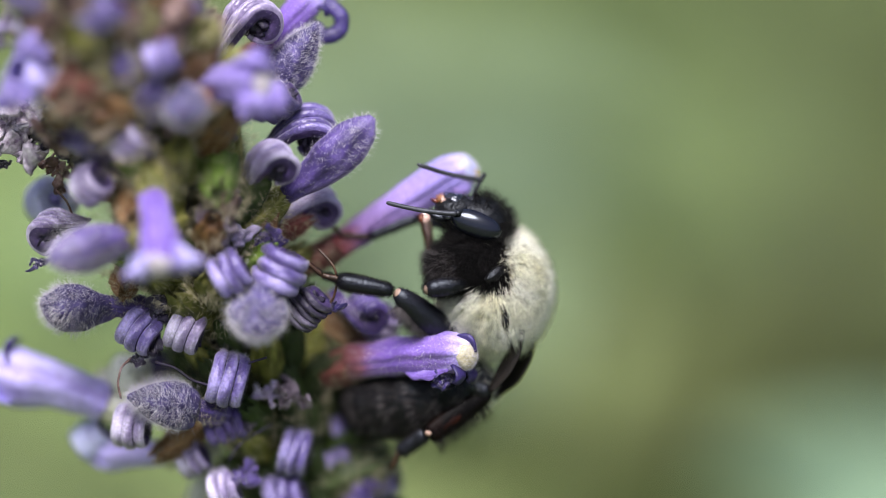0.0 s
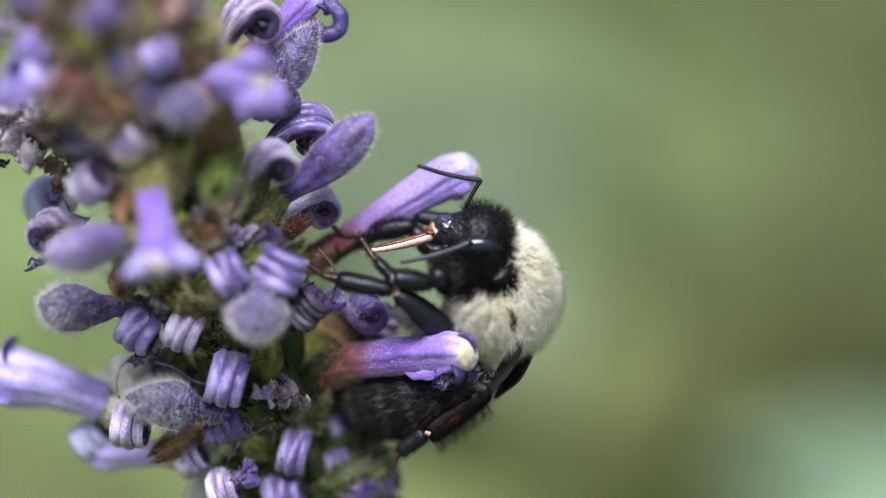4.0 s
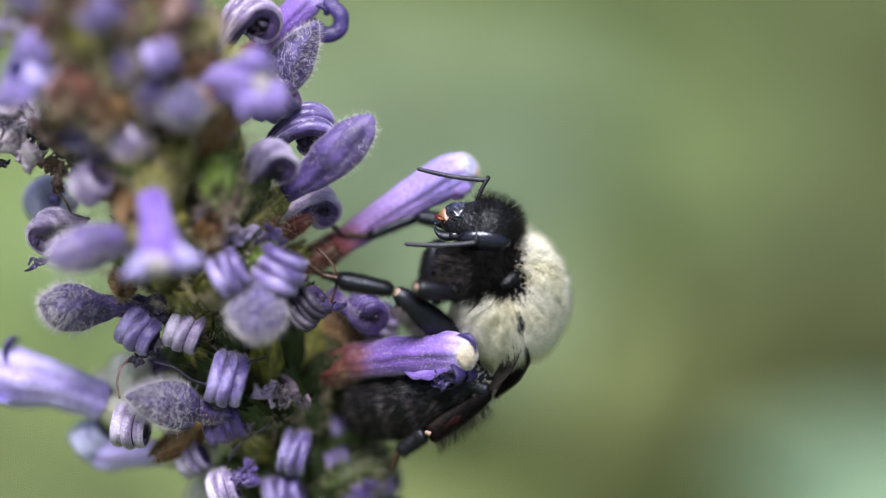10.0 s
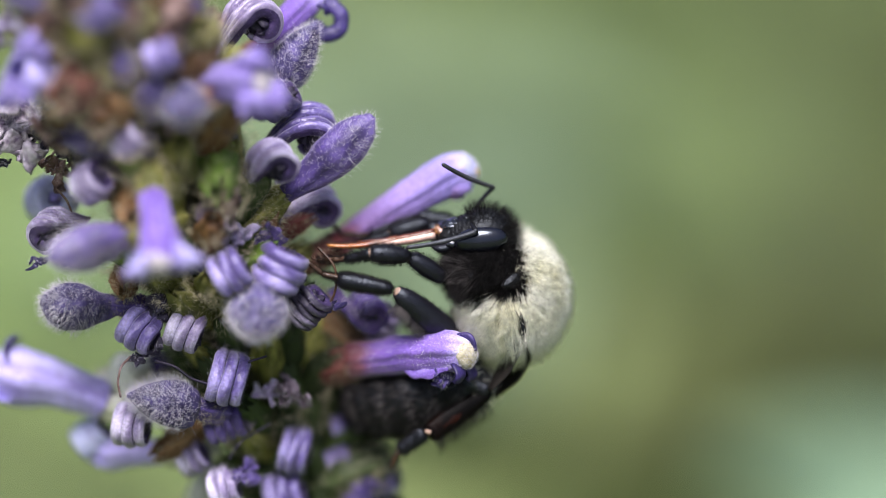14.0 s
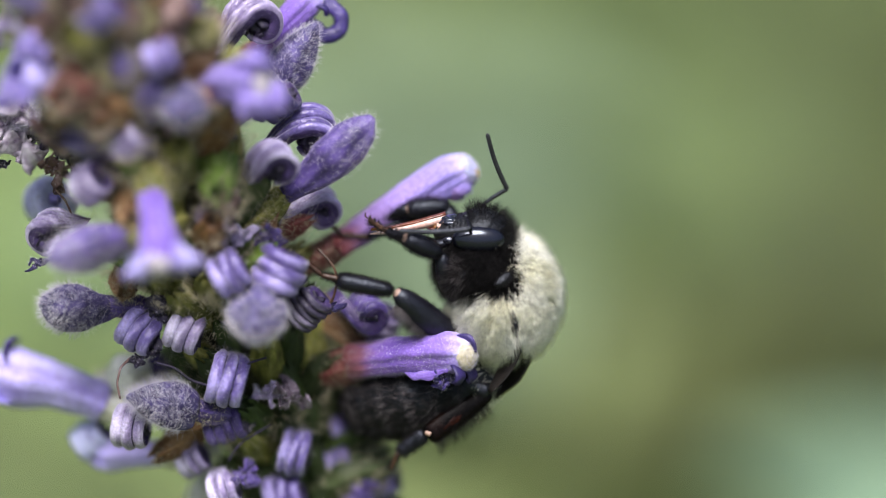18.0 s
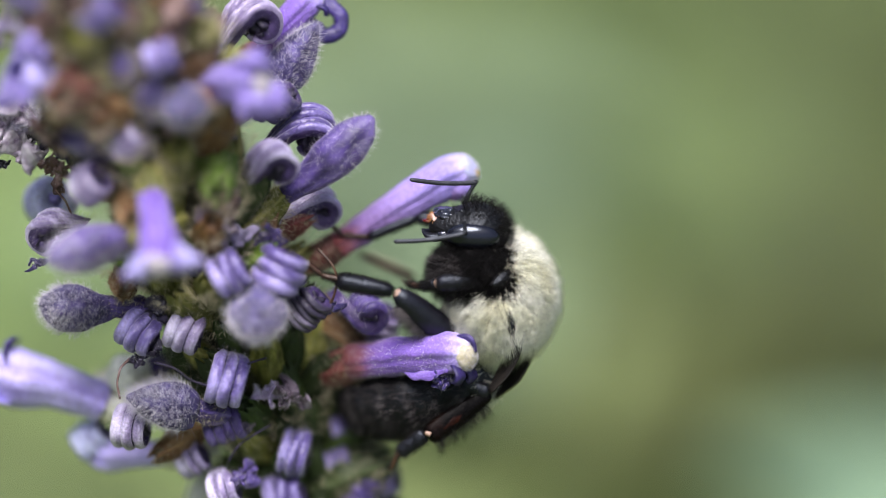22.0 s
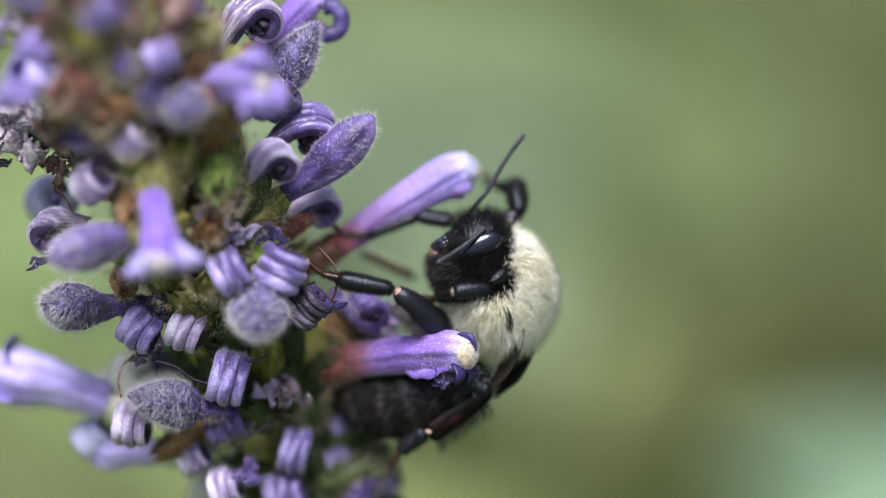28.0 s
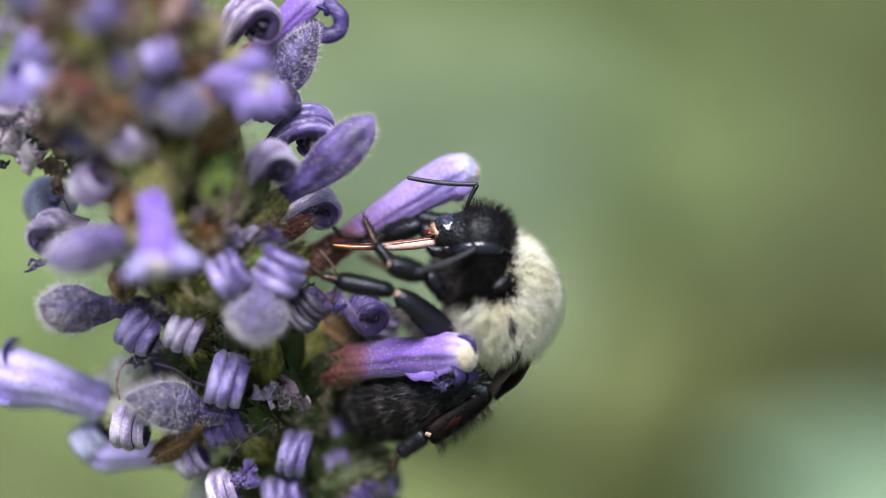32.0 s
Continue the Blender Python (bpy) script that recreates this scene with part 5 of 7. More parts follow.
def still_legs():
    """The legs that keep their grip: both middle legs and the hind leg with its pollen basket."""
    femur = limb("femur", (0.45, -4.44, -2.00), (-2.30, -2.14, 0.10), 0.66, 0.40, LEG, belly=0.16, fur=700, length=0.2, joint=True)
    k = 1500
    p = np.stack([rng.uniform(0.5, 3.6, k), rng.uniform(0.30, 0.55, k), rng.uniform(-0.4, 0.35, k)], 1)
    part("fringe", hairs(p, np.tile([0.1, 1.0, 0.1], (k, 1)), 0.85, 0.0068, wild=0.22), GREY_FUR, femur, VIEW @ along((0.45, -4.44, -2.00), (-2.30, -2.14, 0.10)),
         "soft grey-brown hairs under the thigh")
    limb("tibia", (-2.53, -2.05, 0.20), (-5.23, -1.52, 0.10), 0.30, 0.40, LEG, belly=0.06, fur=1300, length=0.2, joint=False)
    limb("tarsus", (-5.17, -1.49, 0.10), (-6.07, -1.26, 0.00), 0.18, 0.13, FOOT, fur=240, length=0.2)
    limb("tarsus", (-6.04, -1.26, 0.00), (-6.72, -0.70, 0.10), 0.13, 0.09, FOOT, fur=120, length=0.15)
    limb("claw", (-6.69, -0.73, 0.10), (-7.08, -0.37, 0.10), 0.05, 0.03, FOOT)
    limb("femur", (0.45, 1.31, -4.00), (-1.31, 1.62, -3.90), 0.40, 0.34, LEG, fur=320)
    limb("tibia", (-1.31, 1.62, -3.90), (-3.75, 0.65, -3.70), 0.30, 0.24, LEG, fur=400, joint=False)
    limb("tarsus", (-3.75, 0.65, -3.70), (-5.08, 0.71, -3.60), 0.15, 0.12, FOOT, fur=180, length=0.15)
    limb("tarsus", (-5.08, 0.71, -3.60), (-5.93, 1.62, -3.40), 0.12, 0.08, FOOT, fur=120, length=0.15)
    limb("hind_tibia", (-1.40, -1.40, -5.20), (-4.11, -0.20, -5.40), 0.24, 0.17, FOOT, fur=160)
    limb("femur", (0.59, -6.43, -2.60), (2.32, -7.15, -2.20), 0.42, 0.40, LEG, fur=400)
    basket = limb("tibia", (2.32, -7.15, -2.20), (-0.76, -9.36, -2.30), 0.34, 0.54, BASKET, n=18, flat=0.45, belly=0.14, fur=220, length=0.22,
                  label="dark reddish shiny pollen-basket shank")
    part("basket_floor", ball((2.35, 0.06, 0.10), (1.25, 0.32, 0.17), 20, 12, 0.12), HOLLOW, basket, VIEW @ along((2.32, -7.15, -2.20), (-0.76, -9.36, -2.30)),
         "smooth dark red hollow of the basket")
    p = np.stack([rng.uniform(0.4, 3.7, 420), np.full(420, 0.42), rng.uniform(-0.25, 0.25, 420)], 1)
    q = np.tile([0.25, 1.0, 0.1], (420, 1))
    part("fringe", hairs(p, q, 0.95, 0.007, wild=0.25, droop=(0.5, 0, 0)), BLACK_FUR, basket, VIEW @ along((2.32, -7.15, -2.20), (-0.76, -9.36, -2.30)),
         "fringe of long black hairs")
    limb("joint", (-0.62, -9.24, -1.90), (-0.90, -9.13, -1.90), 0.13, 0.10, JOINT)
    limb("basitarsus", (-0.91, -9.25, -2.30), (-2.21, -10.16, -2.60), 0.40, 0.36, LEG, flat=0.5, fur=600, length=0.25)
    limb("tarsus", (-2.21, -10.16, -2.60), (-2.61, -11.03, -3.00), 0.16, 0.10, FOOT, fur=80)


TONGUE_LEN, THORAX, NECK, HEAD = 3.5, (3.43, -2.29, -2.60), (2.14, -1.10, -1.40), (1.80, 0.45, -1.0, -2, 12)
SCAPE, FLAGELLUM, SHEATH, FEMUR, TIBIA, TARSUS = 1.6, 3.55, 3.9, 2.2, 2.05, 3.0
thorax = bee_thorax()
prothorax = bpy.data.objects["prothorax"]
bee_abdomen()
bee_wing((3.95, -4.00, -1.00), (2.30, -7.10, -1.70), 0.5, "smoky folded wing")
bee_wing((4.42, -3.94, -2.60), (2.50, -7.34, -3.20), 1.0, "smoky folded wing")
head = bee_head()
far_scape, far_flagellum = antenna()
near_scape, near_flagellum = antenna()
sheath, tongue = proboscis()
near_femur, near_tibia, near_tarsus = foreleg()
far_femur, far_tibia, far_tarsus = foreleg()
still_legs()
hind_tibia = bpy.data.objects["hind_tibia"]


# ---------------------------------------------------------------- motion of the bee
def motions():
    walk(thorax, [
        (0, place((2.52, -1.99, -2.60))),
        (1, place((2.55, -2.00, -2.60))),
        (2, place((2.57, -2.02, -2.60))),
        (3, place((2.65, -2.03, -2.60))),
        (6, place((3.43, -2.29, -2.60))),
        (7, place((3.47, -2.40, -2.60))),
        (8, place((3.57, -2.45, -2.60))),
        (9, place((3.49, -2.47, -2.60))),
        (10, place((3.29, -2.29, -2.60))),
        (11, place((3.34, -2.34, -2.60))),
        (12, place((3.30, -2.28, -2.60))),
        (13, place((3.32, -2.32, -2.60))),
        (14, place((3.35, -2.38, -2.60))),
        (17, place((3.00, -2.25, -2.60))),
        (18, place((2.98, -2.26, -2.60))),
        (19, place((3.17, -2.42, -2.60))),
        (20, place((3.17, -2.42, -2.60))),
        (21, place((3.06, -2.34, -2.60))),
        (22, place((2.82, -2.25, -2.60))),
        (23, place((2.73, -2.16, -2.60))),
        (24, place((2.71, -2.18, -2.60))),
        (25, place((2.67, -2.16, -2.60))),
        (28, place((2.71, -2.18, -2.60))),
        (29, place((2.61, -2.13, -2.60))),
        (30, place((2.60, -2.16, -2.60))),
        (31, place((2.68, -2.22, -2.60))),
        (32, place((2.86, -2.41, -2.60))),
    ])
    walk(prothorax, [
        (0, place((1.24, -0.80, -1.40))),
        (1, place((1.27, -0.81, -1.40))),
        (2, place((1.29, -0.83, -1.40))),
        (3, place((1.37, -0.84, -1.40))),
        (6, place((2.14, -1.10, -1.40))),
        (7, place((2.19, -1.20, -1.40))),
        (8, place((2.29, -1.26, -1.40))),
        (9, place((2.21, -1.28, -1.40))),
        (10, place((2.01, -1.10, -1.40))),
        (11, place((2.06, -1.15, -1.40))),
        (12, place((2.02, -1.09, -1.40))),
        (13, place((2.04, -1.13, -1.40))),
        (14, place((2.07, -1.19, -1.40))),
        (17, place((1.72, -1.05, -1.40))),
        (18, place((1.70, -1.07, -1.40))),
        (19, place((1.89, -1.22, -1.40))),
        (20, place((1.89, -1.22, -1.40))),
        (21, place((1.78, -1.15, -1.40))),
        (22, place((1.54, -1.05, -1.40))),
        (23, place((1.45, -0.97, -1.40))),
        (24, place((1.43, -0.99, -1.40))),
        (25, place((1.39, -0.97, -1.40))),
        (28, place((1.43, -0.99, -1.40))),
        (29, place((1.34, -0.94, -1.40))),
        (30, place((1.33, -0.97, -1.40))),
        (31, place((1.40, -1.03, -1.40))),
        (32, place((1.58, -1.21, -1.40))),
    ])
    walk(head, [
        (0, facing(1.58, 1.16, -1.60, 20, 0)),
        (1, facing(1.36, 1.27, -1.60, 8, 10)),
        (2, facing(1.47, 1.21, -1.60, 15, 10)),
        (3, facing(1.52, 0.73, -1.60, -3, 35)),
        (6, facing(1.81, 0.45, -1.60, -2, 12)),
        (7, facing(1.86, 0.73, -1.60, -5, 30)),
        (8, facing(2.09, 0.73, -1.60, 0, 35)),
        (9, facing(2.37, 0.82, -1.60, 8, 35)),
        (9.5, facing(2.37, 0.73, -1.60, 18, 15)),
        (10, facing(2.06, 0.93, -1.60, 5, 30)),
        (11, facing(2.20, 0.48, -1.60, 14, 10)),
        (12, facing(2.26, 0.54, -1.60, 0, 0)),
        (13, facing(1.84, 0.37, -1.60, -4, 5)),
        (14, facing(1.86, 0.42, -1.60, -6, 5)),
        (17, facing(1.81, 0.54, -1.60, -4, 8)),
        (18, facing(1.72, 0.51, -1.60, 0, 5)),
        (19, facing(1.92, 0.59, -1.60, -2, 25)),
        (20, facing(1.92, 0.59, -1.60, -4, 35)),
        (21, facing(1.92, 0.54, -1.60, 9, 5)),
        (22, facing(1.47, 0.82, -1.60, 3, 12)),
        (23, facing(1.58, 0.65, -1.60, 0, 0)),
        (24, facing(1.47, 0.88, -1.60, 0, 28)),
        (24.5, facing(1.02, 0.73, -1.60, -8, 5)),
        (25, facing(1.36, 0.82, -1.60, 0, 22)),
        (27.5, facing(1.41, 0.14, -1.60, -44, 10)),
        (28, facing(1.64, 0.08, -1.60, -28, 8)),
        (29, facing(1.95, 1.02, -1.60, -6, 12)),
        (30, facing(1.72, 1.02, -1.60, 2, 10)),
        (31, facing(1.33, 0.59, -1.60, 0, 8)),
        (32, facing(1.64, 0.59, -1.60, -3, 35)),
    ])
    walk(far_scape, [
        (0, along((1.44, 2.38, -2.10), (1.95, 3.48, -2.36))),
        (0.5, along((1.21, 2.45, -2.00), (2.30, 3.52, -2.13))),
        (1, along((1.56, 2.52, -1.90), (3.16, 2.57, -1.90))),
        (1.5, along((1.14, 2.51, -1.90), (2.64, 3.07, -1.90))),
        (2, along((1.68, 2.69, -1.90), (3.14, 3.34, -1.90))),
        (2.5, along((1.12, 2.34, -1.64), (1.76, 3.81, -1.64))),
        (3, along((0.95, 2.02, -1.38), (1.43, 3.54, -1.38))),
        (3.5, along((1.09, 2.09, -1.46), (1.88, 3.49, -1.46))),
        (5.5, along((1.20, 1.74, -1.78), (1.94, 3.16, -1.78))),
        (6, along((1.46, 1.99, -1.86), (2.35, 3.32, -1.86))),
        (6.5, along((1.47, 2.07, -1.67), (2.48, 3.30, -1.67))),
        (7, along((1.53, 2.20, -1.48), (2.67, 3.32, -1.48))),
        (7.5, along((1.38, 1.92, -1.43), (2.20, 3.29, -1.43))),
        (8, along((1.81, 2.21, -1.38), (2.90, 3.38, -1.38))),
        (8.5, along((1.80, 2.04, -1.38), (2.95, 3.16, -1.38))),
        (9, along((2.29, 2.31, -1.38), (3.52, 3.33, -1.38))),
        (9.5, along((2.48, 2.32, -1.80), (3.58, 3.48, -1.80))),
        (10, along((1.62, 2.18, -1.48), (2.20, 3.42, -1.69))),
        (10.5, along((1.99, 2.27, -1.69), (2.93, 3.57, -1.69))),
        (11, along((2.04, 2.07, -1.90), (2.48, 3.61, -1.90))),
        (11.5, along((2.13, 2.24, -2.00), (2.92, 3.63, -2.00))),
        (12, along((2.09, 1.87, -2.10), (3.46, 2.69, -2.10))),
        (12.5, along((1.76, 2.08, -2.05), (2.57, 3.46, -2.05))),
        (13, along((1.62, 1.88, -2.00), (2.75, 3.01, -2.00))),
        (13.5, along((1.54, 1.89, -2.00), (2.57, 3.12, -2.00))),
        (14, along((1.49, 1.84, -2.00), (2.54, 3.04, -2.00))),
        (14.5, along((2.09, 2.30, -1.99), (3.30, 3.34, -1.99))),
        (16.5, along((1.18, 1.63, -1.95), (1.06, 2.95, -2.18))),
        (17, along((1.52, 1.91, -1.94), (2.79, 2.88, -1.94))),
        (17.5, along((1.77, 1.96, -1.97), (3.20, 2.69, -1.97))),
        (18, along((1.87, 2.11, -2.00), (3.20, 3.00, -2.00))),
        (18.5, along((1.45, 2.03, -1.80), (2.36, 3.35, -1.80))),
        (19, along((1.66, 2.19, -1.59), (2.67, 3.43, -1.59))),
        (19.5, along((1.52, 2.04, -1.48), (2.49, 3.31, -1.48))),
        (20, along((1.55, 2.07, -1.38), (2.54, 3.32, -1.38))),
        (20.5, along((1.84, 2.19, -1.69), (2.99, 3.29, -1.69))),
        (21, along((1.94, 2.18, -2.00), (3.01, 3.37, -2.00))),
        (21.5, along((1.27, 1.89, -1.93), (1.63, 3.34, -2.07))),
        (22, along((0.98, 2.03, -1.86), (1.64, 3.34, -2.02))),
        (22.5, along((1.24, 2.24, -1.98), (2.14, 3.57, -1.98))),
        (23, along((1.41, 1.90, -2.10), (2.90, 2.50, -2.10))),
        (23.5, along((1.09, 2.10, -1.82), (2.06, 3.37, -1.82))),
        (24, along((0.92, 2.08, -1.53), (1.47, 3.42, -1.70))),
        (24.5, along((1.02, 2.16, -2.00), (2.44, 2.90, -2.00))),
        (25, along((0.81, 2.03, -1.65), (1.47, 3.05, -1.91))),
        (25.5, along((1.02, 2.11, -1.70), (2.25, 3.13, -1.70))),
        (27.5, along((0.20, 0.60, -1.90), (-0.35, 1.84, -2.11))),
        (28, along((1.13, 1.49, -1.94), (2.15, 2.73, -1.94))),
        (28.5, along((0.97, 1.55, -1.90), (2.16, 2.63, -1.90))),
        (28.75, along((1.13, 1.84, -1.88), (1.43, 3.36, -2.27))),
        (29, along((1.28, 2.13, -1.86), (0.88, 2.86, -2.20))),
        (29.25, along((1.26, 2.15, -1.87), (1.85, 3.55, -2.37))),
        (29.5, along((1.24, 2.17, -1.88), (2.73, 2.72, -1.93))),
        (30, along((1.28, 2.22, -1.90), (2.85, 2.57, -1.90))),
        (30.5, along((1.32, 2.09, -1.92), (2.83, 2.62, -1.92))),
        (31, along((1.31, 2.05, -1.94), (2.71, 2.82, -1.94))),
        (31.5, along((0.90, 1.78, -1.66), (1.28, 2.50, -2.01))),
        (32, along((1.05, 1.81, -1.38), (1.72, 3.27, -1.38))),
    ])
    walk(far_flagellum, [
        (0, along((1.95, 3.48, -2.36), (-1.30, 4.26, -1.16))),
        (0.5, along((2.30, 3.52, -2.13), (-0.92, 5.01, -1.94))),
        (0.75, along((2.73, 3.04, -2.01), (1.23, 5.61, -0.07))),
        (1, along((3.16, 2.57, -1.90), (4.24, 4.74, 0.69))),
        (1.5, along((2.64, 3.07, -1.90), (1.71, 5.55, 0.47))),
        (2, along((3.14, 3.34, -1.90), (2.36, 5.87, 0.47))),
        (2.5, along((1.76, 3.81, -1.64), (-1.14, 5.65, -0.74))),
        (3, along((1.43, 3.54, -1.38), (-1.80, 4.67, -0.45))),
        (3.5, along((1.88, 3.49, -1.46), (-1.18, 4.46, 0.06))),
        (5.5, along((1.94, 3.16, -1.78), (-1.53, 3.16, -1.03))),
        (6, along((2.35, 3.32, -1.86), (-0.53, 4.05, 0.08))),
        (6.5, along((2.48, 3.30, -1.67), (-0.70, 4.34, -0.48))),
        (7, along((2.67, 3.32, -1.48), (-0.34, 4.41, 0.05))),
        (7.5, along((2.20, 3.29, -1.43), (-1.30, 3.85, -1.43))),
        (8, along((2.90, 3.38, -1.38), (-0.54, 4.26, -1.38))),
        (8.5, along((2.95, 3.16, -1.38), (-0.13, 4.02, 0.18))),
        (9, along((3.52, 3.33, -1.38), (0.81, 5.03, 0.17))),
        (9.5, along((3.58, 3.48, -1.80), (0.17, 4.46, -1.80))),
        (10, along((2.20, 3.42, -1.69), (-1.30, 4.01, -1.69))),
        (10.5, along((2.93, 3.57, -1.69), (-0.21, 5.04, -0.95))),
        (11, along((2.48, 3.61, -1.90), (-1.00, 4.30, -1.90))),
        (11.5, along((2.92, 3.63, -2.00), (-0.35, 5.01, -2.00))),
        (12, along((3.46, 2.69, -2.10), (2.19, 4.94, 0.33))),
        (12.5, along((2.57, 3.46, -2.05), (-0.13, 4.68, -0.09))),
        (13, along((2.75, 3.01, -2.00), (0.95, 4.86, 0.44))),
        (13.5, along((2.57, 3.12, -2.00), (-0.13, 4.37, -0.06))),
        (14, along((2.54, 3.04, -2.00), (-0.06, 4.19, 0.13))),
        (14.5, along((3.30, 3.34, -1.99), (0.93, 5.47, -0.43))),
        (16.5, along((1.06, 2.95, -2.18), (-2.37, 2.03, -2.18))),
        (17, along((2.79, 2.88, -1.94), (0.03, 4.73, -0.69))),
        (17.5, along((3.20, 2.69, -1.97), (3.57, 6.22, -1.97))),
        (18, along((3.20, 3.00, -2.00), (2.19, 5.76, -0.01))),
        (18.5, along((2.36, 3.35, -1.80), (-0.68, 5.18, -1.80))),
        (19, along((2.67, 3.43, -1.59), (-0.34, 5.04, -0.62))),
        (19.5, along((2.49, 3.31, -1.48), (-0.65, 4.64, -0.51))),
        (20, along((2.54, 3.32, -1.38), (-0.68, 4.68, -0.72))),
        (20.5, along((2.99, 3.29, -1.69), (0.22, 5.26, -0.66))),
        (21, along((3.01, 3.37, -2.00), (0.17, 5.18, -0.88))),
        (21.5, along((1.63, 3.34, -2.07), (-1.91, 3.51, -2.07))),
        (22, along((1.64, 3.34, -2.02), (-1.66, 3.49, -0.72))),
        (22.5, along((2.14, 3.57, -1.98), (-0.87, 4.77, -0.53))),
        (22.75, along((2.52, 3.03, -2.04), (1.10, 5.53, 0.05))),
        (23, along((2.90, 2.50, -2.10), (3.60, 5.37, -0.13))),
        (23.25, along((2.48, 2.93, -1.96), (1.30, 5.44, 0.26))),
        (23.5, along((2.06, 3.37, -1.82), (-0.65, 4.77, -0.01))),
        (24, along((1.47, 3.42, -1.70), (-2.03, 3.89, -1.34))),
        (24.25, along((1.95, 3.16, -1.85), (1.16, 6.59, -1.36))),
        (24.5, along((2.44, 2.90, -2.00), (5.36, 4.92, -2.00))),
        (24.67, along((2.11, 2.95, -1.97), (2.44, 6.49, -1.97))),
        (24.83, along((1.79, 3.00, -1.94), (-0.72, 5.51, -1.94))),
        (25, along((1.47, 3.05, -1.91), (-2.07, 2.72, -1.91))),
        (25.5, along((2.25, 3.13, -1.70), (0.75, 5.33, 0.64))),
        (26.5, along((0.95, 2.49, -1.91), (-2.20, 2.85, -0.31))),
        (27.5, along((-0.35, 1.84, -2.11), (-3.48, 0.17, -2.11))),
        (27.67, along((0.48, 2.14, -2.06), (-2.80, 3.48, -2.06))),
        (27.83, along((1.32, 2.43, -2.00), (0.24, 5.82, -2.00))),
        (28, along((2.15, 2.73, -1.94), (4.06, 5.72, -1.94))),
        (28.25, along((2.15, 2.68, -1.92), (0.78, 5.47, -0.21))),
        (28.5, along((2.16, 2.63, -1.90), (-1.00, 2.19, -0.34))),
        (29, along((0.88, 2.86, -2.20), (-2.45, 2.96, -0.97))),
        (29.5, along((2.73, 2.72, -1.93), (1.84, 4.23, 1.16))),
        (30, along((2.85, 2.57, -1.90), (2.07, 3.53, 1.43))),
        (30.5, along((2.83, 2.62, -1.92), (2.06, 4.98, 0.62))),
        (31, along((2.71, 2.82, -1.94), (2.19, 5.22, 0.62))),
        (31.5, along((1.28, 2.50, -2.01), (-1.66, 3.72, -0.44))),
        (32, along((1.72, 3.27, -1.38), (-1.82, 3.61, -1.38))),
    ])
    walk(near_scape, [
        (0, along((1.44, 2.38, -1.10), (0.67, 1.77, 0.17))),
        (1, along((0.95, 2.33, -0.92), (0.79, 1.94, 0.62))),
        (2, along((1.19, 2.32, -0.92), (0.87, 1.57, 0.46))),
        (3, along((0.94, 1.32, -0.56), (1.15, 0.03, 0.36))),
        (6, along((1.22, 1.40, -0.88), (1.35, 1.01, 0.66))),
        (7, along((1.25, 1.39, -0.62), (1.29, 0.31, 0.57))),
        (8, along((1.54, 1.35, -0.56), (1.85, 0.17, 0.47))),
        (9, along((1.91, 1.50, -0.56), (1.43, 0.70, 0.74))),
        (10, along((1.57, 1.68, -0.62), (1.63, 0.31, 0.21))),
        (11, along((1.91, 1.58, -0.92), (1.72, 0.11, -0.31))),
        (12, along((1.71, 1.64, -1.10), (2.36, 1.10, 0.26))),
        (13, along((1.21, 1.38, -1.01), (1.57, 0.93, 0.49))),
        (14, along((1.21, 1.41, -1.01), (1.63, 0.81, 0.42))),
        (17, along((1.19, 1.52, -0.95), (1.71, 0.87, 0.41))),
        (18, along((1.17, 1.56, -1.01), (1.29, 1.01, 0.49))),
        (19, along((1.34, 1.36, -0.68), (1.85, 0.31, 0.41))),
        (20, along((1.33, 1.17, -0.56), (1.85, 0.17, 0.58))),
        (21, along((1.54, 1.66, -1.01), (1.71, 1.01, 0.45))),
        (22, along((0.97, 1.82, -0.88), (1.07, 0.79, 0.34))),
        (23, along((1.03, 1.75, -1.10), (1.38, 1.26, 0.38))),
        (24, along((0.92, 1.61, -0.64), (1.35, 0.22, 0.03))),
        (25, along((0.81, 1.65, -0.72), (1.52, 0.59, 0.24))),
        (27.5, along((1.13, 0.20, -0.92), (2.64, -0.31, -0.92))),
        (28, along((0.67, 0.73, -0.95), (2.08, 1.01, -0.25))),
        (29, along((1.56, 1.93, -0.88), (3.16, 1.94, -0.88))),
        (30, along((1.21, 2.03, -0.92), (1.85, 1.29, 0.35))),
        (31, along((0.78, 1.61, -0.95), (1.23, 1.49, 0.58))),
        (32, along((1.06, 1.18, -0.56), (1.57, 0.03, 0.43))),
    ])
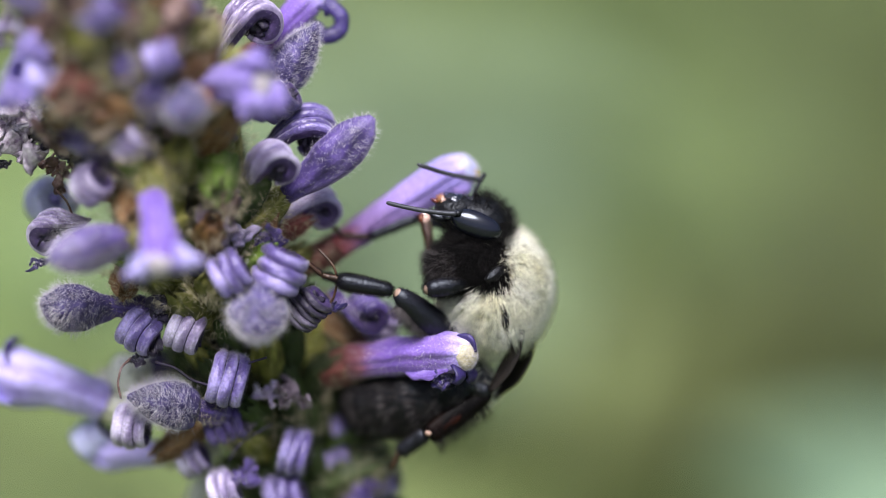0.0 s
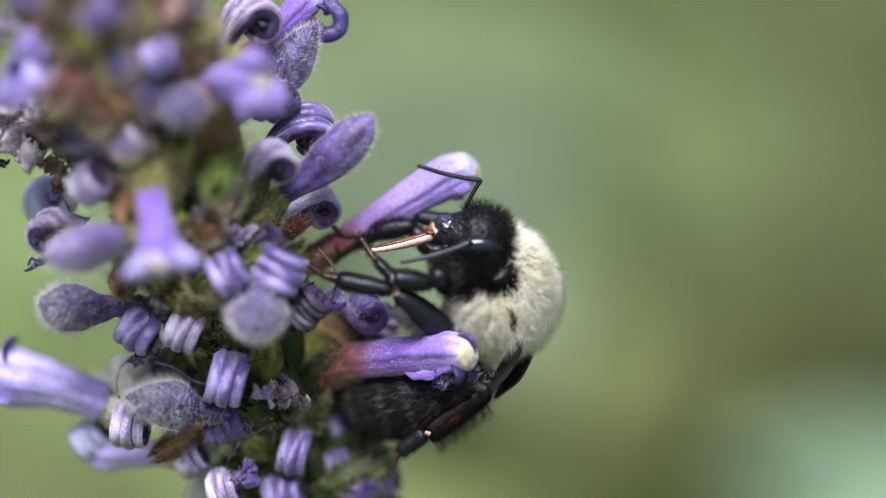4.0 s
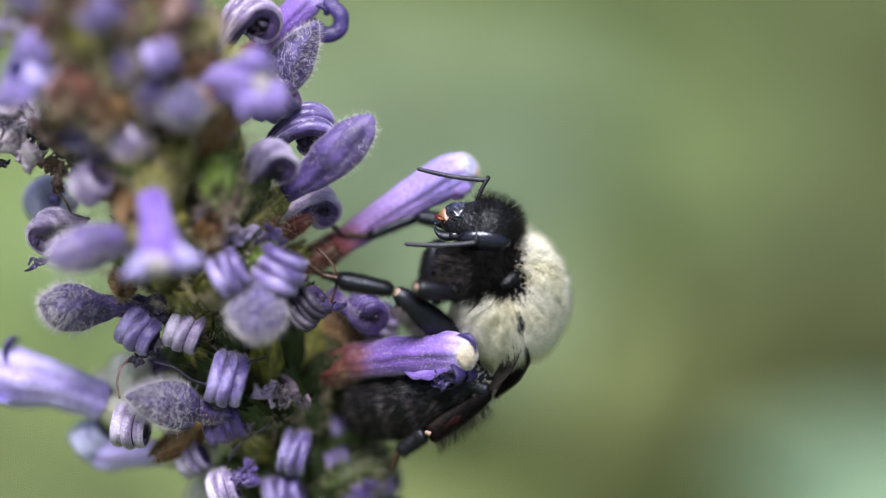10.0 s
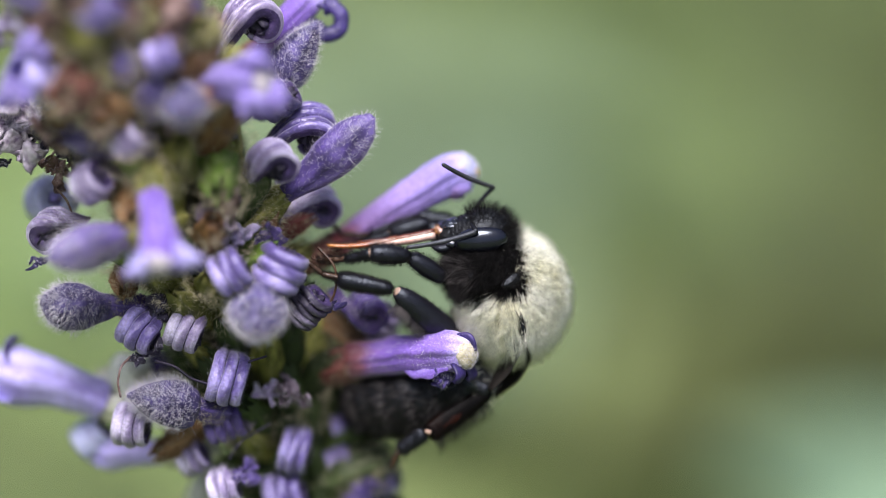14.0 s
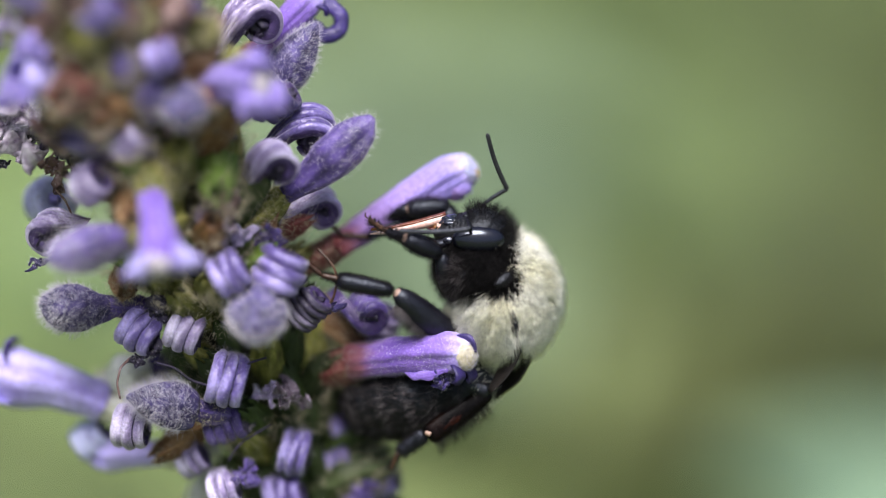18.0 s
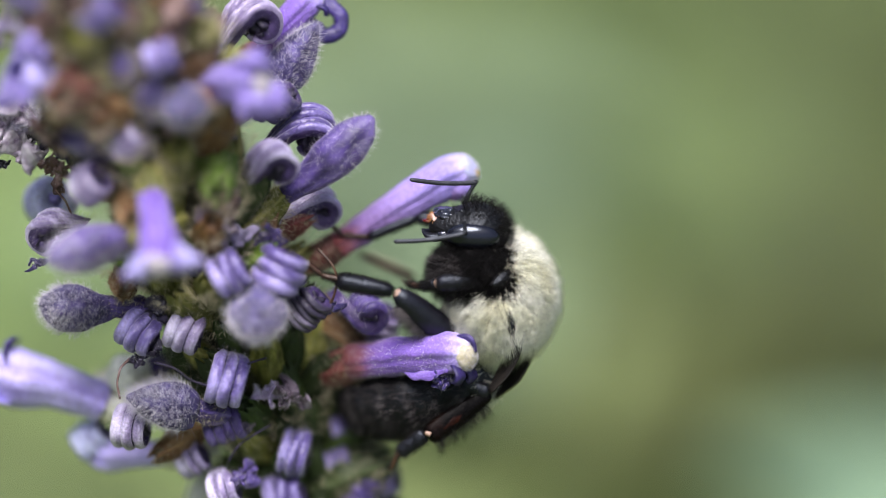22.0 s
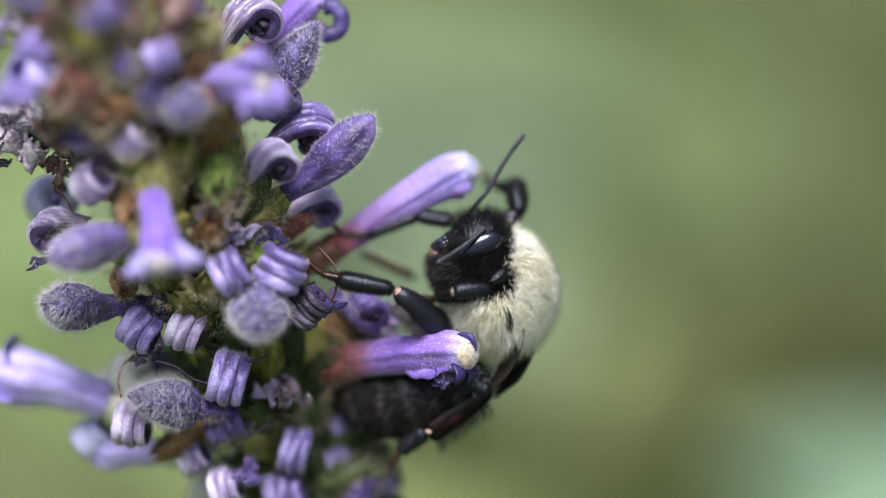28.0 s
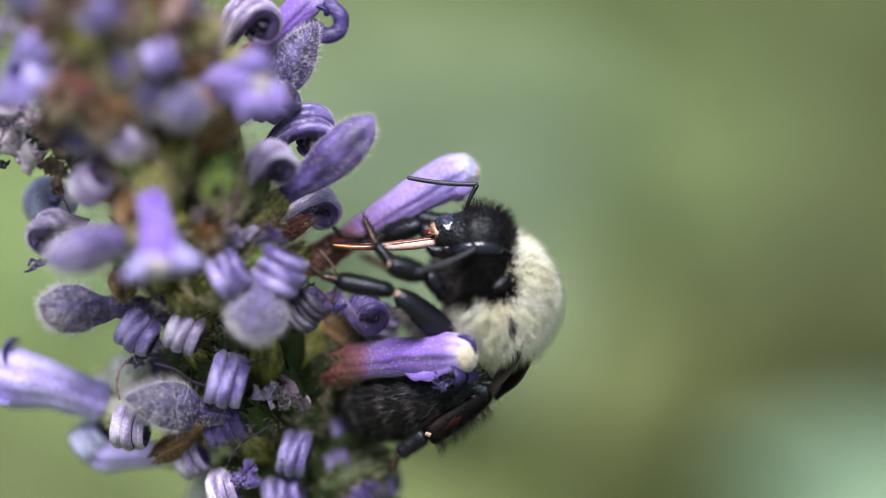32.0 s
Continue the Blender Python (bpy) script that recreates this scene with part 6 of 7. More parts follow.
    walk(near_flagellum, [
        (0, along((0.67, 1.77, 0.17), (-2.83, 2.34, 0.17))),
        (1, along((0.79, 1.94, 0.62), (-2.01, 2.45, 2.75))),
        (2, along((0.87, 1.57, 0.46), (-1.37, 2.12, 3.16))),
        (3, along((1.15, 0.03, 0.36), (-2.24, -1.02, 0.36))),
        (6, along((1.35, 1.01, 0.66), (-1.96, 0.36, 1.79))),
        (7, along((1.29, 0.31, 0.57), (-1.65, -0.39, 2.43))),
        (8, along((1.85, 0.17, 0.47), (-1.68, -0.22, 0.47))),
        (9, along((1.43, 0.70, 0.74), (-2.07, 0.73, 1.31))),
        (10, along((1.63, 0.31, 0.21), (-1.92, 0.26, 0.21))),
        (11, along((1.72, 0.11, -0.31), (-1.77, 0.77, -0.31))),
        (12, along((2.36, 1.10, 0.26), (-1.09, 1.06, 1.08))),
        (13, along((1.57, 0.93, 0.49), (-1.90, 0.20, 0.49))),
        (14, along((1.63, 0.81, 0.42), (-1.83, 0.03, 0.42))),
        (17, along((1.71, 0.87, 0.41), (-1.72, -0.02, 0.41))),
        (18, along((1.29, 1.01, 0.49), (-2.21, 0.95, 1.05))),
        (19, along((1.85, 0.31, 0.41), (-1.09, -0.39, 2.27))),
        (20, along((1.85, 0.17, 0.58), (-1.09, -0.95, 2.22))),
        (21, along((1.71, 1.01, 0.45), (-1.82, 1.35, 0.45))),
        (22, along((1.07, 0.79, 0.34), (-2.46, 0.41, 0.34))),
        (23, along((1.38, 1.26, 0.38), (-2.17, 1.03, 0.38))),
        (24, along((1.35, 0.22, 0.03), (-2.15, -0.37, 0.03))),
        (25, along((1.52, 0.59, 0.24), (-0.67, 0.03, 2.98))),
        (27.5, along((2.64, -0.31, -0.92), (0.87, -2.49, 1.25))),
        (28, along((2.08, 1.01, -0.25), (-0.34, -0.73, 1.68))),
        (29, along((3.16, 1.94, -0.88), (1.70, 1.70, 2.35))),
        (30, along((1.85, 1.29, 0.35), (0.17, 0.31, 3.31))),
        (31, along((1.23, 1.49, 0.58), (-2.31, 1.38, 0.58))),
        (32, along((1.57, 0.03, 0.43), (-1.37, -1.09, 2.07))),
    ])
    walk(sheath, [
        (0, along((-0.96, 1.67, -1.90), (-0.63, -1.11, -4.62))),
        (1, along((-0.40, 1.58, -1.90), (1.59, -0.26, -4.71))),
        (1.25, along((-0.74, 1.71, -1.70), (-0.62, -0.87, -4.62))),
        (1.5, along((-1.09, 1.84, -1.50), (-2.87, -0.80, -3.75))),
        (2, along((-0.09, 2.27, -1.47), (-3.84, 1.21, -1.70))),
        (2.5, along((-0.56, 1.42, -1.46), (-4.39, 0.74, -1.70))),
        (3, along((-0.19, 0.78, -1.45), (-4.07, 0.42, -1.70))),
        (3.5, along((-0.40, 0.67, -1.46), (-4.17, -0.27, -1.70))),
        (5.5, along((0.33, 1.29, -1.45), (-3.56, 1.40, -1.70))),
        (6, along((0.11, 1.16, -1.50), (-3.75, 1.69, -1.61))),
        (6.5, along((-0.35, 0.52, -1.50), (-4.24, 0.66, -1.61))),
        (7, along((0.11, 0.83, -1.48), (-3.78, 0.65, -1.70))),
        (7.5, along((0.31, 0.61, -1.50), (-3.57, 0.30, -1.64))),
        (8, along((-0.34, 1.16, -1.50), (-4.12, 2.09, -1.65))),
        (8.5, along((0.09, 0.65, -1.50), (-3.71, 1.52, -1.61))),
        (9, along((1.32, 1.80, -1.42), (-2.43, 0.76, -1.70))),
        (9.5, along((0.75, 1.55, -1.66), (-0.91, -0.79, -4.31))),
        (10, along((0.17, 1.30, -1.90), (1.88, -0.54, -4.88))),
        (11, along((0.17, 1.58, -1.90), (1.88, -0.26, -4.88))),
        (12, along((0.17, 1.16, -1.90), (3.33, -1.10, -1.58))),
        (12.25, along((-0.42, 1.17, -1.70), (0.65, -2.22, -3.31))),
        (12.5, along((-1.01, 1.18, -1.50), (-2.70, -1.24, -4.04))),
        (13, along((-0.40, 0.73, -1.50), (-4.29, 0.66, -1.69))),
        (13.5, along((-0.79, 0.74, -1.50), (-4.64, 0.15, -1.63))),
        (14, along((-0.40, 0.73, -1.50), (-4.25, 0.19, -1.64))),
        (14.25, along((-0.15, 1.07, -1.50), (-2.61, -1.00, -3.71))),
        (14.5, along((0.09, 1.40, -1.50), (0.40, -1.02, -4.54))),
        (17, along((-0.40, 0.88, -1.90), (2.90, -1.19, -1.61))),
        (17.25, along((-0.81, 1.03, -1.70), (0.82, -2.03, -3.49))),
        (17.5, along((-1.23, 1.18, -1.50), (-2.12, -1.25, -4.42))),
        (18, along((0.16, 1.63, -1.46), (-3.64, 0.82, -1.70))),
        (18.5, along((-0.13, 1.05, -1.50), (-4.01, 1.38, -1.69))),
        (19, along((-0.25, 1.16, -1.50), (-4.15, 1.27, -1.66))),
        (19.5, along((-0.57, 0.74, -1.50), (-4.42, 1.31, -1.63))),
        (20, along((-0.34, 0.82, -1.50), (-4.22, 0.49, -1.70))),
        (20.5, along((0.73, 2.18, -1.40), (-2.55, 0.08, -1.70))),
        (20.75, along((0.45, 1.95, -1.65), (-0.68, -0.99, -3.95))),
        (21, along((0.17, 1.72, -1.90), (1.88, -0.26, -4.79))),
        (22, along((-0.40, 1.16, -1.90), (1.59, -0.54, -4.79))),
        (23, along((-0.40, 1.02, -1.90), (2.66, -1.39, -1.59))),
        (23.5, along((-0.71, 0.92, -1.70), (0.70, -2.23, -3.52))),
        (24, along((-1.02, 0.82, -1.50), (-1.99, -1.45, -4.52))),
        (24.5, along((-0.85, 0.92, -1.70), (0.68, -2.14, -3.57))),
        (25, along((-0.68, 1.02, -1.90), (2.53, -1.19, -1.62))),
        (28, along((-0.54, -0.40, -1.90), (3.06, -1.88, -1.60))),
        (28.25, along((-0.77, 0.61, -1.70), (1.05, -1.82, -4.14))),
        (28.5, along((-1.01, 1.62, -1.50), (-2.35, 0.08, -4.82))),
        (28.75, along((-0.56, 1.32, -1.70), (0.92, -1.47, -3.99))),
        (29, along((-0.11, 1.02, -1.90), (3.16, -1.08, -1.57))),
        (30, along((-0.11, 1.44, -1.90), (1.88, -0.26, -4.79))),
        (30.33, along((-0.38, 1.30, -1.77), (-0.90, -0.78, -5.02))),
        (30.67, along((-0.64, 1.16, -1.63), (-3.45, -0.40, -3.84))),
        (31, along((-0.90, 1.02, -1.50), (-4.78, 0.66, -1.70))),
        (31.5, along((-0.34, 0.11, -1.46), (-4.17, -0.58, -1.70))),
        (32, along((-0.40, 0.45, -1.50), (-4.28, 0.17, -1.65))),
    ])
    walk(tongue, [
        (0, along((-0.92, 1.31, -2.25), (-0.62, -1.18, -4.69))),
        (1, along((-0.14, 1.35, -2.26), (1.65, -0.30, -4.78))),
        (1.25, along((-0.73, 1.42, -2.02), (-0.62, -0.90, -4.64))),
        (1.5, along((-1.32, 1.50, -1.79), (-2.92, -0.87, -3.81))),
        (2, along((-0.38, 2.18, -1.49), (-3.74, 1.24, -1.69))),
        (2.5, along((-0.86, 1.37, -1.48), (-4.29, 0.76, -1.69))),
        (3, along((-0.49, 0.75, -1.47), (-3.97, 0.43, -1.69))),
        (3.5, along((-0.69, 0.60, -1.48), (-4.08, -0.24, -1.69))),
        (5.5, along((0.03, 1.30, -1.47), (-3.46, 1.40, -1.69))),
        (6, along((-3.76, 1.69, -1.61), (-7.23, 2.17, -1.70))),
        (6.5, along((-4.24, 0.66, -1.61), (-7.74, 0.79, -1.70))),
        (7, along((-0.19, 0.82, -1.50), (-3.68, 0.65, -1.69))),
        (7.5, along((-1.65, 0.45, -1.57), (-5.14, 0.17, -1.70))),
        (8, along((-1.86, 1.53, -1.56), (-5.25, 2.37, -1.70))),
        (8.5, along((-3.23, 1.41, -1.60), (-6.64, 2.19, -1.70))),
        (9, along((1.03, 1.72, -1.44), (-2.33, 0.79, -1.69))),
        (9.5, along((0.71, 1.39, -1.86), (-0.77, -0.70, -4.24))),
        (10, along((0.39, 1.06, -2.28), (1.92, -0.59, -4.96))),
        (11, along((0.39, 1.35, -2.28), (1.92, -0.30, -4.96))),
        (12, along((0.33, 1.04, -1.93), (3.17, -0.99, -1.65))),
        (12.25, along((-0.45, 0.96, -1.88), (0.51, -2.09, -3.32))),
        (12.5, along((-1.22, 0.87, -1.83), (-2.74, -1.31, -4.11))),
        (13, along((-1.08, 0.72, -1.53), (-4.57, 0.65, -1.70))),
        (13.5, along((-3.05, 0.39, -1.58), (-6.50, -0.14, -1.70))),
        (14, along((-2.30, 0.46, -1.57), (-5.76, -0.03, -1.70))),
        (14.25, along((-1.08, 0.78, -1.73), (-3.29, -1.08, -3.71))),
        (14.5, along((0.13, 1.09, -1.89), (0.41, -1.09, -4.62))),
        (17, along((-0.23, 0.77, -1.94), (2.73, -1.08, -1.67))),
        (17.25, along((-0.78, 0.82, -1.90), (0.68, -1.92, -3.51))),
        (17.5, along((-1.34, 0.87, -1.87), (-2.14, -1.31, -4.49))),
        (18, along((-0.13, 1.56, -1.48), (-3.55, 0.84, -1.69))),
        (18.5, along((-0.73, 1.10, -1.53), (-4.22, 1.40, -1.70))),
        (19, along((-1.64, 1.20, -1.56), (-5.14, 1.30, -1.70))),
        (19.5, along((-2.82, 1.07, -1.58), (-6.28, 1.58, -1.70))),
        (20, along((-0.81, 0.78, -1.52), (-4.29, 0.48, -1.70))),
        (20.5, along((0.48, 2.02, -1.43), (-2.46, 0.14, -1.69))),
        (20.75, along((0.43, 1.74, -1.85), (-0.58, -0.89, -3.91))),
        (21, along((0.39, 1.47, -2.27), (1.92, -0.31, -4.87))),
        (22, along((-0.14, 0.94, -2.27), (1.65, -0.58, -4.87))),
        (23, along((-0.24, 0.89, -1.93), (2.50, -1.26, -1.66))),
        (23.5, along((-0.69, 0.71, -1.91), (0.57, -2.11, -3.55))),
        (24, along((-1.14, 0.53, -1.89), (-2.02, -1.51, -4.59))),
        (24.5, along((-0.83, 0.72, -1.91), (0.54, -2.03, -3.59))),
        (25, along((-0.51, 0.90, -1.94), (2.36, -1.07, -1.68))),
        (28, along((-0.35, -0.47, -1.93), (2.87, -1.80, -1.67))),
        (28.25, along((-0.76, 0.48, -1.93), (0.87, -1.71, -4.12))),
        (28.5, along((-1.18, 1.42, -1.93), (-2.38, 0.04, -4.91))),
        (28.75, along((-0.56, 1.17, -1.93), (0.76, -1.34, -3.99))),
        (29, along((0.05, 0.91, -1.93), (2.99, -0.98, -1.64))),
        (30, along((0.14, 1.22, -2.27), (1.93, -0.30, -4.87))),
        (30.33, along((-0.36, 1.14, -2.02), (-0.83, -0.73, -4.94))),
        (30.67, along((-0.87, 1.06, -1.77), (-3.39, -0.34, -3.75))),
        (31, along((-1.38, 0.97, -1.52), (-4.86, 0.65, -1.70))),
        (31.5, along((-0.64, 0.06, -1.48), (-4.08, -0.56, -1.69))),
        (32, along((-1.99, 0.34, -1.56), (-5.48, 0.08, -1.70))),
    ])
    walk(near_femur, [
        (0, along((-0.62, -1.46, -1.39), (1.15, -1.66, -0.10))),
        (1, along((-0.17, -1.50, -1.08), (1.57, -0.59, -0.10))),
        (1.5, along((-0.14, -1.64, -1.18), (0.64, -0.03, 0.10))),
        (2, along((-0.12, -1.79, -1.27), (-0.53, 0.03, -0.10))),
        (3, along((0.23, -1.64, -1.32), (-1.52, -1.10, -0.10))),
        (3.75, along((0.27, -1.67, -1.31), (-0.66, -1.20, 0.63))),
        (4.5, along((0.32, -1.71, -1.29), (0.43, -1.41, 0.89))),
        (5.25, along((0.37, -1.74, -1.28), (1.49, -1.70, 0.62))),
        (6, along((0.42, -1.77, -1.26), (2.28, -2.00, -0.10))),
        (7, along((0.18, -2.00, -1.94), (1.38, -1.80, -0.10))),
        (7.5, along((0.58, -2.09, -1.60), (0.65, -1.01, 0.31))),
        (8, along((0.98, -2.19, -1.27), (-0.11, -0.67, -0.10))),
        (9, along((0.97, -2.19, -1.30), (-0.39, -0.96, -0.10))),
        (9.33, along((0.84, -1.92, -1.58), (-0.26, -1.32, 0.23))),
        (9.67, along((0.71, -1.65, -1.85), (0.07, -1.78, 0.25))),
        (10, along((0.59, -1.38, -2.13), (0.51, -2.22, -0.10))),
        (10.5, along((0.36, -1.60, -1.80), (1.29, -2.14, 0.12))),
        (11, along((0.13, -1.82, -1.46), (1.86, -1.94, -0.10))),
        (12, along((0.73, -1.77, -1.02), (2.70, -1.43, -0.10))),
        (12.5, along((0.70, -1.85, -1.10), (1.21, -0.48, 0.54))),
        (13, along((0.68, -1.94, -1.19), (-0.67, -0.59, -0.10))),
        (14, along((0.06, -1.53, -0.86), (-1.66, -0.39, -0.10))),
        (15.5, along((0.04, -1.67, -1.05), (0.14, -0.27, 0.64))),
        (17, along((0.03, -1.81, -1.24), (1.86, -1.38, -0.10))),
        (17.5, along((0.16, -1.94, -1.26), (1.05, -0.54, 0.19))),
        (18, along((0.30, -2.06, -1.29), (-0.11, -0.25, -0.10))),
        (19, along((0.65, -2.19, -1.34), (-0.53, -0.82, -0.10))),
        (20, along((0.61, -2.09, -1.25), (-0.82, -0.87, -0.10))),
        (20.5, along((0.35, -2.01, -1.25), (0.60, -0.64, 0.45))),
        (21, along((0.09, -1.93, -1.24), (1.86, -1.29, -0.10))),
        (22, along((-0.15, -1.79, -1.24), (1.71, -1.52, -0.10))),
        (23, along((-0.02, -1.67, -1.10), (1.86, -1.10, -0.10))),
        (24, along((-0.48, -1.32, -1.80), (0.59, -2.22, -0.10))),
        (25, along((-0.57, -1.96, -1.85), (0.59, -1.29, -0.10))),
        (28, along((0.39, -1.75, -0.92), (2.42, -2.00, -0.10))),
        (29, along((-0.17, -1.68, -1.13), (1.29, -0.39, -0.10))),
        (30, along((0.06, -1.53, -0.99), (1.72, -0.39, -0.10))),
        (30.5, along((0.05, -1.73, -1.11), (0.54, 0.01, 0.14))),
        (31, along((0.04, -1.93, -1.24), (-0.82, -0.25, -0.10))),
        (32, along((0.52, -2.22, -1.54), (-0.82, -1.24, -0.10))),
    ])
    walk(near_tibia, [
        (0, along((1.15, -1.66, -0.10), (-0.76, -1.99, 0.30))),
        (1, along((1.57, -0.59, -0.10), (-0.17, 0.08, 0.41))),
        (2, along((-0.53, 0.03, -0.10), (-2.22, 1.01, 0.28))),
        (3, along((-1.52, -1.10, -0.10), (-3.34, -0.62, 0.38))),
        (6, along((2.28, -2.00, -0.10), (0.37, -1.85, 0.33))),
        (7, along((1.38, -1.80, -0.10), (-0.67, -1.80, -0.10))),
        (8, along((-0.11, -0.67, -0.10), (-1.80, -0.03, 0.48))),
        (9, along((-0.39, -0.96, -0.10), (-1.57, -0.39, 0.85))),
        (10, along((0.51, -2.22, -0.10), (-1.09, -1.94, 0.65))),
        (11, along((1.86, -1.94, -0.10), (0.08, -1.80, 0.51))),
        (12, along((2.70, -1.43, -0.10), (0.87, -0.87, 0.34))),
        (13, along((-0.67, -0.59, -0.10), (-2.58, -0.11, 0.24))),
        (14, along((-1.66, -0.39, -0.10), (-3.57, -0.25, 0.34))),
        (17, along((1.86, -1.38, -0.10), (0.17, -0.95, 0.55))),
        (18, along((-0.11, -0.25, -0.10), (-1.74, 0.53, 0.48))),
        (19, along((-0.53, -0.82, -0.10), (-2.36, 0.11, -0.07))),
        (20, along((-0.82, -0.87, -0.10), (-2.50, -0.17, 0.46))),
        (21, along((1.86, -1.29, -0.10), (0.08, -1.29, 0.52))),
        (22, along((1.71, -1.52, -0.10), (-0.34, -1.66, -0.10))),
        (23, along((1.86, -1.10, -0.10), (0.22, -0.53, 0.56))),
        (24, along((0.59, -2.22, -0.10), (-0.34, -1.88, 0.98))),
        (25, along((0.59, -1.29, -0.10), (-1.32, -1.10, 0.33))),
        (28, along((2.42, -2.00, -0.10), (0.59, -2.16, 0.45))),
        (29, along((1.29, -0.39, -0.10), (-0.48, 0.03, 0.47))),
        (30, along((1.72, -0.39, -0.10), (0.22, 0.17, 0.67))),
        (31, along((-0.82, -0.25, -0.10), (-2.50, 0.45, 0.46))),
        (32, along((-0.82, -1.24, -0.10), (-2.50, -0.73, 0.53))),
    ])
    walk(near_tarsus, [
        (0, along((-0.76, -1.99, 0.30), (0.17, -1.05, -2.12))),
        (0.5, along((-0.46, -0.95, 0.35), (-1.08, 0.45, -2.23))),
        (1, along((-0.17, 0.08, 0.41), (-2.14, 1.38, -1.26))),
        (2, along((-2.22, 1.01, 0.28), (-3.79, 1.30, -2.01))),
        (3, along((-3.34, -0.62, 0.38), (-5.26, 1.58, -0.26))),
        (6, along((0.37, -1.85, 0.33), (-0.25, -0.82, -2.14))),
        (7, along((-0.67, -1.80, -0.10), (-1.87, -1.76, -2.58))),
        (7.5, along((-1.24, -0.91, 0.19), (-2.83, 0.67, -1.80))),
        (8, along((-1.80, -0.03, 0.48), (-3.15, 2.56, -0.14))),
        (8.5, along((-1.68, -0.21, 0.67), (-4.22, 0.83, -0.56))),
        (9, along((-1.57, -0.39, 0.85), (-4.05, -1.38, -0.38))),
        (9.17, along((-1.49, -0.65, 0.82), (-3.60, -1.55, -1.12))),
        (9.33, along((-1.41, -0.91, 0.78), (-2.94, -1.64, -1.69))),
        (9.5, along((-1.33, -1.16, 0.75), (-2.17, -1.68, -2.08))),
        (9.67, along((-1.25, -1.42, 0.72), (-1.34, -1.68, -2.27))),
        (9.83, along((-1.17, -1.68, 0.68), (-0.51, -1.66, -2.24))),
        (10, along((-1.09, -1.94, 0.65), (0.17, -1.67, -1.79))),
        (10.5, along((-0.51, -1.87, 0.58), (0.27, -2.29, -2.29))),
        (11, along((0.08, -1.80, 0.51), (0.17, -2.80, -2.03))),
        (12, along((0.87, -0.87, 0.34), (0.17, -1.67, -2.18))),
        (12.5, along((-0.86, -0.49, 0.29), (-2.76, -0.30, -2.02))),
        (13, along((-2.58, -0.11, 0.24), (-5.02, 1.07, -0.92))),
        (14, along((-3.57, -0.25, 0.34), (-6.31, -0.54, -0.72))),
        (15.5, along((-1.70, -0.60, 0.45), (-3.26, -1.84, -1.79))),
        (17, along((0.17, -0.95, 0.55), (0.45, -2.51, -1.74))),
        (17.5, along((-0.79, -0.21, 0.52), (-1.84, -0.63, -2.26))),
        (18, along((-1.74, 0.53, 0.48), (-3.64, 1.50, -1.42))),
        (19, along((-2.36, 0.11, -0.07), (-3.63, 2.70, -0.80))),
        (20, along((-2.50, -0.17, 0.46), (-4.55, 1.94, -0.06))),
        (20.25, along((-1.85, -0.45, 0.48), (-3.84, 1.06, -1.19))),
        (20.5, along((-1.21, -0.73, 0.49), (-2.75, -0.12, -2.01))),
        (20.75, along((-0.56, -1.01, 0.50), (-1.36, -1.41, -2.36))),
        (21, along((0.08, -1.29, 0.52), (0.17, -2.52, -1.94))),
        (21.5, along((-0.13, -1.47, 0.21), (-0.85, -2.19, -2.61))),
        (22, along((-0.34, -1.66, -0.10), (-1.67, -1.67, -2.52))),
        (23, along((0.22, -0.53, 0.56), (-1.24, 0.59, -1.56))),
        (24, along((-0.34, -1.88, 0.98), (-1.52, -1.75, -1.50))),
        (25, along((-1.32, -1.10, 0.33), (-2.66, -0.96, -2.08))),
        (28, along((0.59, -2.16, 0.45), (-1.10, -2.51, -1.76))),
        (29, along((-0.48, 0.03, 0.47), (-3.33, 0.96, 0.47))),
        (30, along((0.22, 0.17, 0.67), (-2.64, 0.93, 0.25))),
        (31, along((-2.50, 0.45, 0.46), (-5.04, 0.45, -0.97))),
        (32, along((-2.50, -0.73, 0.53), (-3.91, 1.58, -0.63))),
    ])
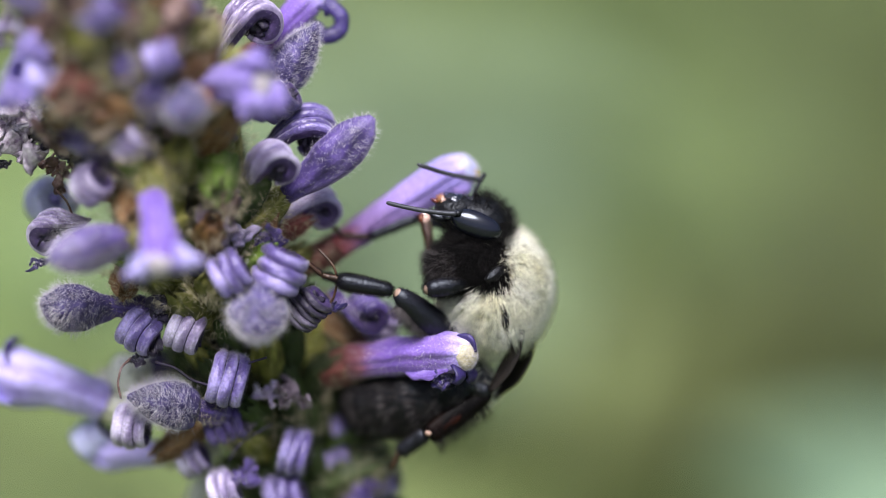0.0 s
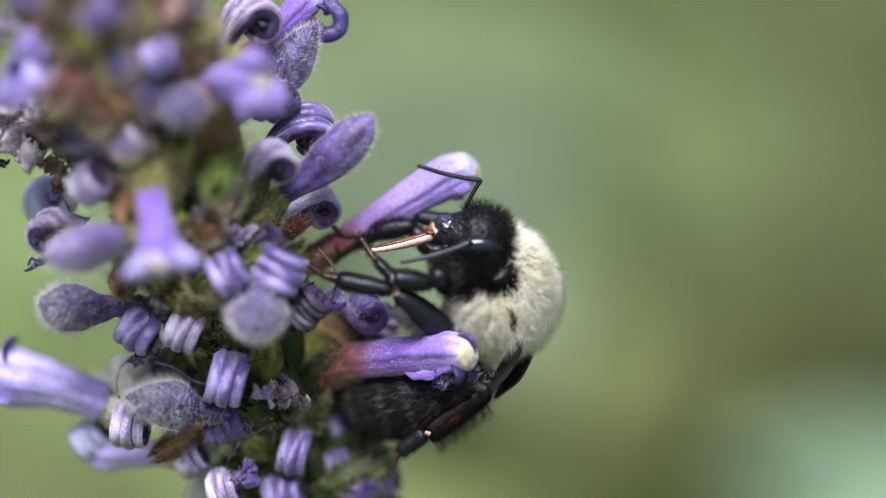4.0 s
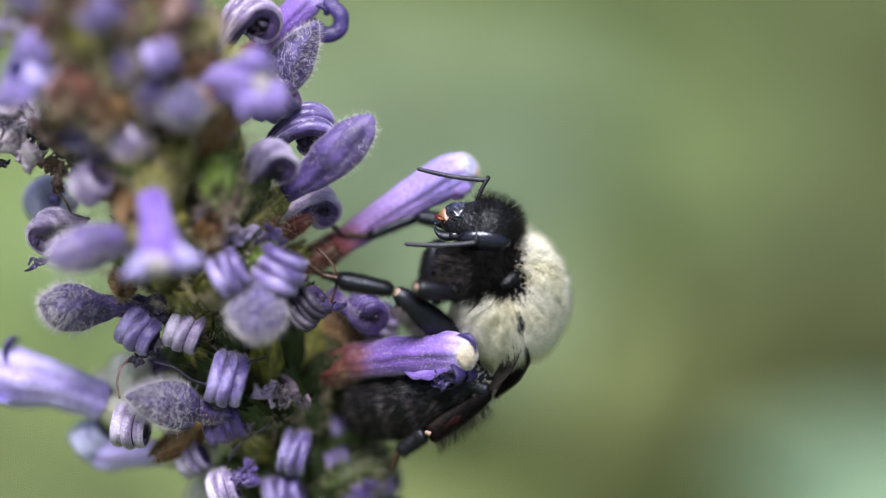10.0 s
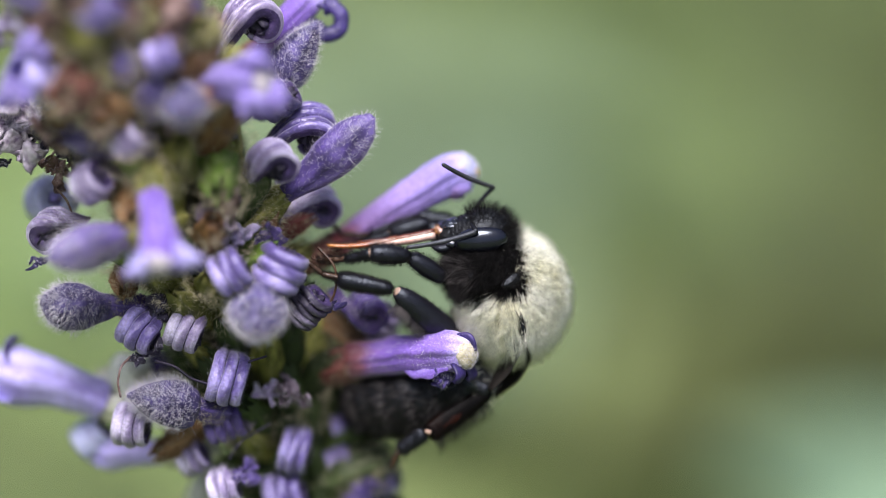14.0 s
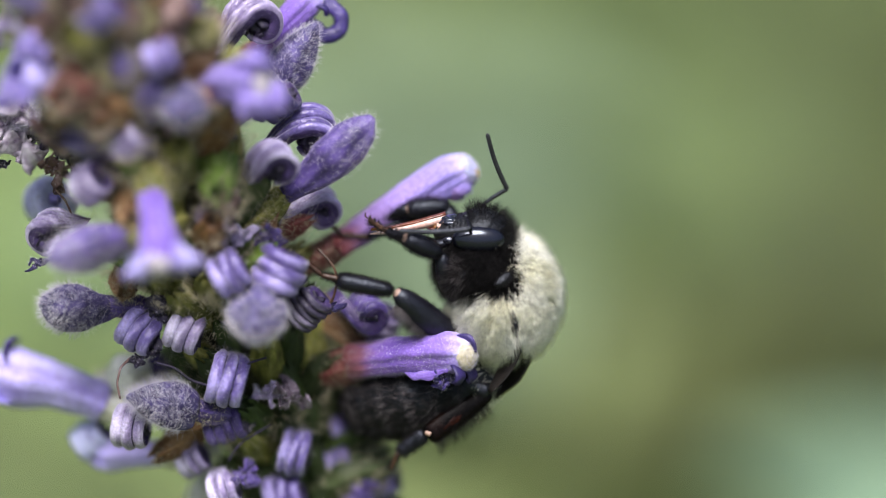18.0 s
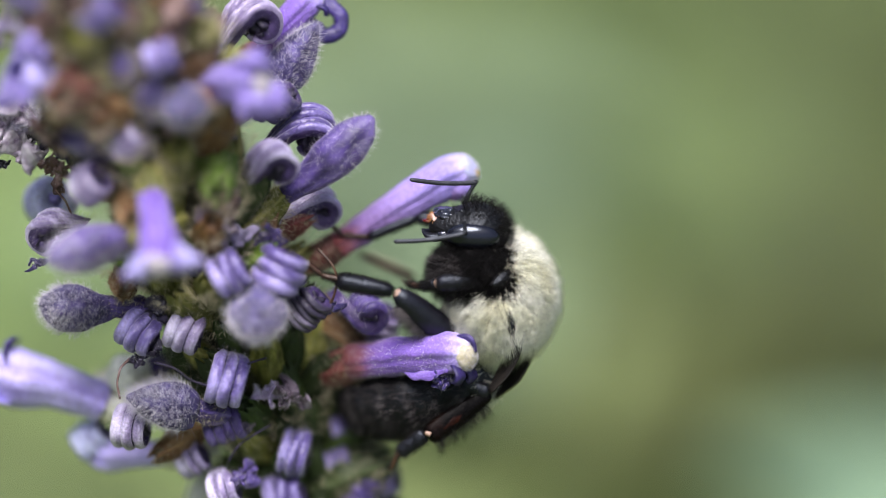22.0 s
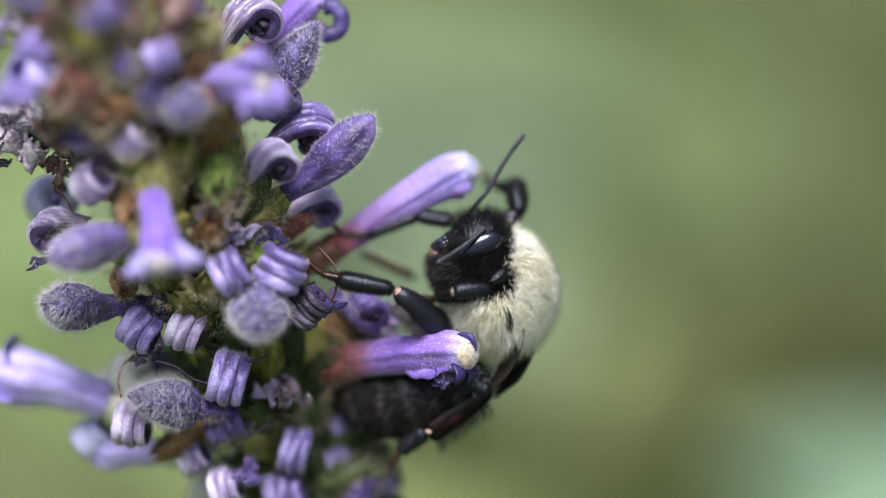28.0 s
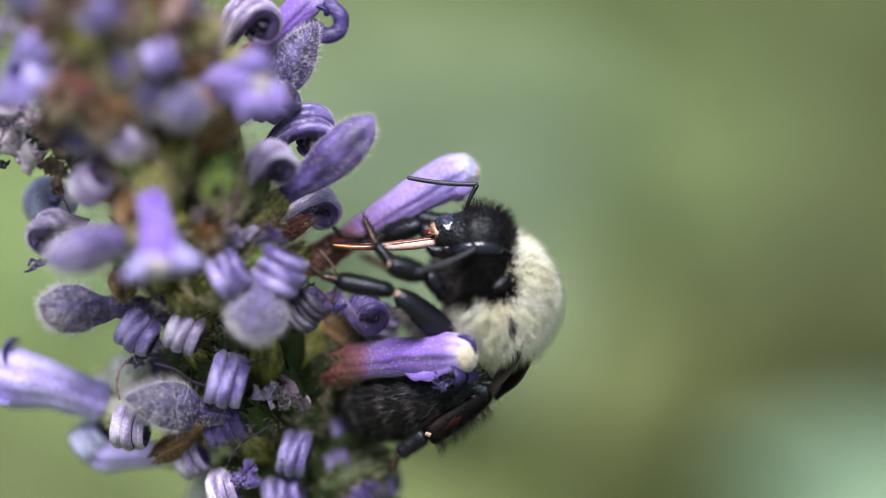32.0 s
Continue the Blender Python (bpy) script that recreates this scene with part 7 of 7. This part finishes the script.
    walk(far_femur, [
        (0, along((-0.33, -1.77, -3.50), (0.17, 0.31, -3.00))),
        (1, along((0.70, 0.78, -3.12), (1.73, 2.72, -3.00))),
        (2, along((-0.26, 0.46, -3.14), (-0.84, 2.58, -3.00))),
        (3, along((-0.40, -0.14, -3.15), (-2.09, 1.25, -3.00))),
        (6, along((0.91, -0.98, -3.22), (0.45, 1.16, -3.00))),
        (7, along((0.94, -0.97, -3.20), (0.45, 1.16, -3.00))),
        (8, along((0.46, -0.20, -3.14), (-0.82, 1.59, -3.00))),
        (9, along((1.10, -1.23, -3.23), (-0.11, 0.60, -3.00))),
        (10, along((1.17, -1.26, -3.28), (-0.34, 0.31, -3.00))),
        (11, along((1.71, -1.60, -3.44), (0.03, -0.26, -3.00))),
        (12, along((1.26, 0.57, -3.12), (2.01, 2.64, -3.00))),
        (13, along((0.52, -0.28, -3.16), (-0.39, 1.72, -3.00))),
        (14, along((0.55, -0.54, -3.17), (-0.69, 1.27, -3.00))),
        (17, along((0.68, 0.21, -3.14), (1.16, 2.35, -3.00))),
        (18, along((0.40, -0.05, -3.15), (0.29, 2.14, -3.00))),
        (19, along((0.21, -0.30, -3.15), (-0.96, 1.56, -3.00))),
        (20, along((0.16, -0.40, -3.15), (-1.27, 1.27, -3.00))),
        (21, along((1.05, -1.87, -3.42), (0.03, 0.03, -3.00))),
        (22, along((0.65, -2.02, -3.51), (0.03, 0.03, -3.00))),
        (23, along((0.94, 0.66, -3.12), (2.01, 2.58, -3.00))),
        (24, along((0.31, -1.83, -3.42), (0.03, 0.31, -3.00))),
        (25, along((0.11, -0.26, -3.17), (0.03, 1.93, -3.00))),
        (28, along((1.99, 0.54, -3.10), (3.80, 1.79, -3.00))),
        (29, along((0.48, 0.18, -3.14), (1.45, 2.15, -3.00))),
        (30, along((0.64, 0.54, -3.12), (1.59, 2.52, -3.00))),
        (31, along((0.08, -0.42, -3.17), (-0.29, 1.75, -3.00))),
        (32, along((0.10, -0.58, -3.17), (-1.02, 1.30, -3.00))),
    ])
    walk(far_tibia, [
        (0, along((0.17, 0.31, -3.00), (-0.17, -1.11, -3.86))),
        (1, along((1.73, 2.72, -3.00), (-0.26, 2.30, -3.18))),
        (2, along((-0.84, 2.58, -3.00), (-2.89, 2.58, -3.00))),
        (3, along((-2.09, 1.25, -3.00), (-4.02, 0.57, -3.00))),
        (6, along((0.45, 1.16, -3.00), (-0.74, 1.68, -3.95))),
        (7, along((0.45, 1.16, -3.00), (-0.74, 1.68, -3.95))),
        (8, along((-0.82, 1.59, -3.00), (-2.67, 1.39, -3.52))),
        (9, along((-0.11, 0.60, -3.00), (-1.39, 0.03, -3.90))),
        (10, along((-0.34, 0.31, -3.00), (-0.77, -1.67, -3.17))),
        (11, along((0.03, -0.26, -3.00), (-0.45, -1.82, -3.74))),
        (12, along((2.01, 2.64, -3.00), (0.45, 2.07, -3.72))),
        (13, along((-0.39, 1.72, -3.00), (-2.38, 1.22, -3.00))),
        (14, along((-0.69, 1.27, -3.00), (-2.66, 0.71, -3.00))),
        (17, along((1.16, 2.35, -3.00), (0.17, 1.51, -3.95))),
        (18, along((0.29, 2.14, -3.00), (-1.76, 2.01, -3.00))),
        (19, along((-0.96, 1.56, -3.00), (-2.67, 1.16, -3.64))),
        (20, along((-1.27, 1.27, -3.00), (-3.29, 0.94, -3.00))),
        (21, along((0.03, 0.03, -3.00), (-0.54, -1.25, -3.90))),
        (22, along((0.03, 0.03, -3.00), (-0.45, -1.39, -3.84))),
        (23, along((2.01, 2.58, -3.00), (0.65, 2.16, -3.89))),
        (24, along((0.03, 0.31, -3.00), (-0.60, -1.39, -3.57))),
        (25, along((0.03, 1.93, -3.00), (-1.93, 1.42, -3.20))),
        (26.5, along((1.91, 1.86, -3.00), (0.34, 2.63, -4.06))),
        (28, along((3.80, 1.79, -3.00), (3.64, 3.01, -3.98))),
        (29, along((1.45, 2.15, -3.00), (-0.26, 2.67, -3.61))),
        (30, along((1.59, 2.52, -3.00), (0.17, 2.53, -3.89))),
        (31, along((-0.29, 1.75, -3.00), (-2.32, 1.50, -3.00))),
        (32, along((-1.02, 1.30, -3.00), (-2.81, 0.71, -3.48))),
    ])
    walk(far_tarsus, [
        (0, along((-0.17, -1.11, -3.86), (-0.46, -2.26, -6.62))),
        (1, along((-0.26, 2.30, -3.18), (-2.25, 1.37, -5.21))),
        (2, along((-2.89, 2.58, -3.00), (-4.05, 3.37, -5.65))),
        (3, along((-4.02, 0.57, -3.00), (-6.99, 0.09, -3.00))),
        (4.5, along((-2.38, 1.12, -3.48), (-4.53, -0.25, -5.07))),
        (6, along((-0.74, 1.68, -3.95), (-1.12, 0.03, -6.43))),
        (7, along((-0.74, 1.68, -3.95), (-1.12, 0.03, -6.43))),
        (7.5, along((-1.70, 1.53, -3.74), (-4.04, 0.83, -5.49))),
        (8, along((-2.67, 1.39, -3.52), (-5.60, 2.04, -3.52))),
        (9, along((-1.39, 0.03, -3.90), (-2.83, 1.17, -6.27))),
        (9.2, along((-1.27, -0.31, -3.75), (-2.38, 0.39, -6.45))),
        (9.4, along((-1.14, -0.65, -3.61), (-1.88, -0.42, -6.51))),
        (9.6, along((-1.02, -0.99, -3.46), (-1.35, -1.24, -6.43))),
        (9.8, along((-0.89, -1.33, -3.32), (-0.80, -2.05, -6.23))),
        (10, along((-0.77, -1.67, -3.17), (-0.26, -2.83, -5.89))),
        (11, along((-0.45, -1.82, -3.74), (-0.26, -2.83, -6.56))),
        (11.5, along((-0.00, 0.13, -3.73), (-1.13, -0.70, -6.39))),
        (12, along((0.45, 2.07, -3.72), (-1.77, 1.60, -5.68))),
        (13, along((-2.38, 1.22, -3.00), (-5.38, 1.30, -3.00))),
        (14, along((-2.66, 0.71, -3.00), (-5.60, 0.09, -3.00))),
        (17, along((0.17, 1.51, -3.95), (-2.34, 0.83, -5.45))),
        (18, along((-1.76, 2.01, -3.00), (-4.10, 1.51, -4.80))),
        (19, along((-2.67, 1.16, -3.64), (-5.63, 1.63, -3.64))),
        (20, along((-3.29, 0.94, -3.00), (-6.29, 0.94, -3.00))),
        (20.33, along((-2.37, 0.21, -3.30), (-4.92, -0.33, -4.79))),
        (20.67, along((-1.46, -0.52, -3.60), (-2.79, -1.43, -6.13))),
        (21, along((-0.54, -1.25, -3.90), (-0.26, -2.26, -6.71))),
        (22, along((-0.45, -1.39, -3.84), (-0.26, -2.40, -6.66))),
        (22.5, along((0.10, 0.38, -3.86), (-1.47, -0.96, -6.03))),
        (23, along((0.65, 2.16, -3.89), (-2.05, 1.02, -4.52))),
        (23.5, along((0.03, 0.38, -3.73), (-1.51, -1.05, -5.86))),
        (24, along((-0.60, -1.39, -3.57), (-0.34, -2.55, -6.33))),
        (25, along((-1.93, 1.42, -3.20), (-2.67, -1.25, -4.35))),
        (26.5, along((0.85, 2.22, -3.59), (-0.60, 0.87, -5.84))),
        (28, along((3.64, 3.01, -3.98), (2.03, 3.52, -6.46))),
        (28.5, along((1.69, 2.84, -3.80), (0.79, 2.08, -6.56))),
        (29, along((-0.26, 2.67, -3.61), (-0.23, 0.83, -5.98))),
        (30, along((0.17, 2.53, -3.89), (-1.26, 1.11, -6.12))),
        (31, along((-2.32, 1.50, -3.00), (-4.94, 0.31, -3.85))),
        (32, along((-2.81, 0.71, -3.48), (-5.75, 0.11, -3.48))),
    ])
    walk(hind_tibia, [
        (0, along((0.46, -5.69, -6.00), (-2.26, -4.55, -6.20))),
        (20.9, along((0.46, -5.69, -6.00), (-2.26, -4.55, -6.20))),
        (21.6, along((-1.40, -1.40, -9.00), (-4.11, -0.20, -9.30))),
        (32, along((-1.40, -1.40, -9.00), (-4.11, -0.20, -9.30))),
    ])


motions()
